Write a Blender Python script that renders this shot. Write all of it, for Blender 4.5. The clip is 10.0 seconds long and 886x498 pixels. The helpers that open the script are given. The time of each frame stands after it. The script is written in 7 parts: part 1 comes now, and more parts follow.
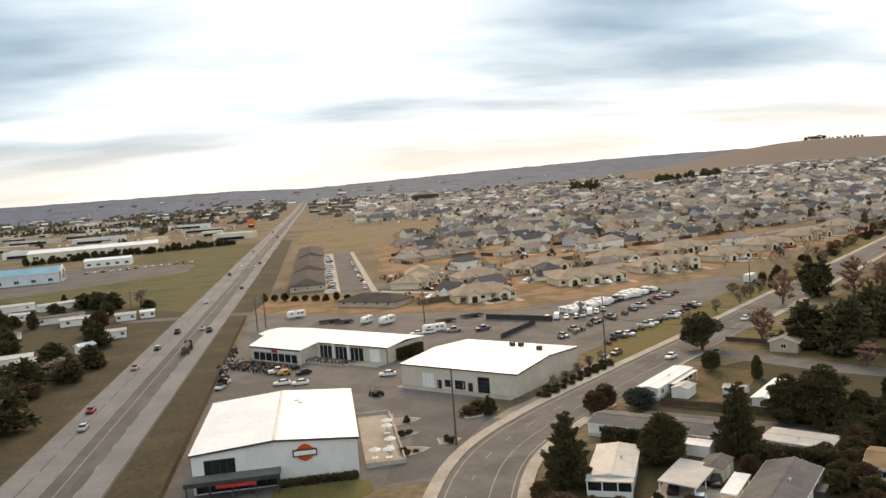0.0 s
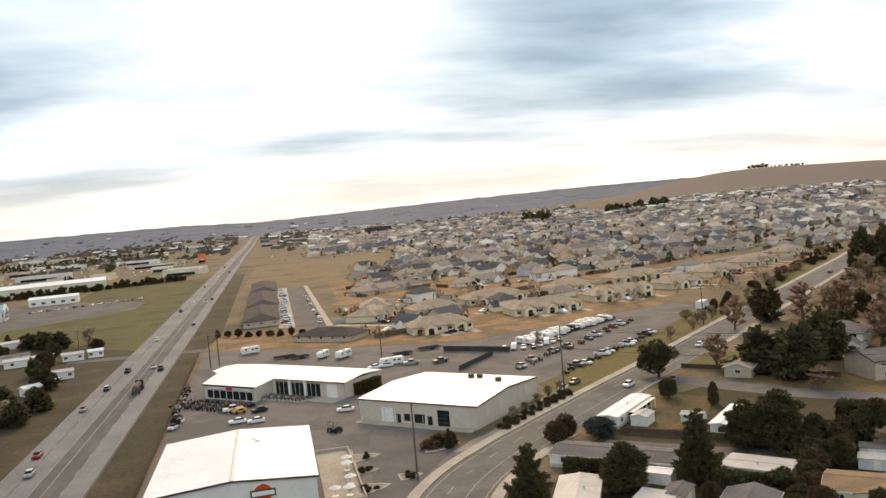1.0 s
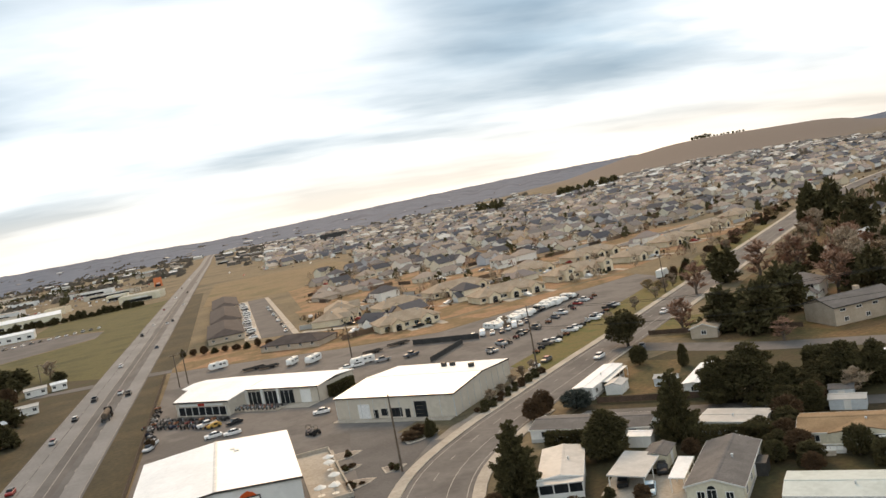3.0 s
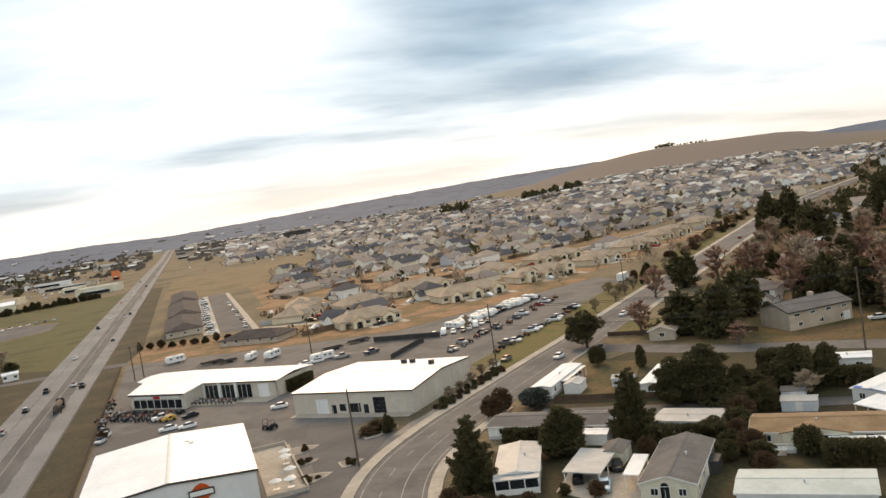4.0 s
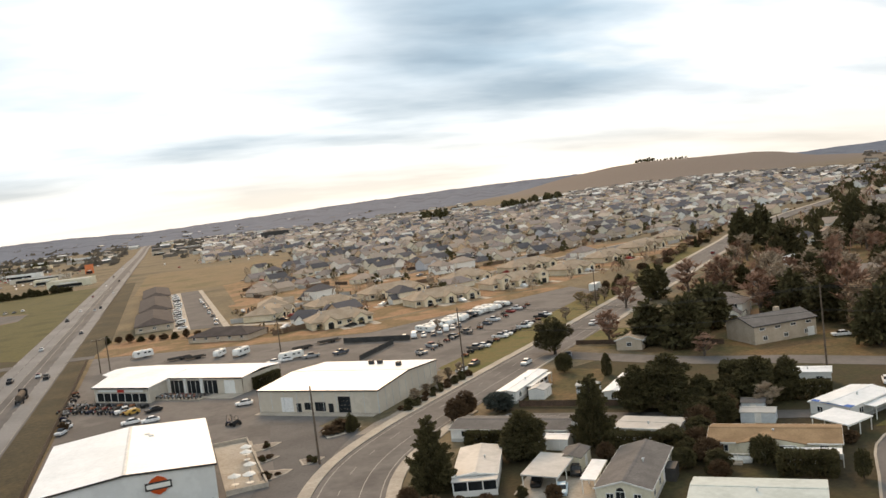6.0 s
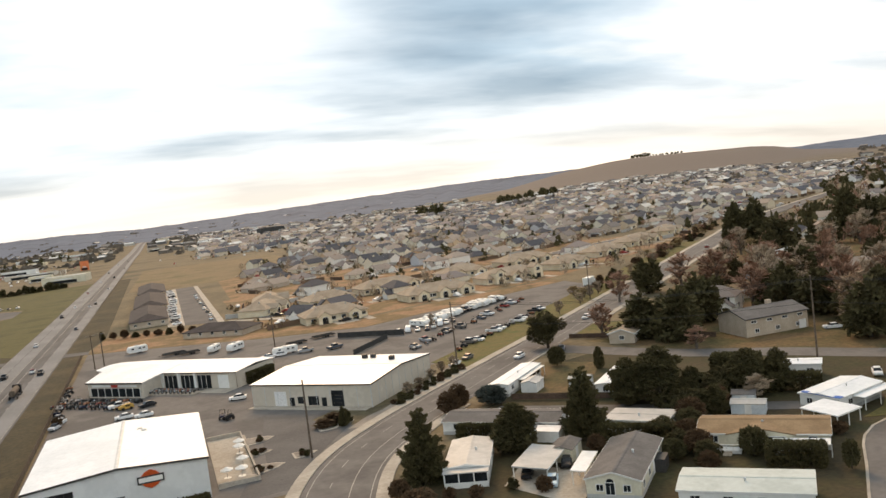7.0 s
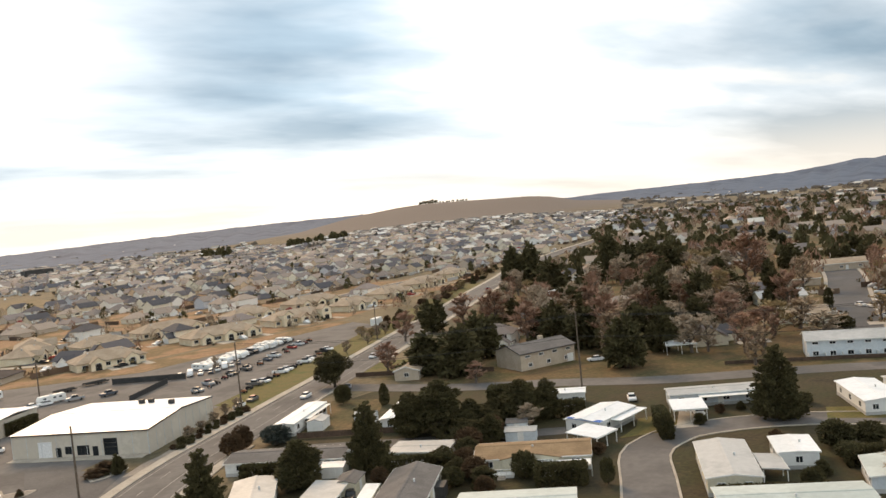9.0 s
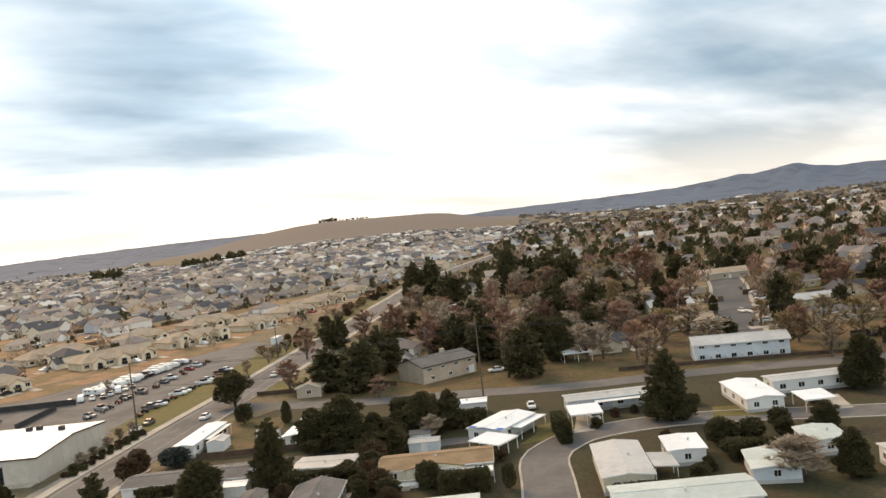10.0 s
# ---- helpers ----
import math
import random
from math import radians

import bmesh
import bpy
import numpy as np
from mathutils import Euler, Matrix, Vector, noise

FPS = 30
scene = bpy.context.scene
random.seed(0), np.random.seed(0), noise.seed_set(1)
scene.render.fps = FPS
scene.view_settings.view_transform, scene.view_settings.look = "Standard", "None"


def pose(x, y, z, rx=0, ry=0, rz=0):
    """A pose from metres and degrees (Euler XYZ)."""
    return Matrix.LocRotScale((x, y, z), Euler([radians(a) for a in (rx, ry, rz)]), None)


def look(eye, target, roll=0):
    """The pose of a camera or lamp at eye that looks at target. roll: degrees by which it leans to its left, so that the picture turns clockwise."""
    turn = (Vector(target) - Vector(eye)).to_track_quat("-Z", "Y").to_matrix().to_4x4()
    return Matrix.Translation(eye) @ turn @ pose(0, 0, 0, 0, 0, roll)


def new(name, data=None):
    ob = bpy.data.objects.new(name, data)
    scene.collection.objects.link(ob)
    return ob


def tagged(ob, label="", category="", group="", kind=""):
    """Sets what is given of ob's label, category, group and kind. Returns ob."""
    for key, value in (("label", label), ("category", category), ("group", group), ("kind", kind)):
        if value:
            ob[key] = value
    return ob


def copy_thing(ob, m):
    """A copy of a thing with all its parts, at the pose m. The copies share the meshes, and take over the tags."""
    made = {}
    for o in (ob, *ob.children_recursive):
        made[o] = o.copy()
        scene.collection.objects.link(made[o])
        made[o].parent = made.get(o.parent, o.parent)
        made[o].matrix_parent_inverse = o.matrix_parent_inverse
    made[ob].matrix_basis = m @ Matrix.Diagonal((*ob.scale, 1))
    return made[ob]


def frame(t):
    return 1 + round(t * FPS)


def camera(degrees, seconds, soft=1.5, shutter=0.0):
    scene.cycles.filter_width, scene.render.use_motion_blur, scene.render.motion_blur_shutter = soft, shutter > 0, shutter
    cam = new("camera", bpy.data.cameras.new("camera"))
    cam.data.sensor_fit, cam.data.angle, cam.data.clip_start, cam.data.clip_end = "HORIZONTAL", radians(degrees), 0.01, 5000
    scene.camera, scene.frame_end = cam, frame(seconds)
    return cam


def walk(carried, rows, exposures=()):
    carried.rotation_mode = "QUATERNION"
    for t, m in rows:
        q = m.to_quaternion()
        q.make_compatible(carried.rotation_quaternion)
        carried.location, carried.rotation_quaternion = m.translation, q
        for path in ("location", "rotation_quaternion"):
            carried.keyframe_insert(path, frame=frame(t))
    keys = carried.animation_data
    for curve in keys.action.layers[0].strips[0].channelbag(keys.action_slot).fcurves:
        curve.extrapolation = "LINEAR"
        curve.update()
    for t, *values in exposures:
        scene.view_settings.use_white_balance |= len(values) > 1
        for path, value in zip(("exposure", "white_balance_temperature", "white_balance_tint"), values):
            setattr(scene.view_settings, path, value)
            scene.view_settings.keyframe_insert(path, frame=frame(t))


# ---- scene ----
FOV = 55.65
cam = camera(FOV, 10.0, soft=1.5)
PATH = [
    (0.0, pose(0.00, 0.00, 53.10, 84.95, 4.23, -9.12)),
    (0.5, pose(-0.28, 0.42, 53.34, 86.48, 2.83, -10.03)),
    (1.0, pose(-0.77, 0.72, 53.30, 86.84, 4.94, -12.37)),
    (1.5, pose(-1.38, 0.76, 52.96, 86.36, 8.51, -14.64)),
    (2.0, pose(-1.79, 0.65, 52.40, 85.54, 9.94, -16.05)),
    (2.2, pose(-1.88, 0.66, 52.19, 85.87, 10.37, -16.06)),
    (3.3, pose(-1.92, 0.96, 50.87, 86.31, 10.49, -15.61)),
    (3.5, pose(-1.94, 0.97, 50.59, 86.08, 10.67, -16.02)),
    (4.0, pose(-1.84, 0.91, 50.03, 86.00, 8.88, -18.04)),
    (4.5, pose(-1.46, 0.71, 49.52, 86.38, 8.99, -18.13)),
    (5.0, pose(-1.01, 0.58, 49.31, 86.56, 8.49, -18.31)),
    (5.5, pose(-0.65, 0.17, 48.93, 86.78, 7.33, -18.95)),
    (5.7, pose(-0.50, 0.05, 48.85, 86.58, 6.77, -19.15)),
    (6.8, pose(0.31, -0.64, 48.32, 86.01, 6.92, -19.75)),
    (7.0, pose(0.42, -0.83, 48.21, 85.97, 6.87, -19.60)),
    (7.5, pose(0.38, -1.35, 48.01, 86.33, 6.87, -20.13)),
    (8.0, pose(-0.19, -2.09, 47.74, 87.03, 6.86, -24.81)),
    (8.5, pose(-0.32, -3.23, 47.40, 87.52, 6.54, -31.65)),
    (9.0, pose(-0.31, -4.14, 47.01, 87.42, 5.81, -33.86)),
    (9.5, pose(-0.66, -4.85, 46.55, 87.68, 5.85, -34.54)),
    (10.0, pose(-1.55, -5.66, 46.27, 87.89, 6.49, -40.70)),
]
walk(cam, PATH, exposures=[(0.0, 0.12, 7500, 14), (7.5, 0.12, 7500, 14), (9.0, 0.25, 7500, 14), (10.0, 0.3, 7500, 14)])

# ---- world and light ----
world = bpy.data.worlds.new("overcast_sky")
scene.world = world
world.use_nodes = True
wn, wl = world.node_tree.nodes, world.node_tree.links
wn.clear()


def wnode(kind, **values):
    n = wn.new(kind)
    for key, value in values.items():
        setattr(n, key, value)
    return n


w_out = wnode("ShaderNodeOutputWorld")
w_sky = wnode("ShaderNodeTexSky", sky_type="NISHITA", sun_disc=False, sun_elevation=radians(32), sun_rotation=radians(12))
w_bg_sky = wnode("ShaderNodeBackground")
w_bg_sky.inputs[1].default_value = 0.1
wl.new(w_sky.outputs[0], w_bg_sky.inputs[0])
w_co = wnode("ShaderNodeTexCoord")
w_sep = wnode("ShaderNodeSeparateXYZ")
wl.new(w_co.outputs["Generated"], w_sep.inputs[0])


def wmath(op, a, b):
    n = wnode("ShaderNodeMath", operation=op)
    for k, v in ((0, a), (1, b)):
        if hasattr(v, "is_linked"):
            wl.new(v, n.inputs[k])
        else:
            n.inputs[k].default_value = v
    return n.outputs[0]


# the cloud deck is a flat layer seen from below
w_h = wmath("ADD", wmath("MAXIMUM", w_sep.outputs[2], 0.0), 0.16)
w_vec = wnode("ShaderNodeCombineXYZ")
wl.new(wmath("DIVIDE", w_sep.outputs[0], w_h), w_vec.inputs[0])
wl.new(wmath("DIVIDE", w_sep.outputs[1], w_h), w_vec.inputs[1])
w_map = wnode("ShaderNodeMapping")
w_map.inputs["Rotation"].default_value = (0, 0, radians(20))
w_map.inputs["Scale"].default_value = (0.55, 1.1, 1)
w_map.inputs["Location"].default_value = (1.3, 0.4, 0)
wl.new(w_vec.outputs[0], w_map.inputs[0])
w_noise = wnode("ShaderNodeTexNoise")
w_noise.inputs["Scale"].default_value = 0.9
w_noise.inputs["Detail"].default_value = 6
w_noise.inputs["Roughness"].default_value = 0.5
wl.new(w_map.outputs[0], w_noise.inputs["Vector"])
w_ramp = wnode("ShaderNodeValToRGB")
w_ramp.color_ramp.elements[0].position, w_ramp.color_ramp.elements[0].color = 0.37, (0.30, 0.42, 0.54, 1)
w_ramp.color_ramp.elements[1].position, w_ramp.color_ramp.elements[1].color = 0.66, (1.14, 1.10, 1.04, 1)
e = w_ramp.color_ramp.elements.new(0.52)
e.color = (0.62, 0.74, 0.86, 1)
wl.new(w_noise.outputs["Fac"], w_ramp.inputs[0])
# towards the hidden sun the deck is thinner and brighter
w_dot = wnode("ShaderNodeVectorMath", operation="DOT_PRODUCT")
wl.new(w_co.outputs["Generated"], w_dot.inputs[0])
w_dot.inputs[1].default_value = (0.08, 0.90, 0.43)


def wstep(src, a, b, lo, hi):
    n = wnode("ShaderNodeMapRange", interpolation_type="SMOOTHSTEP")
    for k, v in ((1, a), (2, b), (3, lo), (4, hi)):
        n.inputs[k].default_value = v
    wl.new(src, n.inputs[0])
    return n.outputs[0]


w_glow = wmath("MAXIMUM", wstep(w_dot.outputs["Value"], 0.55, 1.0, 1.12, 1.45), wstep(w_dot.outputs["Value"], -0.6, 0.35, 1.6, 1.0))
# a darker bank of cloud in the north-east, and thin grey streaks in the north-west
w_az = wmath("MULTIPLY", wmath("ARCTAN2", w_sep.outputs[0], w_sep.outputs[1]), 57.2958)
w_streak = wnode("ShaderNodeTexNoise")
w_streak.inputs["Scale"].default_value, w_streak.inputs["Detail"].default_value = 1.0, 4
w_svec = wnode("ShaderNodeCombineXYZ")
wl.new(wmath("MULTIPLY", w_az, 0.06), w_svec.inputs[0])
wl.new(wmath("MULTIPLY", w_sep.outputs[2], 15.0), w_svec.inputs[1])
wl.new(w_svec.outputs[0], w_streak.inputs["Vector"])
w_rag = wstep(w_streak.outputs["Fac"], 0.34, 0.64, 0.35, 1.0)
w_east = wmath("MULTIPLY", wmath("MULTIPLY", wmath("MULTIPLY", wstep(w_az, 6.0, 24.0, 0.0, 1.0), wmath("MAXIMUM", wstep(w_az, 28.0, 40.0, 1.0, 0.3), wstep(w_az, 46.0, 62.0, 0.0, 0.95))), wstep(w_sep.outputs[2], 0.075, 0.125, 0.0, 1.0)), wstep(w_sep.outputs[2], 0.22, 0.40, 1.0, 0.45))
w_west = wmath("MULTIPLY", wmath("MULTIPLY", wstep(w_az, -22.0, 2.0, 1.0, 0.0), wstep(w_sep.outputs[2], 0.02, 0.08, 0.0, 1.0)), 0.8)
w_bank = wmath("MULTIPLY", wmath("MAXIMUM", w_east, w_west), w_rag)
w_tone = wnode("ShaderNodeMixRGB")
wl.new(w_bank, w_tone.inputs[0])
w_tone.inputs[1].default_value, w_tone.inputs[2].default_value = (1, 1, 1, 1), (0.50, 0.63, 0.72, 1)
w_mul = wnode("ShaderNodeVectorMath", operation="SCALE")
wl.new(w_ramp.outputs[0], w_mul.inputs[0])
wl.new(w_glow, w_mul.inputs["Scale"])
w_cloud = wnode("ShaderNodeVectorMath", operation="MULTIPLY")
wl.new(w_mul.outputs[0], w_cloud.inputs[0])
wl.new(w_tone.outputs[0], w_cloud.inputs[1])
# a pale warm strip of clearer air along the horizon
w_hor = wnode("ShaderNodeMapRange", interpolation_type="SMOOTHSTEP")
w_hor.inputs[1].default_value, w_hor.inputs[2].default_value = 0.0, 0.09
w_hor.inputs[3].default_value, w_hor.inputs[4].default_value = 0.55, 0.0
wl.new(w_sep.outputs[2], w_hor.inputs[0])
w_mix = wnode("ShaderNodeMixRGB")
wl.new(w_hor.outputs[0], w_mix.inputs[0])
wl.new(w_cloud.outputs[0], w_mix.inputs[1])
w_mix.inputs[2].default_value = (1.1, 1.04, 0.93, 1)
w_bg_cloud = wnode("ShaderNodeBackground")
wl.new(w_mix.outputs[0], w_bg_cloud.inputs[0])
w_bg_cloud.inputs[1].default_value = 1.0
w_shader = wnode("ShaderNodeMixShader")
w_shader.inputs[0].default_value = 0.93
wl.new(w_bg_sky.outputs[0], w_shader.inputs[1])
wl.new(w_bg_cloud.outputs[0], w_shader.inputs[2])
wl.new(w_shader.outputs[0], w_out.inputs[0])

sun_data = bpy.data.lights.new("sun", "SUN")
sun_data.energy, sun_data.angle, sun_data.color = 2.4, radians(24), (1.0, 0.70, 0.41)
sun = new("sun", sun_data)
sun.matrix_world = look((0, 0, 300), Vector((0, 0, 300)) - Vector((0.17, 0.84, 0.52)))


# ---- materials ----
MATS = {}


def material(name, colours, scale=0.3, rough=0.85, metal=0.0, bump=0.0, fine=6.0, per_object=False, world_space=True, spread=0.25, emission=0.0):
    """A surface of two or more colours mixed by noise at a coarse and a fine scale; per_object picks a colour for each object."""
    m = bpy.data.materials.new(name)
    m.use_nodes = True
    nt, ln = m.node_tree.nodes, m.node_tree.links
    bsdf = nt["Principled BSDF"]
    bsdf.inputs["Roughness"].default_value, bsdf.inputs["Metallic"].default_value = rough, metal
    bsdf.inputs["Specular IOR Level"].default_value = 0.3
    if world_space:
        src = nt.new("ShaderNodeNewGeometry").outputs["Position"]
    else:
        src = nt.new("ShaderNodeTexCoord").outputs["Object"]
    a, b = nt.new("ShaderNodeTexNoise"), nt.new("ShaderNodeTexNoise")
    for n, s, d in ((a, scale, 5), (b, scale * fine, 4)):
        n.inputs["Scale"].default_value, n.inputs["Detail"].default_value = s, d
        n.inputs["Roughness"].default_value = 0.6
        ln.new(src, n.inputs["Vector"])
    ramp = nt.new("ShaderNodeValToRGB")
    els = ramp.color_ramp.elements
    while len(els) < len(colours):
        els.new(0.5)
    for k, c in enumerate(colours):
        q = k / max(1, len(colours) - 1)
        els[k].position = q if per_object else 0.5 + (q - 0.5) * spread * 1.4
        els[k].color = (*c, 1)
    if per_object:
        ramp.color_ramp.interpolation = "CONSTANT"
        for k in range(len(colours)):
            els[k].position = k / len(colours)
        ln.new(nt.new("ShaderNodeObjectInfo").outputs["Random"], ramp.inputs[0])
    else:
        ln.new(a.outputs["Fac"], ramp.inputs[0])
    dim = nt.new("ShaderNodeMapRange")
    dim.inputs[1].default_value, dim.inputs[2].default_value = 0.3, 0.7
    dim.inputs[3].default_value, dim.inputs[4].default_value = 1 - spread, 1 + spread * 0.6
    ln.new(b.outputs["Fac"], dim.inputs[0])
    mul = nt.new("ShaderNodeVectorMath")
    mul.operation = "SCALE"
    ln.new(ramp.outputs[0], mul.inputs[0])
    ln.new(dim.outputs[0], mul.inputs["Scale"])
    ln.new(mul.outputs[0], bsdf.inputs["Base Color"])
    if bump:
        bp = nt.new("ShaderNodeBump")
        bp.inputs["Strength"].default_value, bp.inputs["Distance"].default_value = 0.6, bump
        ln.new(b.outputs["Fac"], bp.inputs["Height"])
        ln.new(bp.outputs[0], bsdf.inputs["Normal"])
    MATS[name] = m
    return m


material("dry_ground", [(0.06, 0.056, 0.03), (0.13, 0.105, 0.062), (0.19, 0.145, 0.085), (0.10, 0.085, 0.05)], 0.02, 0.95, bump=0.3, fine=25, spread=0.35)
material("stubble", [(0.15, 0.112, 0.055), (0.205, 0.145, 0.078), (0.115, 0.10, 0.042)], 0.02, 0.95, bump=0.1, fine=18)
material("bare_earth", [(0.40, 0.235, 0.145), (0.50, 0.32, 0.21), (0.34, 0.20, 0.12)], 0.03, 0.95, fine=12)
material("tan_field", [(0.235, 0.128, 0.062), (0.30, 0.178, 0.098), (0.15, 0.105, 0.045), (0.25, 0.152, 0.082)], 0.05, 0.95, bump=0.1, fine=14)
material("green_field", [(0.05, 0.053, 0.015), (0.098, 0.088, 0.028), (0.062, 0.064, 0.018)], 0.03, 0.95, bump=0.1, fine=20)
material("lawn", [(0.085, 0.086, 0.021), (0.145, 0.115, 0.038), (0.088, 0.10, 0.026)], 0.1, 0.95, bump=0.05, fine=16)
material("verge", [(0.028, 0.026, 0.013), (0.055, 0.045, 0.022), (0.10, 0.075, 0.036)], 0.06, 0.95, bump=0.2, fine=14, spread=0.4)
material("asphalt", [(0.085, 0.083, 0.083), (0.125, 0.12, 0.118)], 0.06, 0.9, fine=30, spread=0.18)
material("old_asphalt", [(0.122, 0.114, 0.107), (0.158, 0.147, 0.138), (0.108, 0.101, 0.096)], 0.03, 0.92, fine=24, spread=0.13)
material("highway_dark", [(0.078, 0.08, 0.083), (0.112, 0.113, 0.115)], 0.05, 0.85, fine=25, spread=0.15)
material("highway_worn", [(0.16, 0.165, 0.168), (0.205, 0.208, 0.21)], 0.04, 0.85, fine=25, spread=0.15)
material("concrete", [(0.36, 0.32, 0.265), (0.46, 0.41, 0.345)], 0.15, 0.9, fine=12, spread=0.18)
material("dark_soil", [(0.028, 0.023, 0.012), (0.06, 0.045, 0.022), (0.045, 0.043, 0.016), (0.095, 0.067, 0.036)], 0.07, 0.95, bump=0.08, fine=16, spread=0.35)
# blue base colour imitates haze over the far range
material("ridge_haze", [(0.075, 0.105, 0.155), (0.10, 0.132, 0.185), (0.062, 0.085, 0.128)], 0.004, 0.95, fine=9, spread=0.2)
material("leaf_ground", [(0.085, 0.055, 0.026), (0.16, 0.10, 0.046), (0.075, 0.066, 0.024), (0.22, 0.145, 0.072)], 0.06, 0.95, bump=0.08, fine=14, spread=0.35)
material("gravel", [(0.22, 0.19, 0.16), (0.30, 0.265, 0.225), (0.18, 0.155, 0.13)], 0.08, 0.95, bump=0.05, fine=20)
material("road_paint", [(0.24, 0.235, 0.22), (0.38, 0.37, 0.345)], 1.0, 0.7)
material("white_metal_roof", [(0.78, 0.80, 0.80), (0.86, 0.87, 0.87)], 0.12, 0.35, fine=9, spread=0.09)
material("roof_seam", [(0.5, 0.52, 0.52), (0.6, 0.62, 0.62)], 0.3, 0.4)
material("beige_metal_wall", [(0.56, 0.50, 0.415), (0.61, 0.55, 0.46)], 0.12, 0.55, fine=8, spread=0.04)
material("grey_metal_wall", [(0.62, 0.63, 0.62), (0.66, 0.67, 0.66)], 0.12, 0.55, fine=8, spread=0.04)
material("trim_dark", [(0.035, 0.035, 0.035), (0.06, 0.058, 0.055)], 0.6, 0.6)
material("glass_dark", [(0.012, 0.014, 0.016), (0.03, 0.033, 0.036)], 0.4, 0.12)
material("white_paint", [(0.74, 0.735, 0.70), (0.80, 0.795, 0.76)], 0.15, 0.6, fine=10, spread=0.05)
material("cream_paint", [(0.62, 0.57, 0.43), (0.70, 0.65, 0.51)], 0.25, 0.7, fine=10, spread=0.1)
material("tan_siding", [(0.46, 0.37, 0.28), (0.53, 0.44, 0.34)], 0.25, 0.8, fine=10, spread=0.12)
material("pale_siding", [(0.55, 0.60, 0.63), (0.63, 0.68, 0.70)], 0.25, 0.7, fine=10, spread=0.1)
material("blue_metal", [(0.12, 0.30, 0.42), (0.16, 0.36, 0.48)], 0.1, 0.45, fine=8, spread=0.12)
material("blue_tarp", [(0.03, 0.12, 0.42), (0.05, 0.17, 0.5)], 0.6, 0.6)
material("grey_shingle", [(0.115, 0.11, 0.105), (0.165, 0.155, 0.15)], 0.3, 0.9, fine=12, spread=0.22)
material("tan_shingle", [(0.225, 0.15, 0.085), (0.295, 0.205, 0.12)], 0.3, 0.9, fine=12, spread=0.2)
material("pale_roof", [(0.42, 0.42, 0.405), (0.49, 0.485, 0.465)], 0.12, 0.6, fine=8, spread=0.08)
material("green_roof", [(0.45, 0.50, 0.47), (0.52, 0.57, 0.54)], 0.12, 0.6, fine=8, spread=0.08)
material("house_wall", [(0.66, 0.55, 0.40), (0.78, 0.70, 0.55), (0.56, 0.46, 0.36), (0.86, 0.83, 0.76), (0.68, 0.50, 0.33), (0.84, 0.80, 0.72), (0.55, 0.54, 0.55)], 0.3, 0.85, per_object=True, world_space=False, spread=0.1)
material("house_roof", [(0.22, 0.185, 0.165), (0.32, 0.255, 0.21), (0.08, 0.08, 0.09), (0.38, 0.30, 0.24), (0.12, 0.11, 0.115), (0.26, 0.215, 0.195), (0.09, 0.085, 0.09)], 0.4, 0.9, per_object=True, world_space=False, fine=10, spread=0.2)
material("dark_roof", [(0.034, 0.031, 0.034), (0.056, 0.05, 0.053)], 0.25, 0.9, fine=10, spread=0.2)
material("yellow_wall", [(0.74, 0.62, 0.43), (0.81, 0.70, 0.52)], 0.25, 0.8, fine=8, spread=0.12)
material("brown_roof", [(0.32, 0.245, 0.175), (0.41, 0.325, 0.24)], 0.25, 0.9, fine=10, spread=0.2)
material("far_woods", [(0.07, 0.066, 0.05), (0.13, 0.105, 0.08), (0.19, 0.15, 0.12)], 0.02, 0.95, fine=6, spread=0.6)
material("orange_paint", [(0.50, 0.07, 0.012), (0.58, 0.09, 0.018)], 0.6, 0.5)
material("red_paint", [(0.45, 0.03, 0.02), (0.55, 0.05, 0.03)], 0.6, 0.5)
material("orange_plaster", [(0.75, 0.2, 0.08), (0.8, 0.25, 0.1)], 0.1, 0.7)
material("wood_pole", [(0.10, 0.075, 0.055), (0.16, 0.125, 0.095)], 1.5, 0.9, fine=8)
material("fence_wood", [(0.075, 0.05, 0.035), (0.13, 0.085, 0.06)], 0.5, 0.9, fine=8)
material("bark", [(0.06, 0.045, 0.035), (0.11, 0.085, 0.065)], 1.0, 0.95, world_space=False)
material("twig_bark", [(0.10, 0.078, 0.062), (0.17, 0.135, 0.11)], 1.0, 0.95, world_space=False)
material("pale_bark", [(0.30, 0.26, 0.22), (0.40, 0.36, 0.31)], 1.0, 0.9, world_space=False)
material("evergreen", [(0.019, 0.02, 0.009), (0.095, 0.08, 0.032), (0.047, 0.043, 0.018)], 0.6, 0.9, world_space=False, spread=0.5)
material("olive_evergreen", [(0.036, 0.033, 0.013), (0.125, 0.10, 0.04)], 0.6, 0.9, world_space=False, spread=0.5)
material("blue_spruce", [(0.05, 0.062, 0.055), (0.085, 0.10, 0.085)], 0.6, 0.9, world_space=False, spread=0.4)
material("bare_twig", [(0.26, 0.148, 0.10), (0.39, 0.236, 0.16)], 0.5, 0.95, world_space=False, spread=0.4)
material("grey_twig", [(0.33, 0.25, 0.175), (0.45, 0.355, 0.255)], 0.5, 0.95, world_space=False, spread=0.4)
material("rust_shrub", [(0.075, 0.045, 0.024), (0.14, 0.083, 0.042)], 0.7, 0.95, world_space=False, spread=0.4)
material("yellow_twig", [(0.30, 0.215, 0.11), (0.41, 0.30, 0.155)], 0.5, 0.95, world_space=False, spread=0.4)
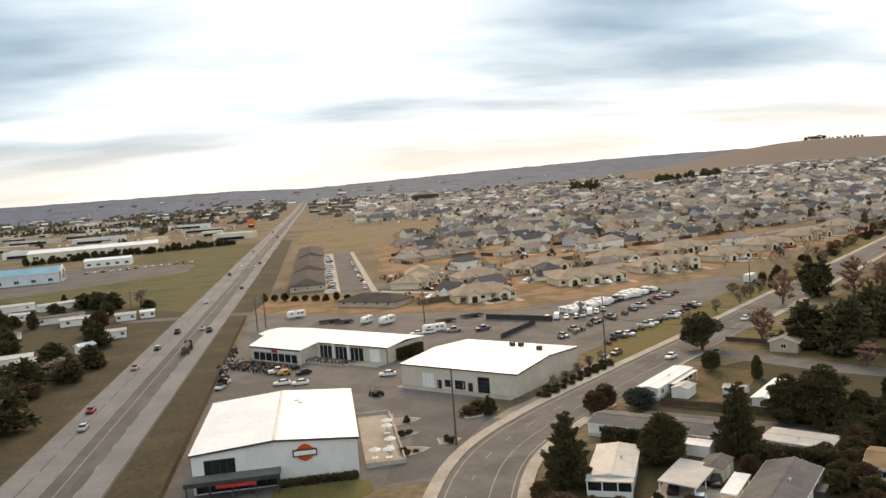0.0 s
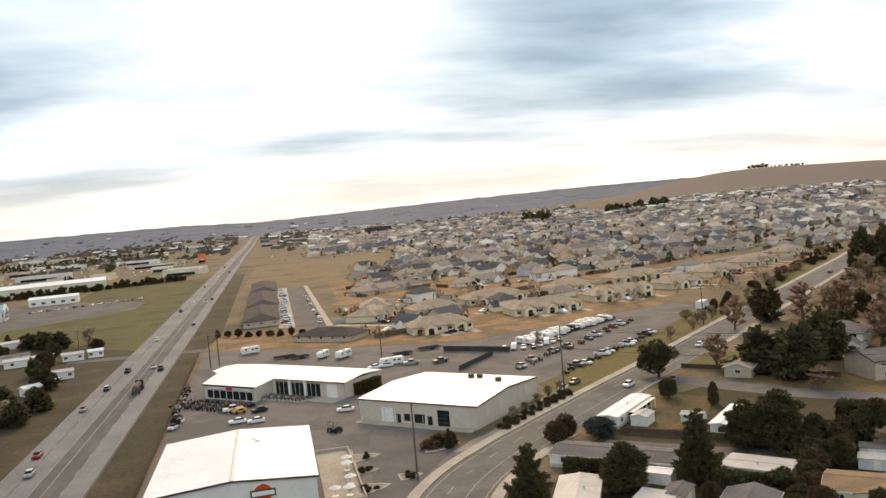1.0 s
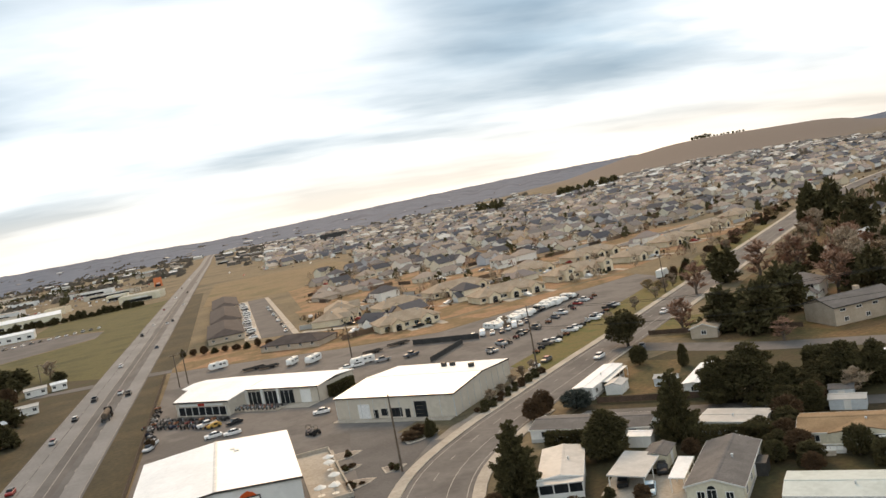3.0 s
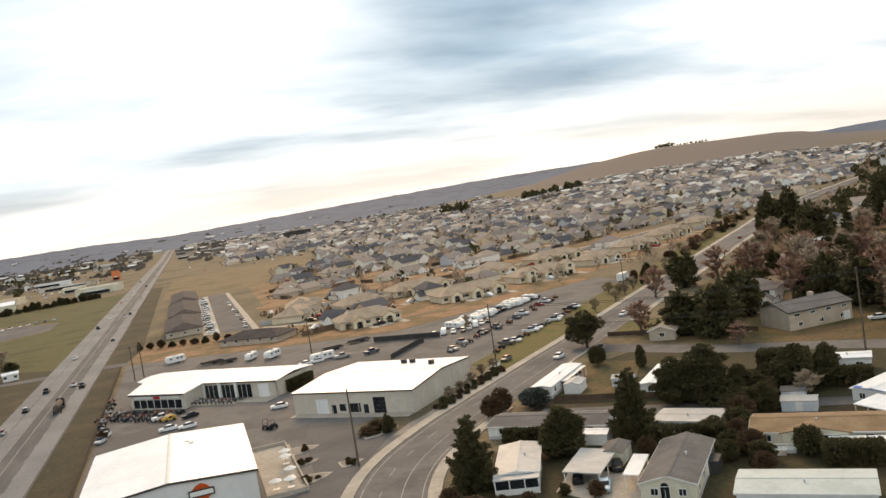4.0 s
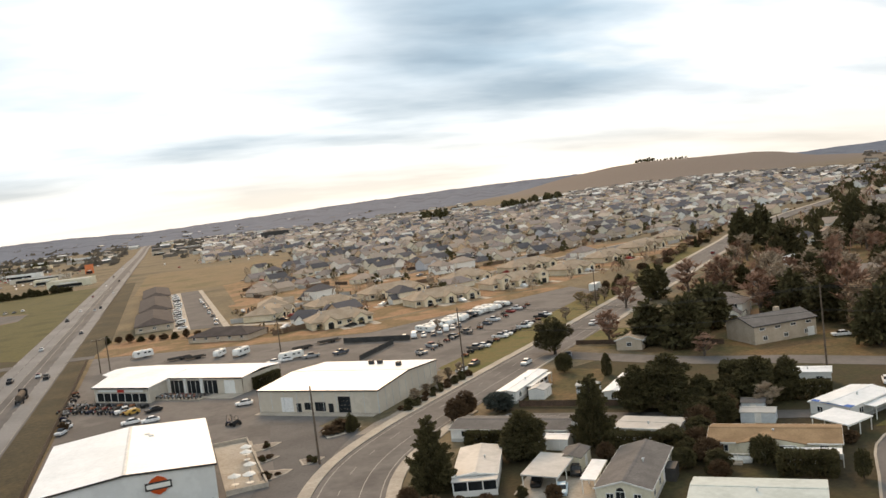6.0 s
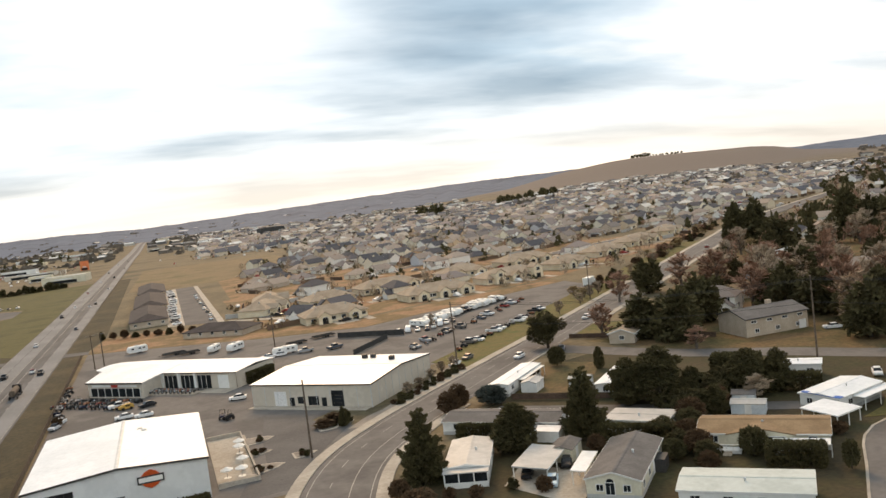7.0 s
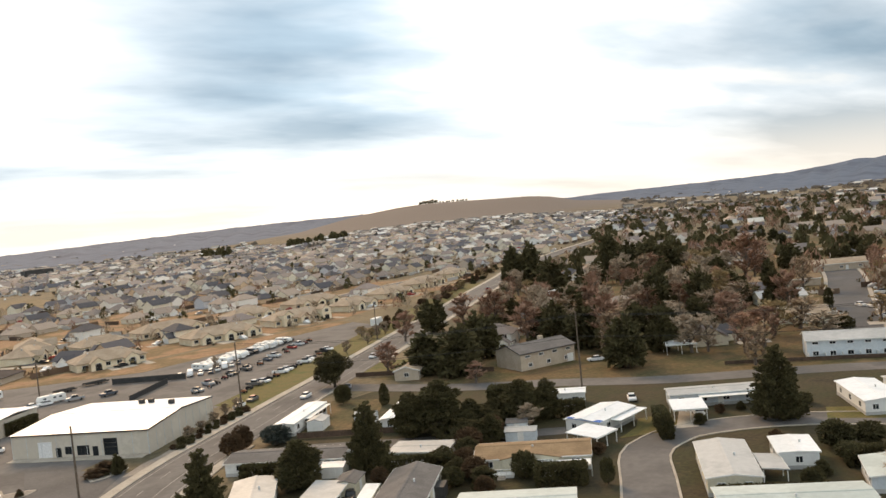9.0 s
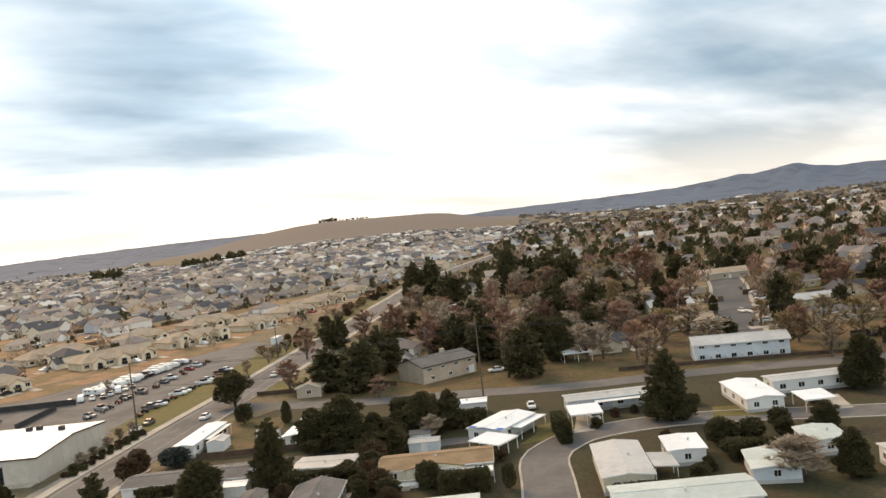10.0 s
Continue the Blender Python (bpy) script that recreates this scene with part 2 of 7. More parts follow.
material("car_paint", [(0.62, 0.63, 0.64), (0.02, 0.021, 0.023), (0.30, 0.31, 0.32), (0.74, 0.74, 0.73), (0.08, 0.09, 0.11), (0.28, 0.03, 0.025), (0.13, 0.12, 0.11), (0.70, 0.70, 0.69)], 0.6, 0.3, per_object=True, world_space=False, spread=0.05)
material("white_car", [(0.78, 0.78, 0.77), (0.82, 0.82, 0.81)], 0.6, 0.3)
material("pale_blue_car", [(0.45, 0.60, 0.70), (0.5, 0.66, 0.75)], 0.6, 0.3)
material("dark_car", [(0.015, 0.016, 0.018), (0.03, 0.03, 0.033)], 0.6, 0.3)
material("yellow_machine", [(0.48, 0.28, 0.06), (0.55, 0.34, 0.09)], 0.6, 0.5)
material("tyre", [(0.012, 0.012, 0.012), (0.025, 0.025, 0.025)], 1.0, 0.9)
material("chrome", [(0.5, 0.5, 0.5), (0.6, 0.6, 0.6)], 1.0, 0.25, metal=0.9)
material("bike_paint", [(0.02, 0.02, 0.022), (0.16, 0.03, 0.024), (0.03, 0.03, 0.032), (0.24, 0.09, 0.04), (0.02, 0.025, 0.05), (0.35, 0.34, 0.33)], 0.6, 0.35, per_object=True, world_space=False, spread=0.05)
material("wire", [(0.03, 0.03, 0.03), (0.05, 0.05, 0.05)], 1.0, 0.6)
material("lamp_metal", [(0.25, 0.25, 0.25), (0.33, 0.33, 0.33)], 1.0, 0.5, metal=0.5)


def island_material(name, colours, rough=0.9):
    """Each separate piece of a joined mesh takes one of the colours."""
    m = material(name, colours, 0.3, rough, per_object=True, spread=0.15)
    nt, ln = m.node_tree.nodes, m.node_tree.links
    ramp = next(n for n in nt if n.bl_idname == "ShaderNodeValToRGB")
    geo = next(n for n in nt if n.bl_idname == "ShaderNodeNewGeometry")
    ln.new(geo.outputs["Random Per Island"], ramp.inputs[0])
    return m


island_material("far_wall", [(0.72, 0.60, 0.45), (0.84, 0.78, 0.67), (0.62, 0.52, 0.42), (0.88, 0.86, 0.82), (0.74, 0.57, 0.40), (0.87, 0.83, 0.76)])
island_material("far_roof", [(0.32, 0.25, 0.215), (0.43, 0.33, 0.265), (0.10, 0.102, 0.115), (0.52, 0.42, 0.33), (0.15, 0.138, 0.143), (0.37, 0.29, 0.245), (0.12, 0.115, 0.125), (0.66, 0.61, 0.54), (0.25, 0.21, 0.19)])
island_material("far_town", [(0.30, 0.26, 0.22), (0.55, 0.51, 0.45), (0.16, 0.15, 0.145), (0.20, 0.17, 0.14), (0.70, 0.69, 0.66), (0.12, 0.115, 0.11)])
island_material("yard_boards", [(0.10, 0.065, 0.045), (0.16, 0.105, 0.07), (0.07, 0.05, 0.04), (0.45, 0.43, 0.40)])
island_material("yard_leaves", [(0.06, 0.055, 0.028), (0.20, 0.125, 0.07), (0.04, 0.04, 0.022), (0.27, 0.19, 0.09), (0.14, 0.075, 0.042), (0.30, 0.21, 0.13)])
island_material("far_cars", [(0.6, 0.6, 0.6), (0.02, 0.02, 0.02), (0.75, 0.75, 0.74), (0.2, 0.2, 0.21), (0.3, 0.04, 0.03)], 0.35)


# ---- mesh helpers ----
class Geo:
    """Collects vertices and faces of one mesh."""

    def __init__(self):
        self.v, self.f = [], []

    def add(self, vs, fs):
        n = len(self.v)
        self.v += [tuple(p) for p in vs]
        self.f += [tuple(n + i for i in q) for q in fs]
        return self

    def box(self, x0, y0, z0, x1, y1, z1):
        return self.add([(x0, y0, z0), (x1, y0, z0), (x1, y1, z0), (x0, y1, z0), (x0, y0, z1), (x1, y0, z1), (x1, y1, z1), (x0, y1, z1)],
                        [(3, 2, 1, 0), (4, 5, 6, 7), (0, 1, 5, 4), (1, 2, 6, 5), (2, 3, 7, 6), (3, 0, 4, 7)])

    def loft(self, rings, closed=True):
        n, base = len(rings[0]), len(self.v)
        for r in rings:
            self.v += [tuple(p) for p in r]
        for k in range(len(rings) - 1):
            for i in range(n):
                j = (i + 1) % n
                self.f.append((base + k * n + i, base + k * n + j, base + (k + 1) * n + j, base + (k + 1) * n + i))
        if closed:
            self.f.append(tuple(base + i for i in reversed(range(n))))
            self.f.append(tuple(base + (len(rings) - 1) * n + i for i in range(n)))
        return self

    def tube(self, points, radii, sides=6):
        pts, rings = [Vector(p) for p in points], []
        for k, p in enumerate(pts):
            d = (pts[min(k + 1, len(pts) - 1)] - pts[max(k - 1, 0)]).normalized()
            a = d.orthogonal().normalized()
            b = d.cross(a)
            rings.append([p + radii[k] * (math.cos(6.2832 * i / sides) * a + math.sin(6.2832 * i / sides) * b) for i in range(sides)])
        return self.loft(rings)

    def mesh(self, name, mat, smooth=False):
        me = bpy.data.meshes.new(name)
        me.from_pydata(self.v, [], self.f)
        me.materials.append(MATS[mat])
        if smooth:
            me.shade_smooth()
        me.update()
        return me


def part(name, geo, mat, parent, label="", smooth=False):
    ob = new(name, geo.mesh(name, mat, smooth))
    ob.parent = parent
    return tagged(ob, label)


def thing(name, m, label, category, group=""):
    ob = new(name)
    ob.matrix_basis = m
    return tagged(ob, label, category, group)


def single(name, geo, mat, m, label, category, group="", kind="", smooth=False):
    ob = new(name, geo.mesh(name, mat, smooth))
    ob.matrix_basis = m
    return tagged(ob, label, category, group, kind)


# ---- the lie of the land ----
RIDGE_AZ = [-180, -40, -19, -5, 0, 7, 13, 20, 24, 30, 42, 45.5, 50, 56, 58.5, 60.2, 61.2, 63.7, 64.6, 66.2, 67.6, 69, 80, 180]
RIDGE_EL = [0.0, 0.0, 0.0, -0.02, -0.2, -0.02, 0.13, 0.27, 0.3, 0.28, 0.02, 0.1, 0.12, 0.2, 0.38, 0.62, 0.54, 0.92, 0.68, 0.42, 0.5, 0.4, 0.3, 0.05]
HILL_AZ = [10, 20, 24, 28, 31, 33, 36, 40, 41.5, 43, 48, 56]
HILL_Z = [0, 4, 17, 49, 64, 68, 65, 59, 50, 32, 12, 4]


def smooth(a, b, x):
    q = np.clip((x - a) / (b - a), 0, 1)
    return q * q * (3 - 2 * q)


def lie(x, y):
    """Height of the ground."""
    r, az = np.hypot(x, y), np.degrees(np.arctan2(x, y))
    far = 42 + 3820 * np.tan(np.radians(np.interp(az, RIDGE_AZ, RIDGE_EL)))
    far = far * smooth(2300, 3820, r) * 0.45
    hill = np.interp(az, HILL_AZ, HILL_Z)
    hill = hill * (0.22 * smooth(500, 1700, r) + 0.78 * smooth(1550, 2500, r)) * (1 - smooth(2550, 3200, r))
    wob = 1.5 * np.sin(x / 170.0 + y / 260.0) + 1.2 * np.sin(y / 130.0 - x / 310.0)
    return np.maximum(far, hill) + wob * smooth(700, 2400, r)


def z_at(x, y):
    return float(lie(x, y))


# rings of the sheet widen with distance; the ground under the near lots is level
radii = [0.0] + [25.0 * k for k in range(1, 25)]
while radii[-1] < 4150:
    radii.append(min(radii[-1] * 1.035, 4150))
bearings = [radians(a) for a in list(np.arange(-60, 90, 0.75)) + list(range(90, 300, 6))]
def sage(m):
    """Above the plain the grass gives way to grey-green sagebrush."""
    nt, ln = m.node_tree.nodes, m.node_tree.links
    bsdf = nt["Principled BSDF"]
    old = bsdf.inputs["Base Color"].links[0].from_socket
    sep, rng, mix = nt.new("ShaderNodeSeparateXYZ"), nt.new("ShaderNodeMapRange"), nt.new("ShaderNodeMixRGB")
    ln.new(nt.new("ShaderNodeNewGeometry").outputs["Position"], sep.inputs[0])
    ln.new(sep.outputs[2], rng.inputs[0])
    rng.inputs[1].default_value, rng.inputs[2].default_value = 7.0, 24.0
    ln.new(rng.outputs[0], mix.inputs[0])
    ln.new(old, mix.inputs[1])
    mix.inputs[2].default_value = (0.15, 0.123, 0.105, 1)
    ln.new(mix.outputs[0], bsdf.inputs["Base Color"])


sage(MATS["dry_ground"])
g = Geo()
for r in radii:
    for a in bearings:
        x, y = r * math.sin(a), r * math.cos(a)
        g.v.append((x, y, z_at(x, y)))
nb = len(bearings)
for k in range(len(radii) - 1):
    for i in range(nb):
        j = (i + 1) % nb
        if k == 0:
            g.f.append((i, nb + j, nb + i) if i else (0, nb + j, nb + i))
        else:
            g.f.append((k * nb + i, k * nb + j, (k + 1) * nb + j, (k + 1) * nb + i))
ground = single("ground", g, "dry_ground", Matrix(), "dry brown winter grassland rising to low hills", "ground", kind="structure")
ground.data.shade_smooth()

# the range of low mountains that closes the plain, its blue painted-in distance haze
g = Geo()
angles = list(np.arange(-60, 100, 0.4)) + list(range(100, 301, 5))
for a in angles:
    deg = a if a <= 180 else a - 360
    el = float(np.interp(deg, RIDGE_AZ, RIDGE_EL)) + 0.012 * math.sin(deg * 2.3) + 0.008 * math.sin(deg * 5.1 + 1)
    top = 42 + 3910 * math.tan(radians(el))
    for r, q in ((2080, -0.08), (2300, 0.06), (2640, 0.17), (3060, 0.37), (3490, 0.63), (3780, 0.86), (3910, 1.0), (4080, 0.9)):
        wave = 1 + (0.16 * math.sin(deg * 3.7 + r / 76.0) if q < 0.95 else 0)
        g.v.append((r * math.sin(radians(a)), r * math.cos(radians(a)), top * q * wave))
for i in range(len(angles) - 1):
    for k in range(7):
        g.f.append((8 * i + k, 8 * i + k + 1, 8 * (i + 1) + k + 1, 8 * (i + 1) + k))
mountains = single("mountains", g, "ridge_haze", Matrix(), "low mountains on the horizon, painted blue-grey with haze", "mountains", kind="structure", smooth=True)


def sheet(name, pts, z, mat, label, category, kind="structure"):
    """A flat slab with that outline, its top at z."""
    g = Geo()
    n = len(pts)
    g.add([(x, y, z) for x, y in pts] + [(x, y, -0.3) for x, y in pts], [tuple(range(n))] + [(i, n + i, n + (i + 1) % n, (i + 1) % n) for i in range(n)])
    return single(name, g, mat, Matrix(), label, category, kind=kind)


def spline(pts, step=6.0):
    """A smooth line through points."""
    P = [Vector(p) for p in pts]
    P = [2 * P[0] - P[1]] + P + [2 * P[-1] - P[-2]]
    line = []
    for k in range(1, len(P) - 2):
        a, b, c, d = P[k - 1:k + 3]
        n = max(2, int((c - b).length / step))
        for i in range(n):
            t = i / n
            line.append(0.5 * ((2 * b) + (c - a) * t + (2 * a - 5 * b + 4 * c - d) * t * t + (3 * b - a - 3 * c + d) * t ** 3))
    return line + [P[-2]]


def ribbon(name, line, left, right, z, mat, label, category, drop=0.25, kind="structure", parent=None):
    """A strip along a line, from left to right of it (metres, right is positive), with its edges turned down."""
    g = Geo()
    for k, p in enumerate(line):
        d = (line[min(k + 1, len(line) - 1)] - line[max(k - 1, 0)]).normalized()
        s = Vector((d.y, -d.x))
        for off, dz in ((left, -drop), (left, 0), (right, 0), (right, -drop)):
            q = p + s * off
            lift = 0.0 if q.length < 480 else 0.35
            g.v.append((q.x, q.y, z_at(q.x, q.y) + z + dz + lift))
    for k in range(len(line) - 1):
        for i in range(3):
            g.f.append((4 * k + i, 4 * k + i + 1, 4 * k + i + 5, 4 * k + i + 4))
    if parent is not None:
        return part(name, g, mat, parent, label)
    return single(name, g, mat, Matrix(), label, category, kind=kind)


def dashes(name, line, off, width, z, on, gap, label, parent, mat="road_paint"):
    g, run = Geo(), 0.0
    for k in range(len(line) - 1):
        a, b = line[k], line[k + 1]
        d = (b - a).normalized()
        s = Vector((d.y, -d.x))
        steps = max(1, int((b - a).length / 1.0))
        for i in range(steps):
            p, q = a + (b - a) * (i / steps), a + (b - a) * ((i + 1) / steps)
            if gap == 0 or run % (on + gap) < on:
                zz = z_at(p.x, p.y) + z + (0.0 if p.length < 480 else 0.38)
                w = width / 2
                g.add([(*(p + s * (off - w)), zz), (*(p + s * (off + w)), zz), (*(q + s * (off + w)), zz), (*(q + s * (off - w)), zz)], [(0, 1, 2, 3)])
            run += (q - p).length
    return part(name, g, mat, parent, label)


# ---- roads ----
def hx(y):
    """The middle of the highway, which runs a little east of north."""
    return -46.0 + 0.0157 * y


hw = spline([(hx(y), y) for y in (-150, 200, 600, 1200, 2400, 3700)], 30)
highway = ribbon("highway", hw, -9.7, 9.2, 0.05, "highway_dark", "wide grey highway with pale worn lanes", "road")
ribbon("worn_lane", hw, -9.1, -5.5, 0.062, "highway_worn", "", "", 0.01, parent=highway)
ribbon("worn_lane", hw, -5.2, -1.7, 0.062, "highway_worn", "", "", 0.01, parent=highway)
ribbon("worn_lane", hw, 1.2, 2.7, 0.062, "asphalt", "", "", 0.01, parent=highway)
ribbon("worn_lane", hw, 4.4, 8.4, 0.062, "highway_worn", "", "", 0.01, parent=highway)
near_hw = spline([(hx(y), y) for y in (60, 300, 700)], 30)
for off in (-9.3, -1.5, 1.0, 8.6):
    dashes("edge_line", near_hw, off, 0.16, 0.07, 1, 0, "", highway)
for off in (-5.35, 4.3):
    dashes("lane_line", near_hw, off, 0.14, 0.074, 3, 9, "", highway)
sheet("verge_west", [(-74, -100), (hx(-100) - 9.7, -100), (hx(300) - 9.7, 300), (-74, 300)], 0.02, "verge", "dark rough grass verge beside the highway", "verge")
sheet("verge_east", [(hx(-100) + 9.2, -100), (-25.5, -100), (-25.5, 305), (-20, 345), (-17, 720), (hx(720) + 9.2, 720)], 0.02, "verge", "dark rough grass verge beside the highway", "verge")

rd = spline([(10, 60), (14, 90), (19.8, 113), (27.3, 129.5), (39.5, 144.0), (54, 157.5), (74.5, 176), (96, 195), (156, 249.5), (262, 345.5), (330, 405), (420, 470), (560, 560)], 4)
street = ribbon("street", rd, -5.6, 5.6, 0.05, "old_asphalt", "grey asphalt street curving past the shops", "road")
ribbon("pavement_north", rd, -7.7, -5.6, 0.2, "concrete", "pale concrete pavement with a raised kerb", "pavement")
ribbon("pavement_south", spline([(14, 90), (19.8, 113), (27.3, 129.5), (39.5, 144.0), (48, 152)], 4), 5.6, 7.6, 0.2, "concrete", "pale concrete pavement with a raised kerb", "pavement")
ribbon("pavement_south", spline([(54, 157.5), (74.5, 176), (82, 182.6)], 4), 5.6, 6.2, 0.2, "concrete", "pale concrete kerb", "pavement")
ribbon("pavement_south", spline([(106, 204), (156, 249.5), (262, 345.5), (330, 405)], 4), 5.6, 7.4, 0.2, "concrete", "pale concrete pavement with a raised kerb", "pavement")
near_rd = [p for p in rd if 80 < p.length < 520]
dashes("edge_line", near_rd, -4.6, 0.16, 0.062, 1, 0, "", street)
dashes("edge_line", near_rd, 4.8, 0.16, 0.062, 1, 0, "", street)
dashes("turn_lane_line", near_rd, -1.6, 0.14, 0.062, 3, 6, "", street)
dashes("turn_lane_line", near_rd, 1.7, 0.14, 0.062, 1, 0, "", street)

cross = spline([(86, 184), (92, 172), (104, 152.5), (118, 137), (133, 117.5), (156, 97), (176, 75), (210, 40)], 4)
ribbon("side_street", cross, -3.6, 3.6, 0.035, "old_asphalt", "worn grey asphalt side street", "road")
court = spline([(74, 68), (84, 78), (92, 86), (99, 89), (108, 88.5), (122, 78.5), (138, 55), (150, 38)], 3)
ribbon("court_street", court, -3.6, 3.6, 0.045, "old_asphalt", "grey asphalt court between mobile homes", "road")
ribbon("kerb", court, -3.95, -3.6, 0.14, "concrete", "pale concrete kerb", "kerb")
ribbon("kerb", court, 3.6, 3.95, 0.14, "concrete", "pale concrete kerb", "kerb")
culdesac = spline([(190, 108), (212, 122), (250, 146), (300, 177), (340, 205)], 5)
ribbon("far_side_street", culdesac, -6, 6, 0.04, "asphalt", "dark asphalt residential street", "road")
ribbon("kerb", culdesac, -7.3, -6, 0.15, "concrete", "pale concrete kerb", "kerb")
ribbon("kerb", culdesac, 6, 7.3, 0.15, "concrete", "pale concrete kerb", "kerb")

# ---- lots and fields ----
sheet("park_ground", [(24, 98), (36, 118), (52, 140), (60, 146), (78, 164), (92, 168), (104, 148), (133, 114), (158, 90), (190, 52), (150, 10), (90, 20), (50, 60)], 0.01, "dark_soil", "dark brown soil and moss between mobile homes", "ground")
sheet("old_quarter_ground", [(97, 182), (108, 176), (118, 190), (150, 226), (262, 324), (345, 395), (430, 455), (560, 540), (640, 420), (680, 200), (640, 60), (194, 50), (160, 92), (135, 118), (108, 150)], 0.009, "leaf_ground", "brown leaf-strewn ground under trees", "ground")
sheet("dark_patch", [(14.5, 150), (17, 168), (24, 160), (31, 151), (22, 136), (15, 122), (7, 121), (9, 128), (13.4, 136)], 0.034, "asphalt", "newer dark asphalt patch in the yard", "yard")
sheet("west_ground", [(hx(100) - 9.7, 100), (hx(330) - 9.7, 330), (-70, 350), (-110, 385), (-160, 440), (-260, 420), (-240, 100)], 0.008, "dark_soil", "dark rough grass west of the highway", "ground")
sheet("suburb_grass", [(30, 305), (62, 284), (96, 296), (150, 306), (262, 372), (420, 490), (520, 620), (430, 760), (150, 640), (40, 600)], 0.012, "tan_field", "dry tan yards between suburban houses", "grass")
sheet("shop_lot", [(-25.5, 120), (14, 120), (21, 133), (33, 147), (24, 158), (40, 172), (60, 188), (150, 270), (150, 292), (100, 275), (62, 262), (30, 275), (-10, 298), (-24, 305)], 0.025, "old_asphalt", "worn grey asphalt yard round the shops", "yard")
sheet("tan_strip", [(-24, 306), (-10, 299), (30, 276), (62, 263), (100, 276), (150, 293), (150, 302), (96, 292), (60, 280), (30, 300), (24, 330), (-20, 345)], 0.028, "tan_field", "strip of tan dry grass behind the yard", "grass")
sheet("west_field", [(hx(330) - 9.7, 330), (hx(720) - 9.7, 720), (-75, 715), (-130, 690), (-128, 600), (-74, 545), (-74, 500), (-128, 455), (-160, 440), (-110, 385), (-70, 350)], 0.022, "green_field", "flat olive-green winter field", "field")
sheet("apron", [(-74, 505), (-74, 540), (-124, 585), (-180, 590), (-210, 500), (-150, 440), (-128, 457)], 0.026, "asphalt", "dark asphalt apron before the metal buildings", "yard")
sheet("road_verge", [(64, 178), (72, 181.5), (96, 203), (156, 257.5), (262, 354), (251, 364), (144, 266), (86, 213), (60, 190)], 0.05, "lawn", "strip of mossy grass between yard and street", "verge")
sheet("drive", [(-50, 310), (-32, 308), (-24, 306), (-24, 313), (-32, 316), (-50, 318), (-72, 322), (-72, 316)], 0.054, "asphalt", "short asphalt link from yard to highway", "drive")
sheet("front_lawn", [(-9.5, 114.5), (2, 115.5), (5.6, 119.5), (5.4, 123.4), (3.6, 124.8), (-9.2, 124.6)], 0.06, "lawn", "small clipped lawn before the shop", "lawn")
sheet("dirt_yard", [(62, 146), (72, 140), (82, 150), (88, 158), (80, 168), (76, 163)], 0.03, "leaf_ground", "bare brown dirt yard beside a mobile home", "yard")
sheet("corner_lawn", [(98, 190), (110, 178), (124, 190), (112, 201)], 0.03, "lawn", "mossy corner lawn", "lawn")
sheet("home_driveway", [(115.1, 99.1), (118.4, 96.4), (108.6, 89.4), (105.6, 91.6)], 0.06, "concrete", "pale concrete driveway before a carport", "driveway")
sheet("home_driveway", [(143, 67.5), (146.4, 64.8), (138.6, 58.6), (135.4, 61.4)], 0.06, "concrete", "pale concrete driveway before a carport", "driveway")
sheet("home_lawn", [(96, 95.2), (104, 91.6), (109, 93.4), (111.6, 99.4), (106.5, 101), (102.5, 97.6)], 0.05, "lawn", "green lawn beside a driveway", "lawn")
sheet("home_lawn", [(262, 130), (300, 150), (335, 140), (330, 118), (280, 116)], 0.05, "lawn", "open green lawn between houses", "lawn")
sheet("home_lawn", [(124, 76), (131, 66), (136, 72), (130, 80)], 0.05, "lawn", "green lawn before a cream home", "lawn")
sheet("park_lane", [(54, 139), (57, 141), (74, 126), (100, 104), (97, 101), (72, 121)], 0.03, "old_asphalt", "narrow asphalt lane between homes", "road")
sheet("park_drive", [(41, 103), (46, 109), (55, 100), (46, 91)], 0.04, "concrete", "pale concrete driveway", "drive")
sheet("patio", [(5.2, 129), (11.4, 130), (12.2, 158), (5.4, 159)], 0.12, "concrete", "pale concrete patio beside the shop", "patio")
sheet("home_street", [(9.3, 345), (21.5, 338), (22.4, 540), (11.8, 540)], 0.05, "asphalt", "dark residential street", "road")
sheet("apron_strip", [(2.8, 348), (9.3, 345), (11.8, 540), (5.6, 540)], 0.04, "concrete", "row of pale concrete driveways", "drive")
sheet("home_walk", [(21.5, 338), (24, 336), (24.8, 540), (22.4, 540)], 0.12, "concrete", "pale concrete pavement", "pavement")
sheet("open_field", [(-16, 566), (40, 552), (118, 640), (104, 800), (-8, 810)], 0.03, "stubble", "flat tan stubble field beside the highway", "field")
sheet("building_site", [(180, 872), (300, 905), (440, 960), (452, 996), (300, 942), (184, 908)], 0.9, "bare_earth", "long strip of bare orange earth beyond the suburb", "ground")
sheet("field_strip", [(30, 395), (85, 398), (150, 408), (205, 392), (262, 405), (300, 432), (255, 424), (200, 414), (152, 432), (108, 442), (70, 425), (30, 418)], 0.05, "tan_field", "strip of tan open field behind the first houses", "field")
sheet("home_walk", [(24, 334), (42, 318), (56, 306), (57.5, 308), (44, 321), (26, 338)], 0.1, "concrete", "pale concrete pavement", "pavement")

# ---- builders: buildings ----
RNG = random.Random(7)
TAKEN = []


def taken(x, y, r):
    TAKEN.append((x, y, r))


for road_line in (rd, cross, court, culdesac):
    for road_point in road_line[::2]:
        TAKEN.append((road_point.x, road_point.y, 6.5))


def free(x, y, r):
    return all((x - a) ** 2 + (y - b) ** 2 > (r + c) ** 2 for a, b, c in TAKEN)


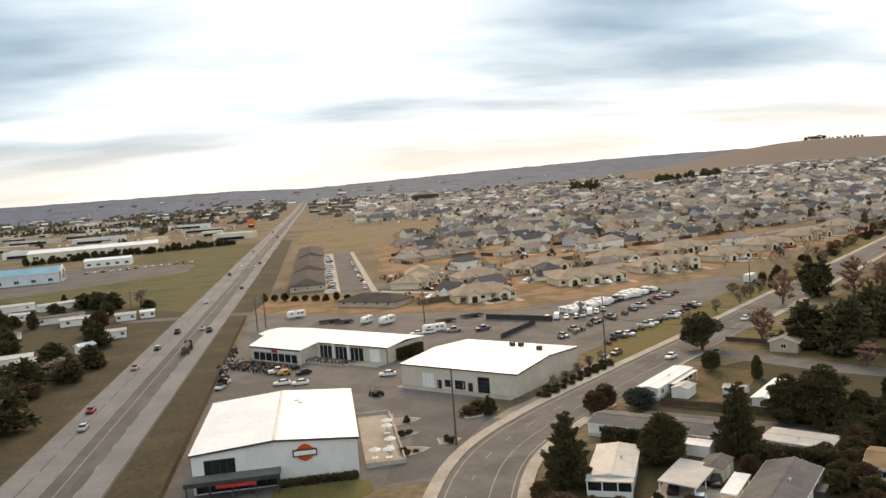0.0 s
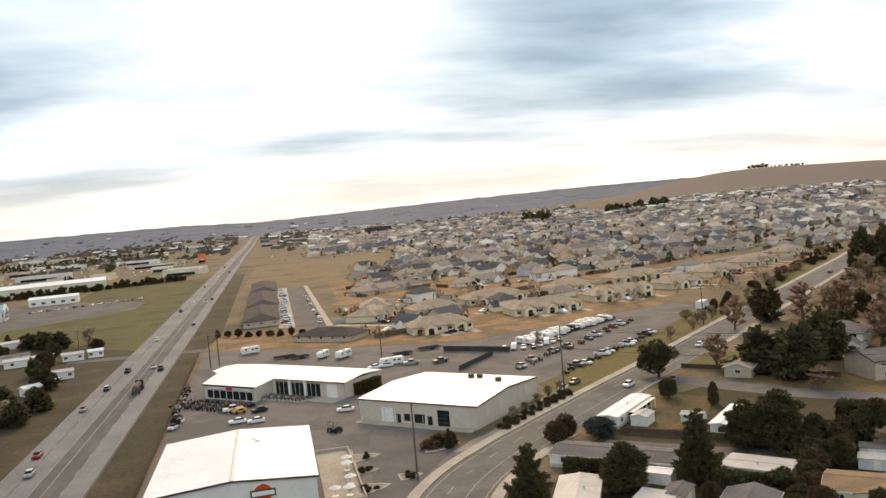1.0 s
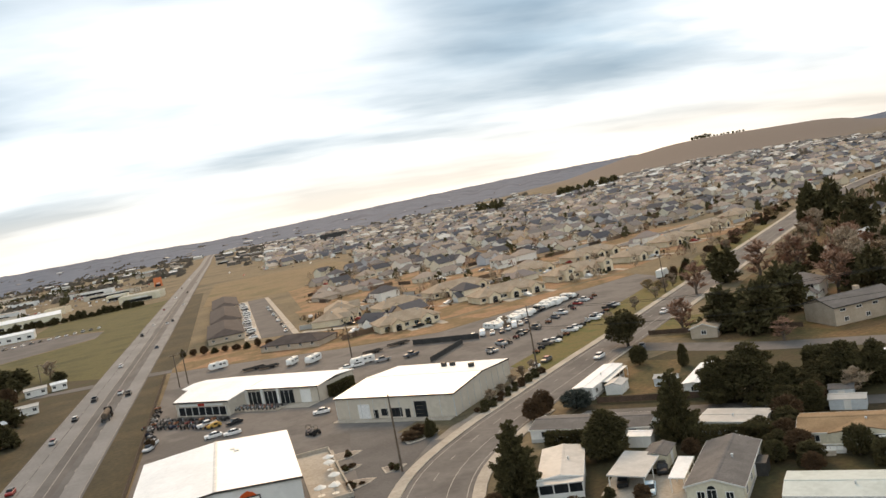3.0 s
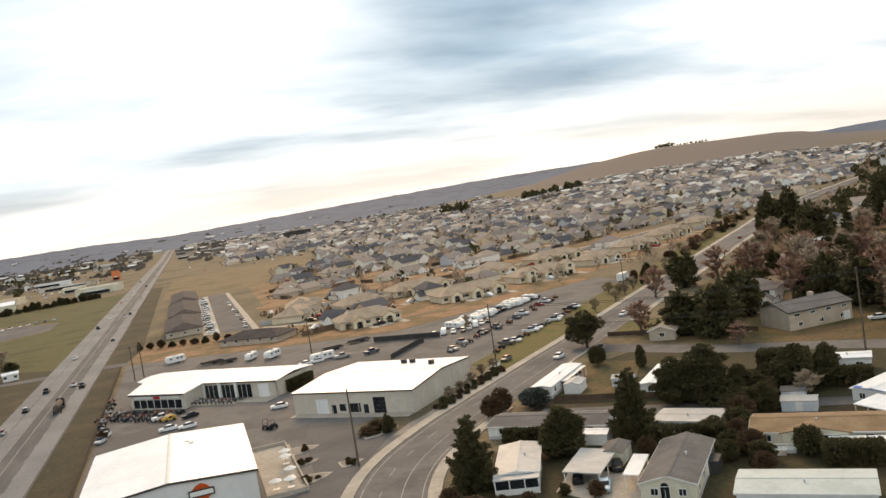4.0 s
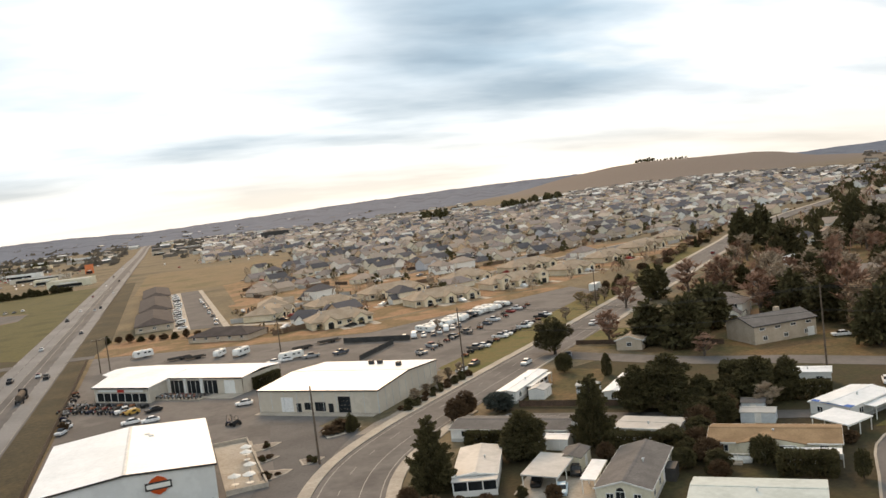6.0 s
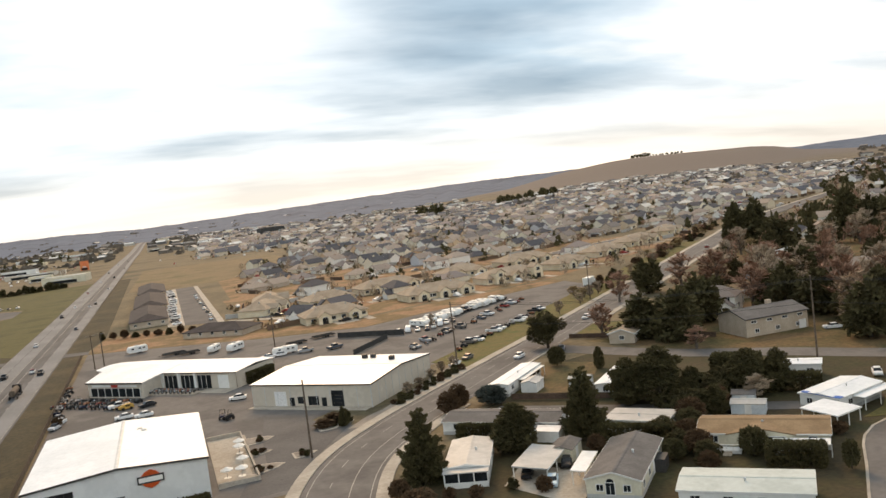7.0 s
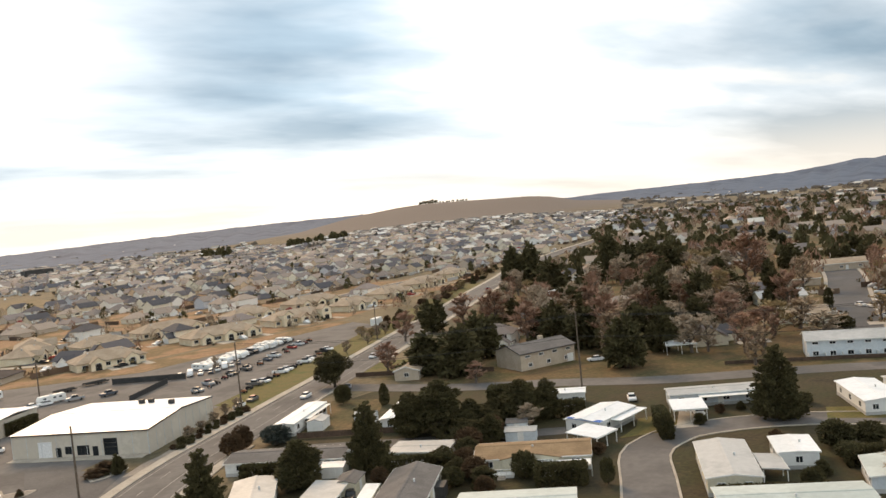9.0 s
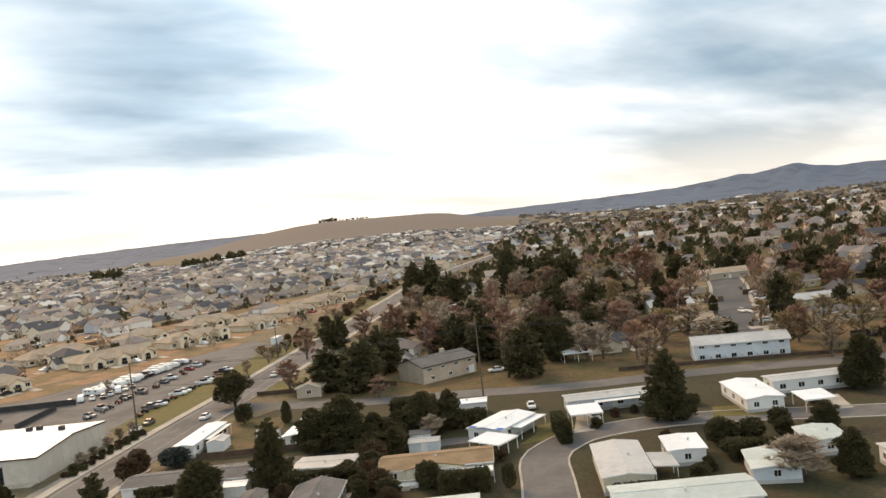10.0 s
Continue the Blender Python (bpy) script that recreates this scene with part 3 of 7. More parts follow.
def place(x, y, yaw=0.0, s=1.0, sz=None, dz=0.0):
    return pose(x, y, z_at(x, y) + dz, 0, 0, yaw) @ Matrix.Diagonal((s, s, sz or s, 1))


def wall_shell(L, W, eave, rise, thick=0.18):
    """Four walls with gable ends and real thickness, open above; the ridge runs along x."""
    g = Geo()
    x, y, t = L / 2, W / 2, thick
    g.box(-x, -y, -0.1, x, -y + t, eave)
    g.box(-x, y - t, -0.1, x, y, eave)
    for s in (-1, 1):
        a, b = (x - t, x) if s > 0 else (-x, -x + t)
        ys = [(-y + t, -0.1), (y - t, -0.1), (y - t, eave), (0, eave + rise), (-y + t, eave)]
        g.loft([[(a, p, q) for p, q in ys], [(b, p, q) for p, q in ys]])
    return g


def gable_slabs(L, W, eave, rise, over, thick):
    g = Geo()
    x, y = L / 2 + over, W / 2
    k = rise / y
    ye, ze = y + over, eave - over * k
    for s in (-1, 1):
        sec = [(s * ye, ze), (0.0, eave + rise), (0.0, eave + rise + thick), (s * ye, ze + thick)]
        g.loft([[(-x, p, q) for p, q in sec], [(x, p, q) for p, q in sec]])
    return g


def hip_slab(L, W, eave, rise, over, thick):
    g = Geo()
    x, y = L / 2 + over, W / 2 + over
    r = max(0.3, x - y)
    lo = [(-x, -y, eave), (x, -y, eave), (x, y, eave), (-x, y, eave)]
    g.add(lo + [(px, py, eave + thick) for px, py, _ in lo] + [(-r, 0, eave + rise + thick), (r, 0, eave + rise + thick)],
          [(3, 2, 1, 0), (0, 1, 5, 4), (1, 2, 6, 5), (2, 3, 7, 6), (3, 0, 4, 7), (4, 5, 9, 8), (6, 7, 8, 9), (5, 6, 9), (7, 4, 8)])
    return g


def on_side(side, L, W, u, z):
    """A pose on a wall's outer face, x along it and y inwards: f is -y, b is +y, l is -x, r is +x."""
    if side == "f":
        return pose(u, -W / 2, z)
    if side == "b":
        return pose(-u, W / 2, z, 0, 0, 180)
    if side == "l":
        return pose(-L / 2, -u, z, 0, 0, -90)
    return pose(L / 2, u, z, 0, 0, 90)


def window(parent, m, w, h, pane="glass_dark", trim="white_paint", name="window", bars=1):
    """A window: a frame of bars standing proud, a sill and a recessed pane."""
    t = 0.09
    ring = lambda x, z, y: [(-x, y, -z), (x, y, -z), (x, y, z), (-x, y, z)]
    x, z = w / 2, h / 2
    g = Geo().loft([ring(x, z, 0.02), ring(x, z, -0.06), ring(x + t, z + t, -0.06), ring(x + t, z + t, 0.02)], False)
    ob = part(name, g, trim, parent)
    ob.matrix_basis = m
    for k in range(bars):
        u = -x + w * (k + 1) / (bars + 1)
        bar = Geo().box(u - 0.03, -0.05, -z, u + 0.03, -0.026, z)
        if bars > 1:
            part("glazing_bar", bar, trim, ob)
        else:
            g.add(bar.v, bar.f)
    if bars == 1:
        ob.data = g.mesh(name, trim)
    part("pane", Geo().box(-w / 2, -0.025, -h / 2, w / 2, 0.01, h / 2), pane, ob)
    return ob


def door(parent, m, w, h, mat="white_paint", name="door", ribs=0):
    """A leaf in a frame, its foot at the pose; ribs: the panels of an overhead door."""
    g = Geo().box(-w / 2 - 0.1, -0.07, 0, -w / 2, 0.02, h + 0.1).box(w / 2, -0.07, 0, w / 2 + 0.1, 0.02, h + 0.1).box(-w / 2, -0.07, h, w / 2, 0.02, h + 0.1)
    ob = part(name, g, "trim_dark" if mat == "glass_dark" else "white_paint", parent)
    ob.matrix_basis = m
    leaf = Geo()
    n = max(1, ribs)
    for k in range(n):
        leaf.box(-w / 2, -0.03, h * k / n + (0.02 if k else 0), w / 2, 0.015, h * (k + 1) / n)
    part("leaf", leaf, mat, ob)
    return ob


def building(name, m, L, W, eave, rise, wall, roof, label, category, over=0.35, thick=0.16, hip=False, windows=(), doors=(), vents=0, skirt=None, fascia=None, group=""):
    """A gabled or hipped building on a rectangular plan; windows: (side, along, height, width, tall); doors: (side, along, width, tall, material)."""
    ob = thing(name, m, label, category, group)
    part("wall", wall_shell(L, W, eave, 0 if hip else rise), wall, ob)
    part("roof", hip_slab(L, W, eave, rise, over, thick) if hip else gable_slabs(L, W, eave, rise, over, thick), roof, ob)
    if not hip:
        k = rise / (W / 2)
        cap = Geo()
        x = L / 2 + over + 0.02
        z = eave + rise + thick
        cap.loft([[(s * x, -0.3, z - 0.3 * k + 0.01), (s * x, 0.3, z - 0.3 * k + 0.01), (s * x, 0.3, z - 0.3 * k + 0.05), (s * x, 0, z + 0.05), (s * x, -0.3, z - 0.3 * k + 0.05)] for s in (-1, 1)])
        part("ridge_cap", cap, "roof_seam" if roof == "white_metal_roof" and rise > 0.8 else roof, ob)
    if fascia:
        g = Geo()
        x, y = L / 2 + over, W / 2 + over
        kk = 0 if hip else over * rise / (W / 2)
        g.box(-x, -y - 0.03, eave - kk - 0.06, x, -y, eave - kk + thick).box(-x, y, eave - kk - 0.06, x, y + 0.03, eave - kk + thick)
        if not hip:
            for s in (-1, 1):
                for q in (-1, 1):
                    a, b = (x, x + 0.03) if s > 0 else (-x - 0.03, -x)
                    sec = [(q * y, eave - kk - 0.06), (0, eave + rise - 0.06), (0, eave + rise + thick), (q * y, eave - kk + thick)]
                    g.loft([[(a, p, z) for p, z in sec], [(b, p, z) for p, z in sec]])
        part("fascia", g, fascia, ob)
    if skirt:
        g = Geo().box(-L / 2 - 0.03, -W / 2 - 0.03, -0.1, L / 2 + 0.03, W / 2 + 0.03, 0.55)
        part("skirting", g, skirt, ob)
    for side, u, z, w, h in windows:
        window(ob, on_side(side, L, W, u, z), w, h)
    for side, u, w, h, mat in doors:
        door(ob, on_side(side, L, W, u, 0.02), w, h, mat, "garage_door" if w > 1.6 else "door", 4 if w > 1.6 else 0)
    for k in range(vents):
        x = -L / 2 + L * (k + 0.7) / (vents + 0.4)
        y = W * 0.16 * (1 if k % 2 else -1)
        z = eave + rise * (1 - abs(y) / (W / 2)) + thick
        part("roof_vent", Geo().tube([(x, y, z - 0.1), (x, y, z + 0.35)], [0.12, 0.12], 8).tube([(x, y, z + 0.35), (x, y, z + 0.45)], [0.22, 0.1], 8), "roof_seam", ob)
    return ob


def canopy_roof(name, m, L, W, height, mat, label, posts=True, category="carport", fall=0.25):
    """An open flat roof on posts."""
    ob = thing(name, m, label, category)
    x, y = L / 2, W / 2
    g = Geo()
    sec = [(-y, height - fall), (y, height), (y, height + 0.16), (-y, height - fall + 0.16)]
    g.loft([[(-x, p, q) for p, q in sec], [(x, p, q) for p, q in sec]])
    part("roof", g, mat, ob)
    part("edge_trim", Geo().box(-x - 0.04, -y - 0.04, height - fall - 0.06, x + 0.04, -y, height - fall + 0.18), "white_paint", ob)
    if posts:
        for px in (-x + 0.2, 0, x - 0.2):
            for py in (-y + 0.2, y - 0.2):
                part("post", Geo().box(px - 0.06, py - 0.06, -0.05, px + 0.06, py + 0.06, height - fall + 0.02), "white_paint", ob)
    return ob


# ---- the shop with the gable front ----
AW, AL = 24.8, 30.2
shop = building("gabled_shop", pose(-8.25, 141.7, 0, 0, 0, 89.4), AL, AW, 6.0, 0.95, "grey_metal_wall", "white_metal_roof",
                "large pale grey metal shop with a white gabled roof", "shop", over=0.3, thick=0.25, fascia="trim_dark")
taken(-8.2, 142, 22)
# the gable that faces the road: local -x is the near end
face = lambda u, z: on_side("l", AL, AW, u, z)
window(shop, face(-8.3, 4.0), 4.4, 2.1, bars=3, trim="trim_dark")
sign = part("sign_panel", Geo().loft([[(p, -0.22, q) for p, q in ((-1.0, -1.3), (0, -1.75), (1.0, -1.3), (1.75, -0.5), (1.75, 0.5), (1.0, 1.3), (0, 1.75), (-1.0, 1.3), (-1.75, 0.5), (-1.75, -0.5))],
                                      [(p, 0.0, q) for p, q in ((-1.0, -1.3), (0, -1.75), (1.0, -1.3), (1.75, -0.5), (1.75, 0.5), (1.0, 1.3), (0, 1.75), (-1.0, 1.3), (-1.75, 0.5), (-1.75, -0.5))]]), "orange_paint", shop, "orange shield-shaped sign")
sign.matrix_basis = face(4.4, 4.7) @ Matrix.Diagonal((0.82, 1, 0.78, 1))
part("sign_border", Geo().box(-2.25, -0.3, -0.72, 2.25, -0.225, 0.72), "trim_dark", sign)
part("sign_bar", Geo().box(-2.0, -0.36, -0.42, 2.0, -0.305, 0.42), "white_paint", sign)
porch = part("porch_roof", Geo().box(-13.2, -3.6, 2.55, 0.6, 0, 2.95), "grey_shingle", shop)
porch.matrix_basis = face(0, 0)
part("porch_fascia", Geo().box(-13.25, -3.68, 2.45, 0.65, -3.6, 3.1), "trim_dark", porch)
part("porch_sign", Geo().box(-8.6, -3.84, 2.0, -2.8, -3.7, 2.44), "red_paint", porch, "red fascia sign")
for k in range(5):
    part("porch_post", Geo().box(-13.0 + 3.3 * k, -3.5, 0, -12.78 + 3.3 * k, -3.28, 2.55), "trim_dark", porch)
gl = part("shopfront_glass", Geo().box(-12, -0.05, 0.2, 0.4, 0.0, 2.4), "glass_dark", shop)
gl.matrix_basis = face(0, 0)
for k in range(7):
    part("mullion", Geo().box(-12 + 2.05 * k, -0.12, 0.1, -11.9 + 2.05 * k, -0.055, 2.45), "trim_dark", gl)
hedge_row = part("wall_base", Geo().box(1.0, -0.12, 0, 12.3, -0.02, 0.5), "trim_dark", shop)
hedge_row.matrix_basis = face(0, 0)
for u in (-10, -2, 6):
    door(shop, on_side("f", AL, AW, u, 0.02), 1.2, 2.2, "trim_dark")
for x, y in ((6, 3.5), (7.5, 2.8)):
    part("roof_unit", Geo().box(x, -y - 0.4, 6.5, x + 0.8, -y + 0.4, 7.1), "roof_seam", shop)

# ---- the square metal building ----
BM = pose(36.2, 179.1, 0, 0, 0, -44.7)
BL, BW = 29.3, 26.3
b_ob = building("metal_workshop", BM, BL, BW, 4.55, 0.9, "beige_metal_wall", "white_metal_roof", "beige metal workshop with a white low-pitched roof", "workshop", over=0.25, thick=0.22, fascia="trim_dark")
taken(35.9, 177.8, 21)
door(b_ob, on_side("f", BL, BW, -7.4, 0.02), 2.8, 3.1, "white_car", "garage_door", 4)
door(b_ob, on_side("f", BL, BW, 6.7, 0.02), 2.7, 3.3, "glass_dark", "garage_door", 4)
for u in (-4.5, 3.4):
    door(b_ob, on_side("f", BL, BW, u, 0.02), 0.95, 1.85, "glass_dark")
window(b_ob, on_side("f", BL, BW, -2.3, 1.4), 1.4, 1.3, trim="trim_dark", bars=1)
window(b_ob, on_side("f", BL, BW, 0.8, 1.3), 2.4, 1.7, trim="trim_dark", bars=2)
for side, n, ln in (("f", 9, BL), ("r", 9, BW)):
    for k in range(n + 1):
        u = -ln / 2 + 0.06 + (ln - 0.12) * k / n
        p = part("wall_rib", Geo().box(-0.05, -0.04, 0, 0.05, 0.02, 4.5), "roof_seam", b_ob)
        p.matrix_basis = on_side(side, BL, BW, u, 0)
for x, y in ((1.0, 8.2), (3.0, 8.6), (9.5, 5.5)):
    z = 4.55 + 0.9 * (1 - abs(y) / (BW / 2)) + 0.2
    part("roof_unit", Geo().box(x - 0.5, y - 0.5, z - 0.1, x + 0.5, y + 0.5, z + 0.9), "trim_dark", b_ob)
part("entry_slab", Geo().box(-14.4, -15.6, -0.1, 14.4, -13.15, 0.14), "concrete", b_ob)

# ---- the angled shop with the forecourt ----
CM = pose(15.4, 202.7, 0, 0, 0, -45)
c_ob = thing("angled_shop", CM, "long low shop with a white roof and open display bays", "shop")
taken(-2, 226, 26)
CE, CR = 3.9, 0.6
plan = [(0, 0), (0, 14.6), (-45, 14.6), (-50.5, 8.5), (-39.5, -8.7), (-21.2, -8.7), (-23.6, 0)]
n = len(plan)
g = Geo()
for k in range(n):
    a, b = Vector(plan[k]), Vector(plan[(k + 1) % n])
    d = (b - a).normalized()
    s = Vector((-d.y, d.x)) * 0.2
    g.loft([[(a.x, a.y, -0.1), (b.x, b.y, -0.1), (b.x + s.x, b.y + s.y, -0.1), (a.x + s.x, a.y + s.y, -0.1)], [(a.x, a.y, CE), (b.x, b.y, CE), (b.x + s.x, b.y + s.y, CE), (a.x + s.x, a.y + s.y, CE)]])
part("wall", g, "beige_metal_wall", c_ob)
g = Geo()
o = 0.35
sec = [(-o, CE - 0.04), (7.3, CE + CR), (14.6 + o, CE - 0.04), (14.6 + o, CE + 0.14), (7.3, CE + CR + 0.18), (-o, CE + 0.14)]
g.loft([[(o, p, q) for p, q in sec], [(-40.5, p, q) for p, q in sec], [(-50.8, p * 0.6 + 4.4, q - (0.3 if 0 < p < 13 else 0)) for p, q in sec]])
part("roof", g, "white_metal_roof", c_ob)
g = Geo()
g.loft([[(-39.9, -9.1, CE - 0.2), (-20.8, -9.1, CE - 0.2), (-20.8, -9.1, CE), (-39.9, -9.1, CE)], [(-45, 0, CE), (-23, 0, CE), (-23, 0, CE + 0.24), (-45, 0, CE + 0.24)], [(-47, 6.8, CE + CR - 0.2), (-23.2, 6.8, CE + CR - 0.02), (-23.2, 6.8, CE + CR + 0.22), (-47, 6.8, CE + CR + 0.1)]])
part("wing_roof", g, "white_metal_roof", c_ob)
part("fascia", Geo().box(-22.9, -0.42, CE - 0.14, 0.35, -0.38, CE + 0.16).box(-39.9, -9.16, CE - 0.34, -20.8, -9.12, CE + 0.02), "trim_dark", c_ob)
for k, (u, w) in enumerate(((-20.6, 4.0), (-15.2, 4.0), (-9.9, 4.2))):
    bay = part("display_bay", Geo().box(u - w / 2, -0.03, 0.05, u + w / 2, 0.02, 3.3), "glass_dark", c_ob)
    part("bay_column", Geo().box(u - w / 2 - 0.8, -0.5, 0, u - w / 2 - 0.1, -0.04, 3.9), "white_paint", c_ob)
    for q in (-0.9, 0.6):
        part("mullion", Geo().box(u + q, -0.08, 0.05, u + q + 0.1, -0.035, 3.3), "white_paint", bay)
door(c_ob, pose(-4.0, 0, 0.02), 3.0, 3.2, "white_paint", "garage_door", 4)
part("shopfront", Geo().box(-38.6, -8.76, 0.4, -22.0, -8.71, 2.4), "glass_dark", c_ob)
for k in range(8):
    part("mullion", Geo().box(-38.6 + 2.35 * k, -8.85, 0.2, -38.45 + 2.35 * k, -8.77, 2.6), "white_paint", c_ob)
part("sign_band", Geo().box(-38, -8.82, 2.75, -23, -8.74, 3.3), "white_paint", c_ob)
part("red_sign", Geo().box(-31.4, -8.92, 2.7, -29.2, -8.83, 3.35), "red_paint", c_ob)
part("forecourt_slab", Geo().box(-9, -4.5, -0.1, 0, -0.1, 0.1), "concrete", c_ob)
part("display_deck", Geo().box(-22, -6.5, -0.05, -8, -3.4, 0.35), "concrete", c_ob)

# ---- homes beside the street ----
WIN = lambda L, n, side="f", z=1.4, w=1.05, h=0.85: [(side, -L / 2 + L * (k + 0.5) / n, z, w, h) for k in range(n)]
HOMES = [
    # x, y, yaw, length, width, eave, rise, wall, roof, label
    (65.9, 153.4, 43.5, 17.2, 3.8, 2.35, 0.2, "white_paint", "white_metal_roof", "white single-wide mobile home with a flat white roof"),
    (79.4, 137.4, 43.5, 13.8, 3.6, 2.35, 0.2, "white_paint", "white_metal_roof", "white single-wide mobile home with a bright roof"),
    (52.3, 127.6, -43, 20.0, 7.4, 2.15, 0.65, "white_paint", "grey_shingle", "white mobile home with a grey shingle roof"),
    (40.1, 113.0, 64, 12.6, 6.0, 2.3, 0.4, "white_paint", "pale_roof", "white mobile home with a glazed front porch"),
    (56.0, 96.2, 47, 16.2, 6.9, 2.5, 0.95, "cream_paint", "grey_shingle", "cream mobile home with a grey-brown shingle roof"),
    (62.7, 80.4, -42, 14.8, 7.2, 2.45, 0.4, "white_paint", "green_roof", "white double-wide home with a pale metal roof"),
    (78.9, 96.4, -43, 17.2, 8.4, 2.2, 0.8, "cream_paint", "tan_shingle", "cream double-wide home with a tan shingle roof"),
    (69.0, 112.6, -49, 9.6, 6.0, 2.1, 0.12, "white_paint", "pale_roof", "low home with a flat pale roof behind a hedge"),
    (99.6, 103.0, 14, 11.6, 6.6, 2.4, 0.4, "white_paint", "white_metal_roof", "white mobile home with a blue tarp on its roof"),
    (106.9, 120.0, -44, 7.4, 4.0, 2.6, 0.2, "white_paint", "white_metal_roof", "small white mobile home under a power pole"),
    (123.0, 98.0, -40, 15.8, 5.4, 2.4, 0.35, "pale_siding", "pale_roof", "grey mobile home with a long white awning"),
    (91.7, 70.8, 45, 15.8, 6.7, 2.5, 0.4, "cream_paint", "pale_roof", "cream mobile home with a pale low roof"),
    (102.5, 67.8, 44, 7.6, 5.2, 2.4, 0.12, "white_paint", "white_metal_roof", "square white annexe with a flat bright roof"),
    (84.2, 55.6, -43.5, 17.0, 7.8, 2.75, 0.45, "white_paint", "green_roof", "double-wide home with a greenish white roof"),
    (135.9, 75.5, 47.5, 15.0, 6.3, 2.4, 0.35, "white_paint", "white_metal_roof", "cream mobile home with a bright white roof"),
    (148.8, 71.8, -41, 13.8, 5.0, 2.5, 0.25, "white_paint", "pale_roof", "long white mobile home beside a carport"),
    (102.2, 53.8, 38, 8.2, 6.0, 2.1, 0.35, "pale_siding", "green_roof", "pale mobile home with a greenish roof"),
    (115.7, 53.3, 43, 7.6, 5.4, 2.2, 0.25, "white_paint", "green_roof", "small pale mobile home with a flat roof"),
    (116.0, 36.0, -46, 16.0, 7.0, 2.5, 0.35, "white_paint", "pale_roof", "white mobile home behind dark shrubs"),
]
homes = []
for x, y, yaw, L, W, eave, rise, wall, roof, label in HOMES:
    ws = WIN(L, 4 if L > 12 else 2) + WIN(L, 3, "b") + WIN(W, 2 if W > 6 else 1, "l", 1.4, 0.85, 0.8) + WIN(W, 2 if W > 6 else 1, "r", 1.4, 0.85, 0.8)
    ds = [("f", L * 0.06, 0.8, 1.8, "white_paint")]
    homes.append(building("mobile_home", place(x, y, yaw), L, W, eave, rise, wall, roof, label, "mobile home", over=0.25, thick=0.12, windows=ws, doors=ds, vents=1, skirt="pale_roof", fascia="white_paint", group="mobile homes"))
    for q in (-0.35, 0, 0.35):
        taken(x + q * L * math.cos(radians(yaw)), y + q * L * math.sin(radians(yaw)), W * 0.62)
# entry steps, gables and awnings that set single homes apart
long_home, cream_home, porch_home, tarp_home, grey_home = homes[6], homes[4], homes[3], homes[8], homes[10]
g = Geo()
sec = [(-4.6, 2.12), (0, 2.95), (4.6, 2.12), (4.6, 2.26), (0, 3.1), (-4.6, 2.26)]
g.loft([[(p - 0.2, -4.75, q) for p, q in sec], [(p - 0.2, -1.0, q) for p, q in sec]])
part("entry_gable_roof", g, "tan_shingle", long_home)
part("entry_gable_wall", Geo().loft([[(-4.4, -4.7, 0.5), (4.0, -4.7, 0.5), (4.0, -4.7, 2.16), (-0.2, -4.7, 2.92), (-4.4, -4.7, 2.16)], [(-4.4, -4.3, 0.5), (4.0, -4.3, 0.5), (4.0, -4.3, 2.16), (-0.2, -4.3, 2.92), (-4.4, -4.3, 2.16)]]), "cream_paint", long_home)
window(long_home, pose(1.9, -4.72, 1.5), 2.2, 0.85)
part("deck", Geo().box(-7.0, -6.4, -0.1, -2.7, -4.85, 0.5), "white_paint", long_home)
for k in range(6):
    part("deck_post", Geo().box(-7.0 + 0.8 * k, -6.4, 0.45, -6.92 + 0.8 * k, -6.32, 1.3), "white_paint", long_home)
part("deck_rail", Geo().box(-7.0, -6.42, 1.25, -2.7, -6.3, 1.34), "white_paint", long_home)
for k in range(3):
    part("step", Geo().box(-5.1, -7.3 + 0.3 * k, -0.1, -3.9, -7.0 + 0.3 * k, 0.12 + 0.13 * k), "concrete", long_home)
part("patio_cover", Geo().box(1.4, -7.4, 1.75, 8.6, -4.8, 1.85), "white_paint", long_home)
for px in (1.7, 5.2, 8.6):
    part("cover_post", Geo().box(px, -7.3, -0.1, px + 0.12, -7.18, 1.75), "white_paint", long_home)
arch = window(cream_home, on_side("l", 16.2, 6.9, -0.4, 1.3), 1.1, 1.5, bars=1)
part("arch_light", Geo().tube([(0, -0.05, 0.8), (0, 0.01, 0.8)], [0.5, 0.5], 14), "glass_dark", arch)
part("side_shed", Geo().box(1.5, -4.9, -0.1, 4.5, -3.5, 1.8), "trim_dark", cream_home)
part("porch_roof", Geo().box(-8.3, -3.2, 2.12, -6.35, 3.2, 2.26), "pale_roof", porch_home)
for v in (-3.1, -1.2, 0.9, 2.9):
    part("porch_post", Geo().box(-8.2, v, -0.1, -8.05, v + 0.15, 2.12), "white_paint", porch_home)
part("porch_glass", Geo().box(-8.0, -3.0, 0.8, -7.95, 3.0, 2.0), "glass_dark", porch_home)
part("porch_panel", Geo().box(-8.1, -3.05, -0.1, -8.02, 3.05, 0.8), "white_paint", porch_home)
part("tarp", Geo().loft([[(-6.1, -3.6, 2.52), (-5.0, -3.6, 2.52), (-5.0, -3.6, 2.6), (-6.1, -3.6, 2.6)], [(-6.1, 2.9, 2.66), (-5.3, 2.9, 2.66), (-5.3, 2.9, 2.74), (-6.1, 2.9, 2.74)]]), "blue_tarp", tarp_home, "crumpled blue tarpaulin")
part("porch_awning", Geo().box(-2.4, -5.4, 2.0, 6.6, -3.4, 2.12), "white_metal_roof", tarp_home)
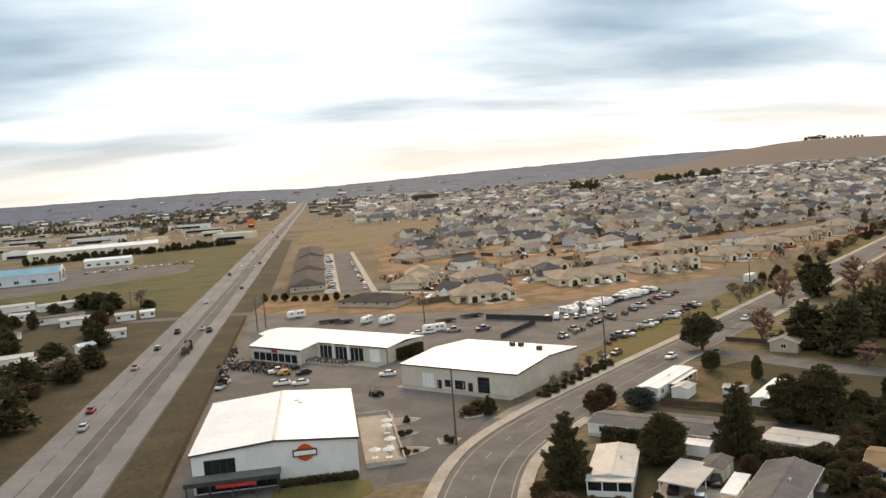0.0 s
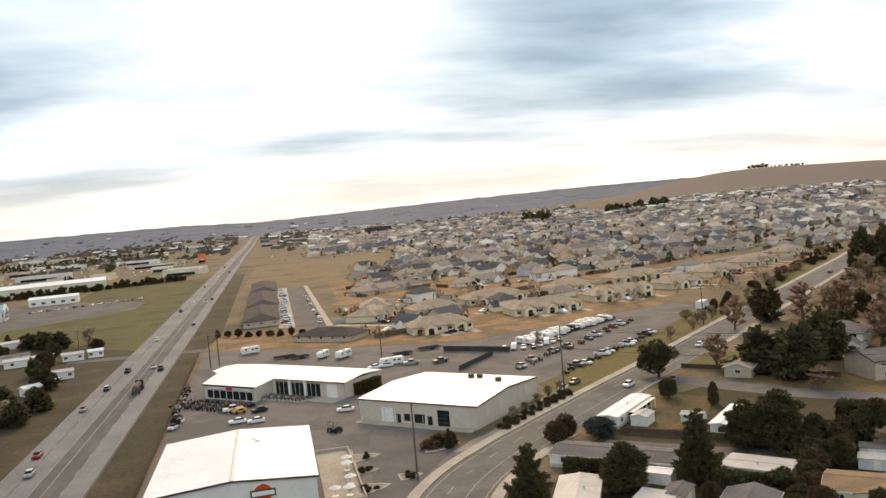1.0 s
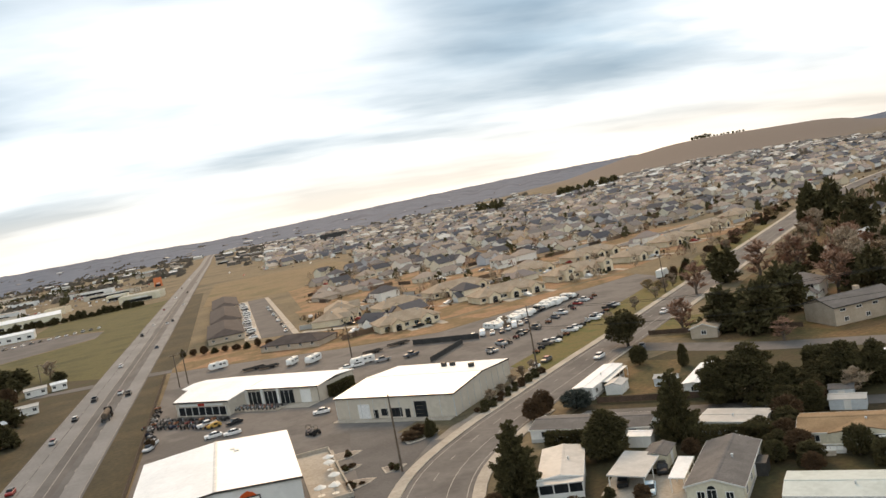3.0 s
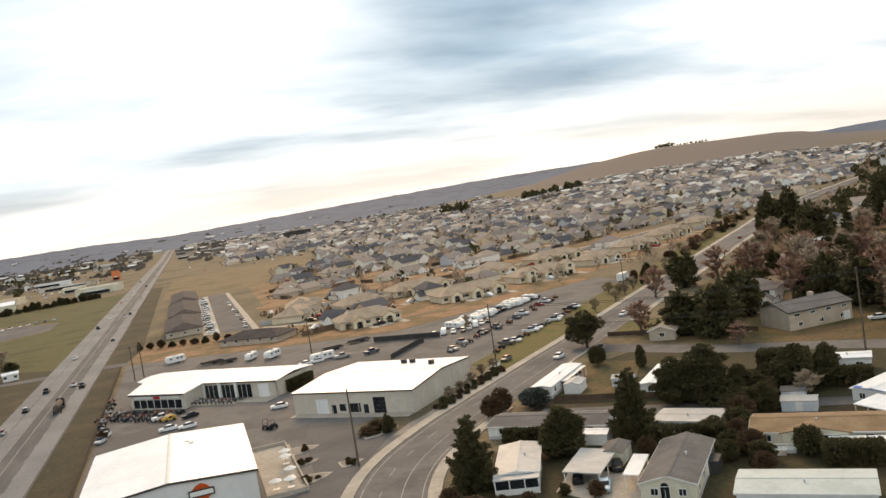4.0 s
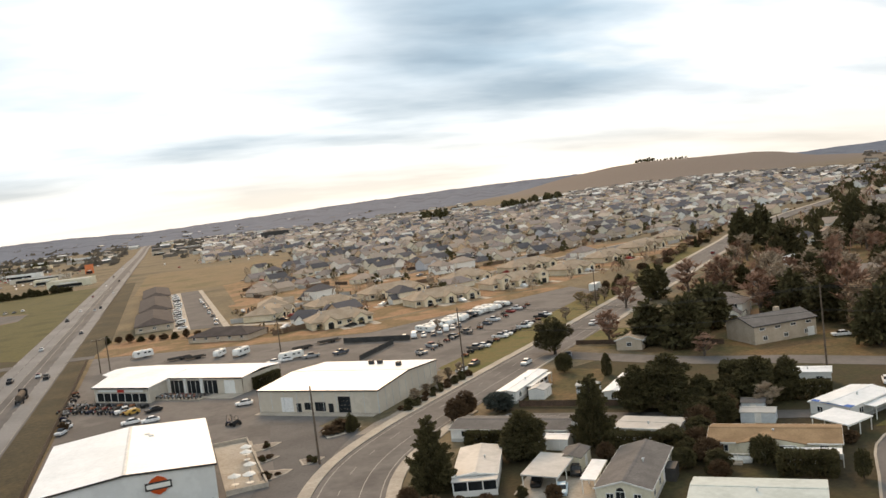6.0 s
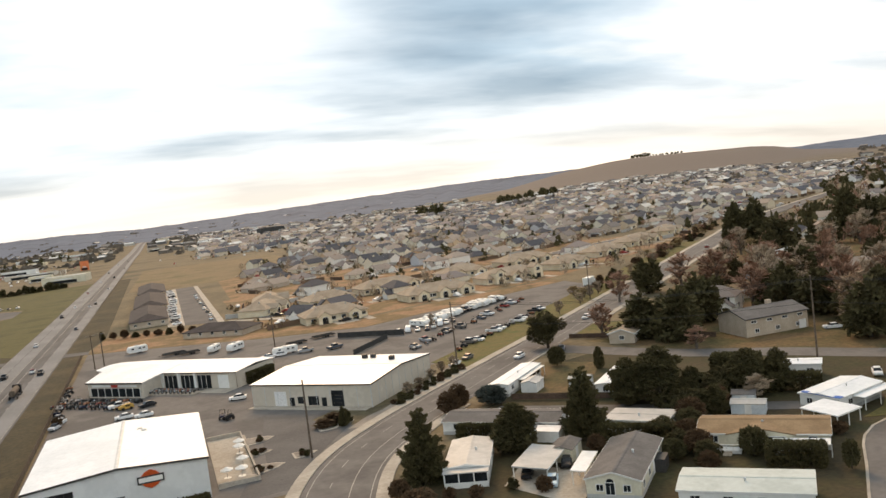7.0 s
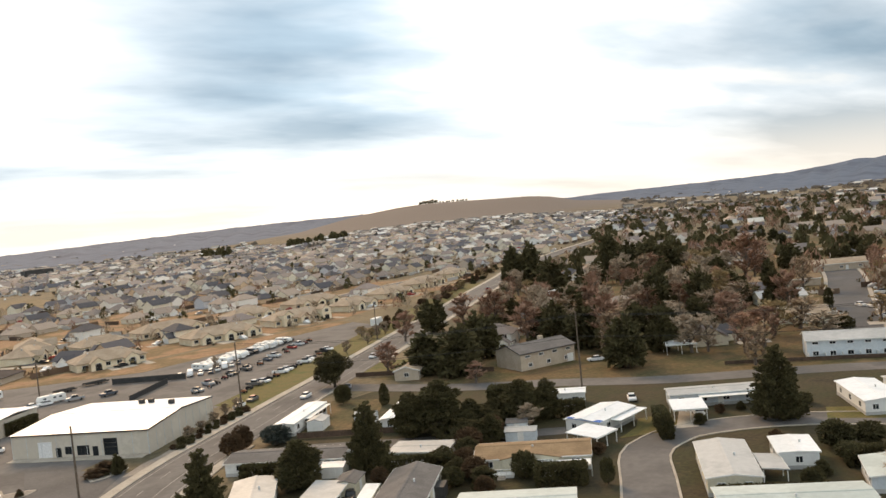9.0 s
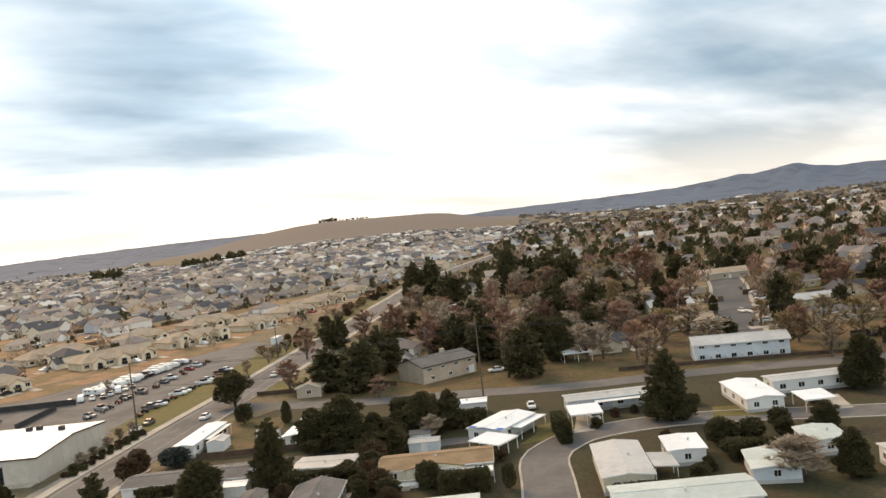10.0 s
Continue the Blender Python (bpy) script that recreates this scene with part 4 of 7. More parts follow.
for px in (-2.2, 2.0, 6.3):
    part("awning_post", Geo().box(px, -5.3, -0.1, px + 0.12, -5.18, 2.0), "white_paint", tarp_home)
street_home = homes[0]
part("porch_awning", Geo().box(-3.5, -3.2, 2.0, 8.3, -1.95, 2.1), "white_paint", street_home)
for k in range(6):
    part("awning_post", Geo().box(-3.4 + 2.3 * k, -3.15, -0.1, -3.28 + 2.3 * k, -3.03, 2.0), "white_paint", street_home)
part("porch_screen", Geo().box(-3.3, -2.2, 0.7, 8.1, -2.14, 1.85), "glass_dark", street_home)
part("awning", Geo().box(-3.0, -4.6, 2.0, 7.9, -2.75, 2.1), "white_paint", grey_home)

canopy_roof("carport", place(47.6, 105.2, 47), 9.4, 5.2, 2.2, "pale_roof", "white flat carport roof on thin posts")
canopy_roof("carport", place(91.3, 96.6, 12), 5.9, 6.1, 2.2, "white_metal_roof", "white flat carport roof beside a home")
canopy_roof("carport", place(112.5, 94.8, -42), 5.8, 6.6, 2.3, "white_metal_roof", "white carport at the end of a driveway")
canopy_roof("carport", place(95.2, 66.4, 46), 6.6, 3.4, 2.1, "pale_roof", "pale lean-to roof between two homes")
canopy_roof("carport", place(136.4, 64.3, -41.5), 5.3, 6.0, 2.3, "white_metal_roof", "white carport over a driveway")
canopy_roof("carport", place(157.0, 134.4, -38), 7.4, 5.0, 2.5, "white_metal_roof", "white carport roof beneath bare trees")
canopy_roof("carport", place(51.7, 99.8, 49), 7.8, 2.1, 2.0, "white_metal_roof", "narrow white side roof beside a cream home", category="awning", fall=0.1)
for x, y, yaw, L, W, h, wall, roof, lab in (
        (66.8, 147.6, 45, 4.4, 3.2, 2.2, "white_paint", "pale_roof", "small white garden shed"),
        (75.4, 143.8, -45, 4.2, 2.6, 1.9, "pale_siding", "pale_roof", "small grey garden shed"),
        (53.2, 108.2, 45, 5.0, 3.4, 2.3, "cream_paint", "grey_shingle", "pale yellow shed behind a carport"),
        (55.2, 117.0, -45, 3.6, 2.8, 2.1, "white_paint", "white_metal_roof", "small white shed beside a tree"),
        (86.2, 108.4, -45, 5.2, 3.0, 2.0, "pale_siding", "pale_roof", "pale shed behind a tan-roofed home"),
        (88.6, 112.4, -45, 3.6, 2.6, 2.3, "pale_siding", "grey_shingle", "small shed with a grey gabled roof"),
        (97.0, 122.8, 10, 3.2, 2.2, 2.0, "white_paint", "white_metal_roof", "white shed half hidden by shrubs"),
        (123.4, 84.8, -40, 3.4, 3.0, 2.1, "pale_siding", "pale_roof", "pale shed beside a big conifer")):
    building("shed", place(x, y, yaw), L, W, h * 0.85, 0.4, wall, roof, lab, "shed", over=0.15, thick=0.08, doors=[("f", 0, 0.8, 1.6, "white_paint")])
    taken(x, y, 2.5)

flats = building("apartment_house", place(130.8, 157.4, -4), 16.2, 10.6, 4.1, 1.5, "tan_siding", "grey_shingle", "tan two-storey apartment house with a grey roof", "apartment house", windows=WIN(16.2, 4, "f", 3.3, 1.3, 0.5) + WIN(16.2, 3, "f", 1.2, 1.0, 0.8), doors=[("f", 6.6, 1.6, 1.9, "white_paint")], fascia="trim_dark")
part("chimney", Geo().box(2.4, 1.0, 4.8, 3.5, 2.0, 6.4), "tan_siding", flats)
taken(129.6, 157.6, 11)
row = building("townhouse_row", place(173.0, 99.2, -50.5), 20.8, 8.0, 3.9, 1.2, "pale_siding", "pale_roof", "pale blue two-storey townhouse row with a grey roof", "townhouse row", windows=WIN(20.8, 6, "f", 3.3, 1.1, 0.5) + WIN(20.8, 6, "f", 1.05, 1.1, 0.9), fascia="white_paint")
for k in range(6):
    part("patio_wall", Geo().box(-10.3 + 3.4 * k, -5.8, -0.1, -10.2 + 3.4 * k, -4.02, 1.3), "white_paint", row)
taken(173.4, 99.6, 13)
for x, y, yaw, L, W, e, r, wall, roof in ((104.5, 174.0, 45, 9, 6, 2.8, 1.0, "tan_siding", "brown_roof"), (216, 247, 20, 12, 9, 3.6, 1.6, "white_paint", "pale_roof"),
                                        (219, 203, -20, 16, 9, 3.2, 1.5, "yellow_wall", "brown_roof"), (270, 186, -50, 30, 9, 3.0, 1.2, "tan_siding", "tan_shingle"),
                                        (233, 159, -40, 14, 10, 3.2, 1.6, "cream_paint", "pale_roof"), (205, 135, -45, 16, 8, 3.0, 1.4, "cream_paint", "brown_roof"), (288, 145, -30, 18, 9, 3.0, 1.5, "tan_siding", "grey_shingle"),
                                        (322, 193, -40, 22, 10, 3.2, 1.6, "tan_siding", "brown_roof"), (157, 199, 0, 12, 8, 3.0, 1.3, "tan_siding", "tan_shingle"), (180, 187, -30, 9, 5, 2.6, 0.4, "white_paint", "white_metal_roof"),
                                        (248, 118, -40, 16, 8, 3.0, 1.4, "cream_paint", "pale_roof"), (225, 100, -45, 15, 8, 3.0, 1.3, "tan_siding", "grey_shingle")):
    building("house", place(x, y, yaw), L, W, e * 0.85, r, wall, roof, "low house among trees", "house", windows=WIN(L, 3) + WIN(W, 1, "l") + WIN(W, 1, "r"), doors=[("f", L * 0.1, 0.85, 1.8, "white_paint")], fascia="white_paint", group="houses among the trees")
    taken(x, y, L * 0.55)

# ---- builders: trees ----
def tufts(g, points, size, rnd, flat=0.0):
    """Small leaf clumps: two crossed, bent leaves each, at points with an outward direction."""
    for p, d in points:
        s = size * rnd.uniform(0.6, 1.3)
        for _ in range(2):
            a = Vector((rnd.uniform(-1, 1), rnd.uniform(-1, 1), rnd.uniform(-1, 1) * (1 - flat))).normalized()
            b = (d + 0.6 * Vector((rnd.uniform(-1, 1), rnd.uniform(-1, 1), rnd.uniform(-1, 1)))).normalized()
            c = a.cross(b)
            if c.length < 1e-3:
                continue
            c.normalize()
            g.add([p - c * s * 0.36 - b * s * 0.4, p + c * s * 0.36 - b * s * 0.4, p + c * s * 0.12 + b * s * 1.0, p - c * s * 0.16 + b * s * 0.85], [(0, 1, 2, 3)])


def shell_points(rnd, lobes, n):
    """Points over and inside lobes (centre, radii), with outward directions."""
    pts = []
    weights = [r[0] * r[2] for _, r in lobes]
    for _ in range(n):
        c, r = rnd.choices(lobes, weights)[0]
        d = Vector((rnd.gauss(0, 1), rnd.gauss(0, 1), rnd.gauss(0, 1))).normalized()
        k = rnd.uniform(0.55, 1.04) if rnd.random() < 0.6 else rnd.uniform(0.9, 1.1)
        pts.append((Vector(c) + Vector((d.x * r[0], d.y * r[1], d.z * r[2])) * k, d))
    return pts


def tree(name, label, category, seed, kind, crown_mat, n, size, bark="bark"):
    """A tree 10 m high with a crown 10 m wide, to be scaled."""
    rnd = random.Random(seed)
    ob = thing(name, pose(0, 0, -400), label, category)
    trunk, crown = Geo(), Geo()
    if kind == "cone":
        trunk.tube([(0, 0, -0.3), (0.05, 0, 5), (0, 0.05, 9.6)], [0.32, 0.2, 0.04], 7)
        # boughs of uneven length that sag and turn up at the tip
        boughs = 46 if n < 1000 else 95
        for k in range(boughs):
            z = 0.5 + 9.2 * (1 - (1 - (k + rnd.random()) / boughs) ** 0.7)
            a = 2.4 * k + rnd.uniform(-0.6, 0.6)
            reach = (max(0.02, 1 - (z - 0.5) / 9.5) ** 0.72 * 4.4 * (0.75 + 0.25 * min(1, z / 2.0)) + 0.25) * rnd.uniform(0.72, 1.22)
            for _ in range(max(4, int(n / boughs * (0.3 + reach / 3.2)))):
                q = rnd.uniform(0.12, 1.0) ** 0.8
                out, wide = reach * q, 0.10 + 0.17 * reach * (1 - q * 0.75)
                p = Vector((math.cos(a) * out, math.sin(a) * out, z + reach * (0.34 * q * q - 0.22 * q))) + Vector((rnd.gauss(0, wide), rnd.gauss(0, wide), rnd.gauss(0, wide * 0.55)))
                tufts(crown, [(p, Vector((math.cos(a), math.sin(a), 0.25)))], size, rnd, 0.5)
    elif kind == "bare":
        top_depth, limbs = (4, 16) if n > 12 else (3, 15)

        def grow(p, d, length, r, depth):
            q = p + d * length
            m = p + d * length * 0.5 + Vector((rnd.uniform(-1, 1), rnd.uniform(-1, 1), 0)) * length * 0.08
            trunk.tube([p, m, q], [r, r * 0.8, r * 0.5], 5 if depth < 2 else 3)
            if depth >= 2:
                for _ in range(n if depth >= top_depth else n // 3):
                    e = (d * 0.5 + Vector((rnd.uniform(-1, 1), rnd.uniform(-1, 1), rnd.uniform(-0.2, 1.5)))).normalized()
                    s = p + d * length * rnd.uniform(0.1, 1)
                    w = e.orthogonal().normalized() * size
                    t = s + e * rnd.uniform(0.5, 1.2)
                    crown.add([s - w, s + w, t + w * 0.3, t - w * 0.3], [(0, 1, 2, 3)])
            if depth >= top_depth:
                return
            for _ in range(rnd.choice((2, 3))):
                e = (d * 0.6 + Vector((rnd.uniform(-0.7, 0.7), rnd.uniform(-0.7, 0.7), rnd.uniform(0.0, 1.5)))).normalized()
                grow(p + d * length * rnd.uniform(0.4, 1), e, length * rnd.uniform(0.62, 0.85), r * 0.6, depth + 1)
        # a leader with limbs all the way up makes an oval crown
        lean = Vector((rnd.uniform(-0.05, 0.05), rnd.uniform(-0.05, 0.05), 1))
        trunk.tube([Vector((0, 0, -0.3)), lean * 3 + Vector((0.12, 0, 0)), lean * 6 + Vector((0, 0.15, 0)), lean * 8.6], [0.26, 0.2, 0.11, 0.03], 6)
        for k in range(limbs):
            q = k / (limbs - 1.0)
            a = 2.4 * k + rnd.uniform(-0.5, 0.5)
            d = Vector((math.cos(a), math.sin(a), 0.9 + 1.5 * q + rnd.uniform(-0.35, 0.35))).normalized()
            grow(lean * (1.3 + 6.8 * q), d, (1.15 + 1.1 * math.sin(3.1416 * (0.12 + 0.8 * q))) * rnd.uniform(0.75, 1.2), 0.12 - 0.07 * q, 1)
    else:
        if kind == "round":
            lobes = [((0, 0, 5.2), (4.0, 4.0, 4.2))]
            low, spread = 1.0, 3.2
        elif kind == "column":
            lobes = [((0, 0, 2.6), (4.2, 4.2, 2.6)), ((0, 0, 5.4), (4.0, 4.0, 3.6)), ((0, 0, 8.0), (2.4, 2.4, 2.0))]
            low, spread = 0.5, 0.8
        elif kind == "umbrella":
            lobes = [((0, 0, 6.0), (2.6, 2.6, 2.2)), ((1.6, 0.8, 4.2), (2.2, 2.2, 1.0)), ((-1.7, -0.9, 4.6), (2.0, 2.0, 1.0)), ((0.3, 0.2, 8.2), (1.6, 1.6, 1.4))]
            low, spread = 1.9, 4.3
        else:
            lobes = [((0, 0, 2.9), (3.0, 3.0, 2.4)), ((0, 0, 5.6), (2.4, 2.4, 2.6)), ((rnd.uniform(-0.8, 0.8), rnd.uniform(-0.8, 0.8), 8.0), (1.4, 1.4, 2.0))]
            low, spread = 0.2, 3.9
        for k in range({"column": 3, "lumpy": 20}.get(kind, 11)):
            a, z = rnd.uniform(0, 6.283), rnd.uniform(low + 1.0, 8.2)
            w = spread * rnd.uniform(0.55, 1.0) * (1.0 if z < 6.5 else 0.6)
            r = rnd.uniform(1.1, 2.0)
            if kind == "lumpy":
                # boughs in flat shelves that shorten towards the top
                z = low + 0.9 + 7.6 * k / 20.0
                w = spread * rnd.uniform(0.5, 1.0) * (1.0 - 0.066 * z)
                r *= 0.85
            lobes.append(((math.cos(a) * w, math.sin(a) * w, z), (r, r, r * (0.5 if kind == "lumpy" else 0.8))))
        trunk.tube([(0, 0, -0.3), (0.1, 0.05, 2.6), (-0.1, 0.1, 6.5)], [0.36, 0.27, 0.1], 7)
        for c, r in lobes[1:9]:
            trunk.tube([(0, 0, max(1.2, c[2] - 2.2)), Vector(c) * 0.55 + Vector((0, 0, c[2] * 0.42)), c], [0.16, 0.1, 0.04], 4)
        tufts(crown, [(p, d) for p, d in shell_points(rnd, lobes, n) if p.z > low * 0.5], size, rnd)
    if kind == "bare":
        top = sorted(p[2] for p in crown.v)[int(len(crown.v) * 0.985)]
        wide = sorted(math.hypot(p[0], p[1]) for p in crown.v)[int(len(crown.v) * 0.97)]
        for gg in (trunk, crown):
            gg.v = [(p[0] * 4.4 / wide, p[1] * 4.4 / wide, p[2] * 10 / top) for p in gg.v]
    part("trunk", trunk, bark if kind != "bare" else "twig_bark", ob)
    part("crown", crown, crown_mat, ob)
    return ob


T = {
    "E": [tree("evergreen_tree", "dense dark evergreen tree", "tree", 10 + k, "lumpy", "evergreen", 7000, 0.33) for k in range(3)],
    "O": [tree("evergreen_tree", "shaggy olive-green evergreen tree", "tree", 14 + k, "lumpy", "olive_evergreen", 7000, 0.33) for k in range(2)],
    "C": [tree("conifer", "tall dark pointed conifer tree", "tree", 20 + k, "cone", "evergreen", 7000, 0.33) for k in range(2)],
    "P": [tree("pine_tree", "spreading dark pine on a bare trunk", "tree", 30, "umbrella", "olive_evergreen", 6000, 0.32)],
    "B": [tree("bare_tree", "leafless reddish-brown deciduous tree", "tree", 40 + k, "bare", "bare_twig", 16, 0.05) for k in range(3)],
    "G": [tree("bare_tree", "leafless grey-brown deciduous tree", "tree", 46 + k, "bare", "grey_twig", 15, 0.05) for k in range(2)],
    "W": [tree("bare_tree", "leafless yellowish deciduous tree", "tree", 48, "bare", "yellow_twig", 15, 0.05)],
    "R": [tree("clipped_bush", "dense dark rounded bush", "bush", 50 + k, "round", "evergreen", 1900, 0.66) for k in range(2)],
    "S": [tree("rusty_shrub", "rounded rust-brown winter shrub", "shrub", 60, "round", "rust_shrub", 1900, 0.64)],
    "U": [tree("blue_spruce_bush", "low grey-green spreading bush", "bush", 61, "round", "blue_spruce", 2600, 0.56)],
    "Y": [tree("column_cypress", "narrow dark column cypress", "tree", 62, "column", "evergreen", 2000, 0.6)],
    "r": [tree("clipped_bush", "small dark rounded bush", "bush", 53, "round", "evergreen", 420, 1.35)],
    "s": [tree("rusty_shrub", "small rust-brown winter shrub", "shrub", 64, "round", "rust_shrub", 420, 1.35)],
    # lighter ones for the distance
    "e": [tree("evergreen_tree", "dark evergreen tree among houses", "tree", 70 + k, "lumpy", "evergreen", 900, 0.95) for k in range(3)],
    "c": [tree("conifer", "dark pointed conifer among houses", "tree", 73, "cone", "evergreen", 900, 1.0)],
    "o": [tree("evergreen_tree", "olive-green tree among houses", "tree", 74, "lumpy", "olive_evergreen", 900, 0.95)],
    "b": [tree("bare_tree", "leafless brown tree among houses", "tree", 80 + k, "bare", "bare_twig", 9, 0.11) for k in range(2)],
    "g": [tree("bare_tree", "leafless grey tree among houses", "tree", 83, "bare", "grey_twig", 9, 0.11)],
    "w": [tree("bare_tree", "leafless yellowish tree among houses", "tree", 84, "bare", "yellow_twig", 9, 0.11)],
}
USED = set()
GROUPS = {"E": "evergreens", "O": "evergreens", "C": "conifers", "B": "bare trees", "G": "bare trees", "W": "bare trees", "R": "bushes", "S": "shrubs"}


COUNT = {}
FAR = {"evergreen": Geo(), "bare_twig": Geo(), "grey_twig": Geo()}


def clump(kind, x, y, h, r):
    """A far tree, as a loose heap of leaves in the joined mesh of its kind."""
    g = FAR["evergreen" if kind in "eocEOCPRY" else "bare_twig" if kind in "bB" else "grey_twig"]
    z = z_at(x, y)
    for _ in range(26 if kind in "eocEOCPRY" else 60):
        a, q = RNG.uniform(0, 6.283), RNG.uniform(0.12, 1.0)
        w = r * math.sin(3.1416 * min(0.95, q * 0.85 + 0.12)) ** 0.7 * RNG.uniform(0.3, 0.95)
        p = Vector((x + w * math.cos(a), y + w * math.sin(a), z + h * q))
        s = r * (RNG.uniform(0.28, 0.5) if kind in "eocEOCPRY" else RNG.uniform(0.12, 0.3))
        u = Vector((RNG.uniform(-1, 1), RNG.uniform(-1, 1), RNG.uniform(-0.6, 0.6))).normalized() * s
        v = Vector((RNG.uniform(-0.6, 0.6), RNG.uniform(-0.6, 0.6), 1)).normalized() * s
        if kind not in "eocEOCPRY":
            u, v = u * 0.35, v * 1.3
        g.add([p - u - v * 0.6, p + u - v * 0.5, p + u * 0.4 + v, p - u * 0.5 + v * 0.8], [(0, 1, 2, 3)])
    g.add([(x - 0.2, y, z - 0.5), (x + 0.2, y, z - 0.5), (x, y, z + h * 0.6)], [(0, 1, 2)])
    return None


def plant(kind, x, y, h, r, mark=True):
    """A tree of that kind, h metres high and with a crown r metres in radius."""
    if kind in "EOCBGW" and math.hypot(x, y) > 185 or kind in "RS" and h < 2.2:
        kind = kind.lower()
    src = RNG.choice(T[kind])
    name = src.name.split(".")[0]
    COUNT[name] = COUNT.get(name, 0) + 1
    if COUNT[name] > (80 if name == "conifer" else 185):
        return clump(kind, x, y, h, r)
    base = 4.0 if kind in "EOeo" else 4.9 if kind in "PRSUYCcrs" else 4.0
    m = pose(x, y, z_at(x, y), 0, 0, RNG.uniform(0, 360)) @ Matrix.Diagonal((r / base, r / base * RNG.uniform(0.92, 1.08), h / 10.0, 1))
    ob = copy_thing(src, m)
    tagged(ob, group=GROUPS.get(kind, ""))
    if mark:
        taken(x, y, r * 0.6)
    USED.add(kind)
    return ob


TREES = {
    "C": [(32.4, 111.4, 11.1, 3.9), (59.9, 114.3, 11.5, 4.0), (30.4, 151.9, 2.8, 1.2), (163.3, 249.8, 8.6, 3.3), (197.0, 182.9, 7.2, 2.3), (119.6, 81.8, 12.8, 5.1), (-110.4, 389.3, 5.2, 1.8), (-76.9, 316.1, 7.0, 1.6), (29.4, 150.2, 3.9, 1.1), (166, 258, 6.0, 2.6)],
    "S": [(47.6, 142.8, 4.4, 2.4), (50.4, 145.2, 4.8, 2.2), (27.6, 107.8, 2.7, 1.6), (29.2, 104.2, 1.9, 2.4), (26.2, 152.1, 1.5, 2.1), (-23.4, 196.5, 2.4, 1.3), (28.2, 153.5, 2.0, 2.0)],
    "U": [(56.4, 143.9, 3.6, 3.2)],
    "E": [(48.6, 116.0, 7.4, 4.4), (79.6, 123.4, 9.6, 5.6), (74.8, 125.6, 8.2, 4.0), (81.6, 110.9, 4.9, 2.8), (92.3, 116.3, 8.0, 4.6), (97.6, 115.0, 7.4, 3.2), (108.3, 173.8, 10.0, 5.6), (111.8, 163.4, 11.8, 5.6), (116.0, 168.0, 11.0, 5.0), (162.1, 255.4, 7.1, 4.6), (240.7, 303.7, 19.7, 6.0), (243.0, 293.7, 20.6, 6.5), (137.9, 133.4, 12.1, 5.6), (286.0, 285.0, 21.3, 6.2), (152.1, 62.6, 10.0, 4.6), (80.4, 113.2, 4.0, 2.4), (82.5, 118.6, 4.4, 2.2), (106.3, 44.5, 6.4, 2.8), (-71.6, 238.3, 7.5, 5.4), (-61.8, 237.0, 6.1, 4.0), (-72.5, 213.6, 8.0, 5.5), (-97.2, 372.6, 6.0, 5.0), (-83.3, 360.7, 6.8, 5.0), (-89.6, 365.0, 6.6, 5.2), (-92.2, 372.4, 6.4, 4.6), (-64.1, 176.3, 9.5, 5.5), (-66.1, 158.1, 9.1, 5.1), (-93.4, 264.6, 9.9, 5.1), (-69.1, 191.6, 8.0, 5.2), (148.7, 231.5, 8.4, 4.3), (128.0, 176.0, 12.0, 5.3)],
    "P": [(87.0, 181.0, 9.2, 5.6)],
    "O": [(148.8, 170.0, 12.2, 4.7), (151.1, 161.6, 10.5, 5.7), (241.5, 278.4, 13.6, 7.6), (193.2, 173.5, 15.5, 6.2), (295.6, 282.7, 16.3, 6.9), (294.4, 266.8, 16.1, 8.1), (283.9, 247.1, 15.2, 7.0), (195.6, 158.6, 15.7, 5.1), (68.8, 107.2, 3.0, 2.6), (72.2, 103.6, 3.0, 2.4)],
    "R": [(79.8, 162.4, 4.4, 2.2), (73.4, 92.0, 4.2, 2.1), (64.5, 97.4, 3.0, 1.8), (202.6, 226.2, 8.8, 3.8), (194.3, 114.5, 4.3, 2.9), (111.4, 66.9, 4.0, 2.9), (115.2, 64.0, 3.4, 2.4), (107.6, 62.6, 2.4, 2.2), (219.7, 181.5, 4.7, 2.9), (79.2, 80.9, 3.9, 1.2), (130.3, 84.2, 2.0, 1.6)],
    "Y": [(85.0, 153.2, 4.6, 1.2), (228.2, 150.3, 6.2, 1.4), (229.0, 139.8, 6.0, 1.6)],
    
    "B": [(102.2, 181.4, 7.6, 3.9), (133.7, 224.8, 8.7, 3.5), (108.5, 152.2, 4.6, 2.2), (161.2, 213.2, 12.0, 7.4), (177.1, 209.5, 12.0, 6.5), (172.1, 232.7, 7.8, 5.0), (146.7, 179.8, 10.9, 5.6), (153.0, 154.8, 13.0, 7.0), (162.6, 120.0, 9.0, 5.6), (281.8, 207.0, 17.7, 9.5), (308.8, 219.1, 13.5, 4.8), (311.7, 170.9, 10.0, 6.8), (191.0, 93.8, 8.2, 5.7)],
    "G": [(174.6, 169.2, 9.0, 5.0), (170.8, 147.4, 9.1, 6.0), (205.8, 165.9, 7.8, 5.2), (152.9, 110.3, 8.0, 3.8), (160.6, 129.0, 8.2, 4.2), (264.8, 141.1, 7.5, 4.8), (176.8, 79.5, 8.3, 5.5), (90.5, 111.6, 4.2, 1.9), (101.4, 49.7, 5.4, 3.3), (76.9, 238.3, 4.1, 1.2), (168, 187, 10, 5), (187, 150, 10, 5)],
    "W": [(184, 127, 9, 4), (214, 116, 7, 3), (189, 86, 12, 4.2), (194, 80, 11, 4), (182, 92, 9, 3.2)],
}
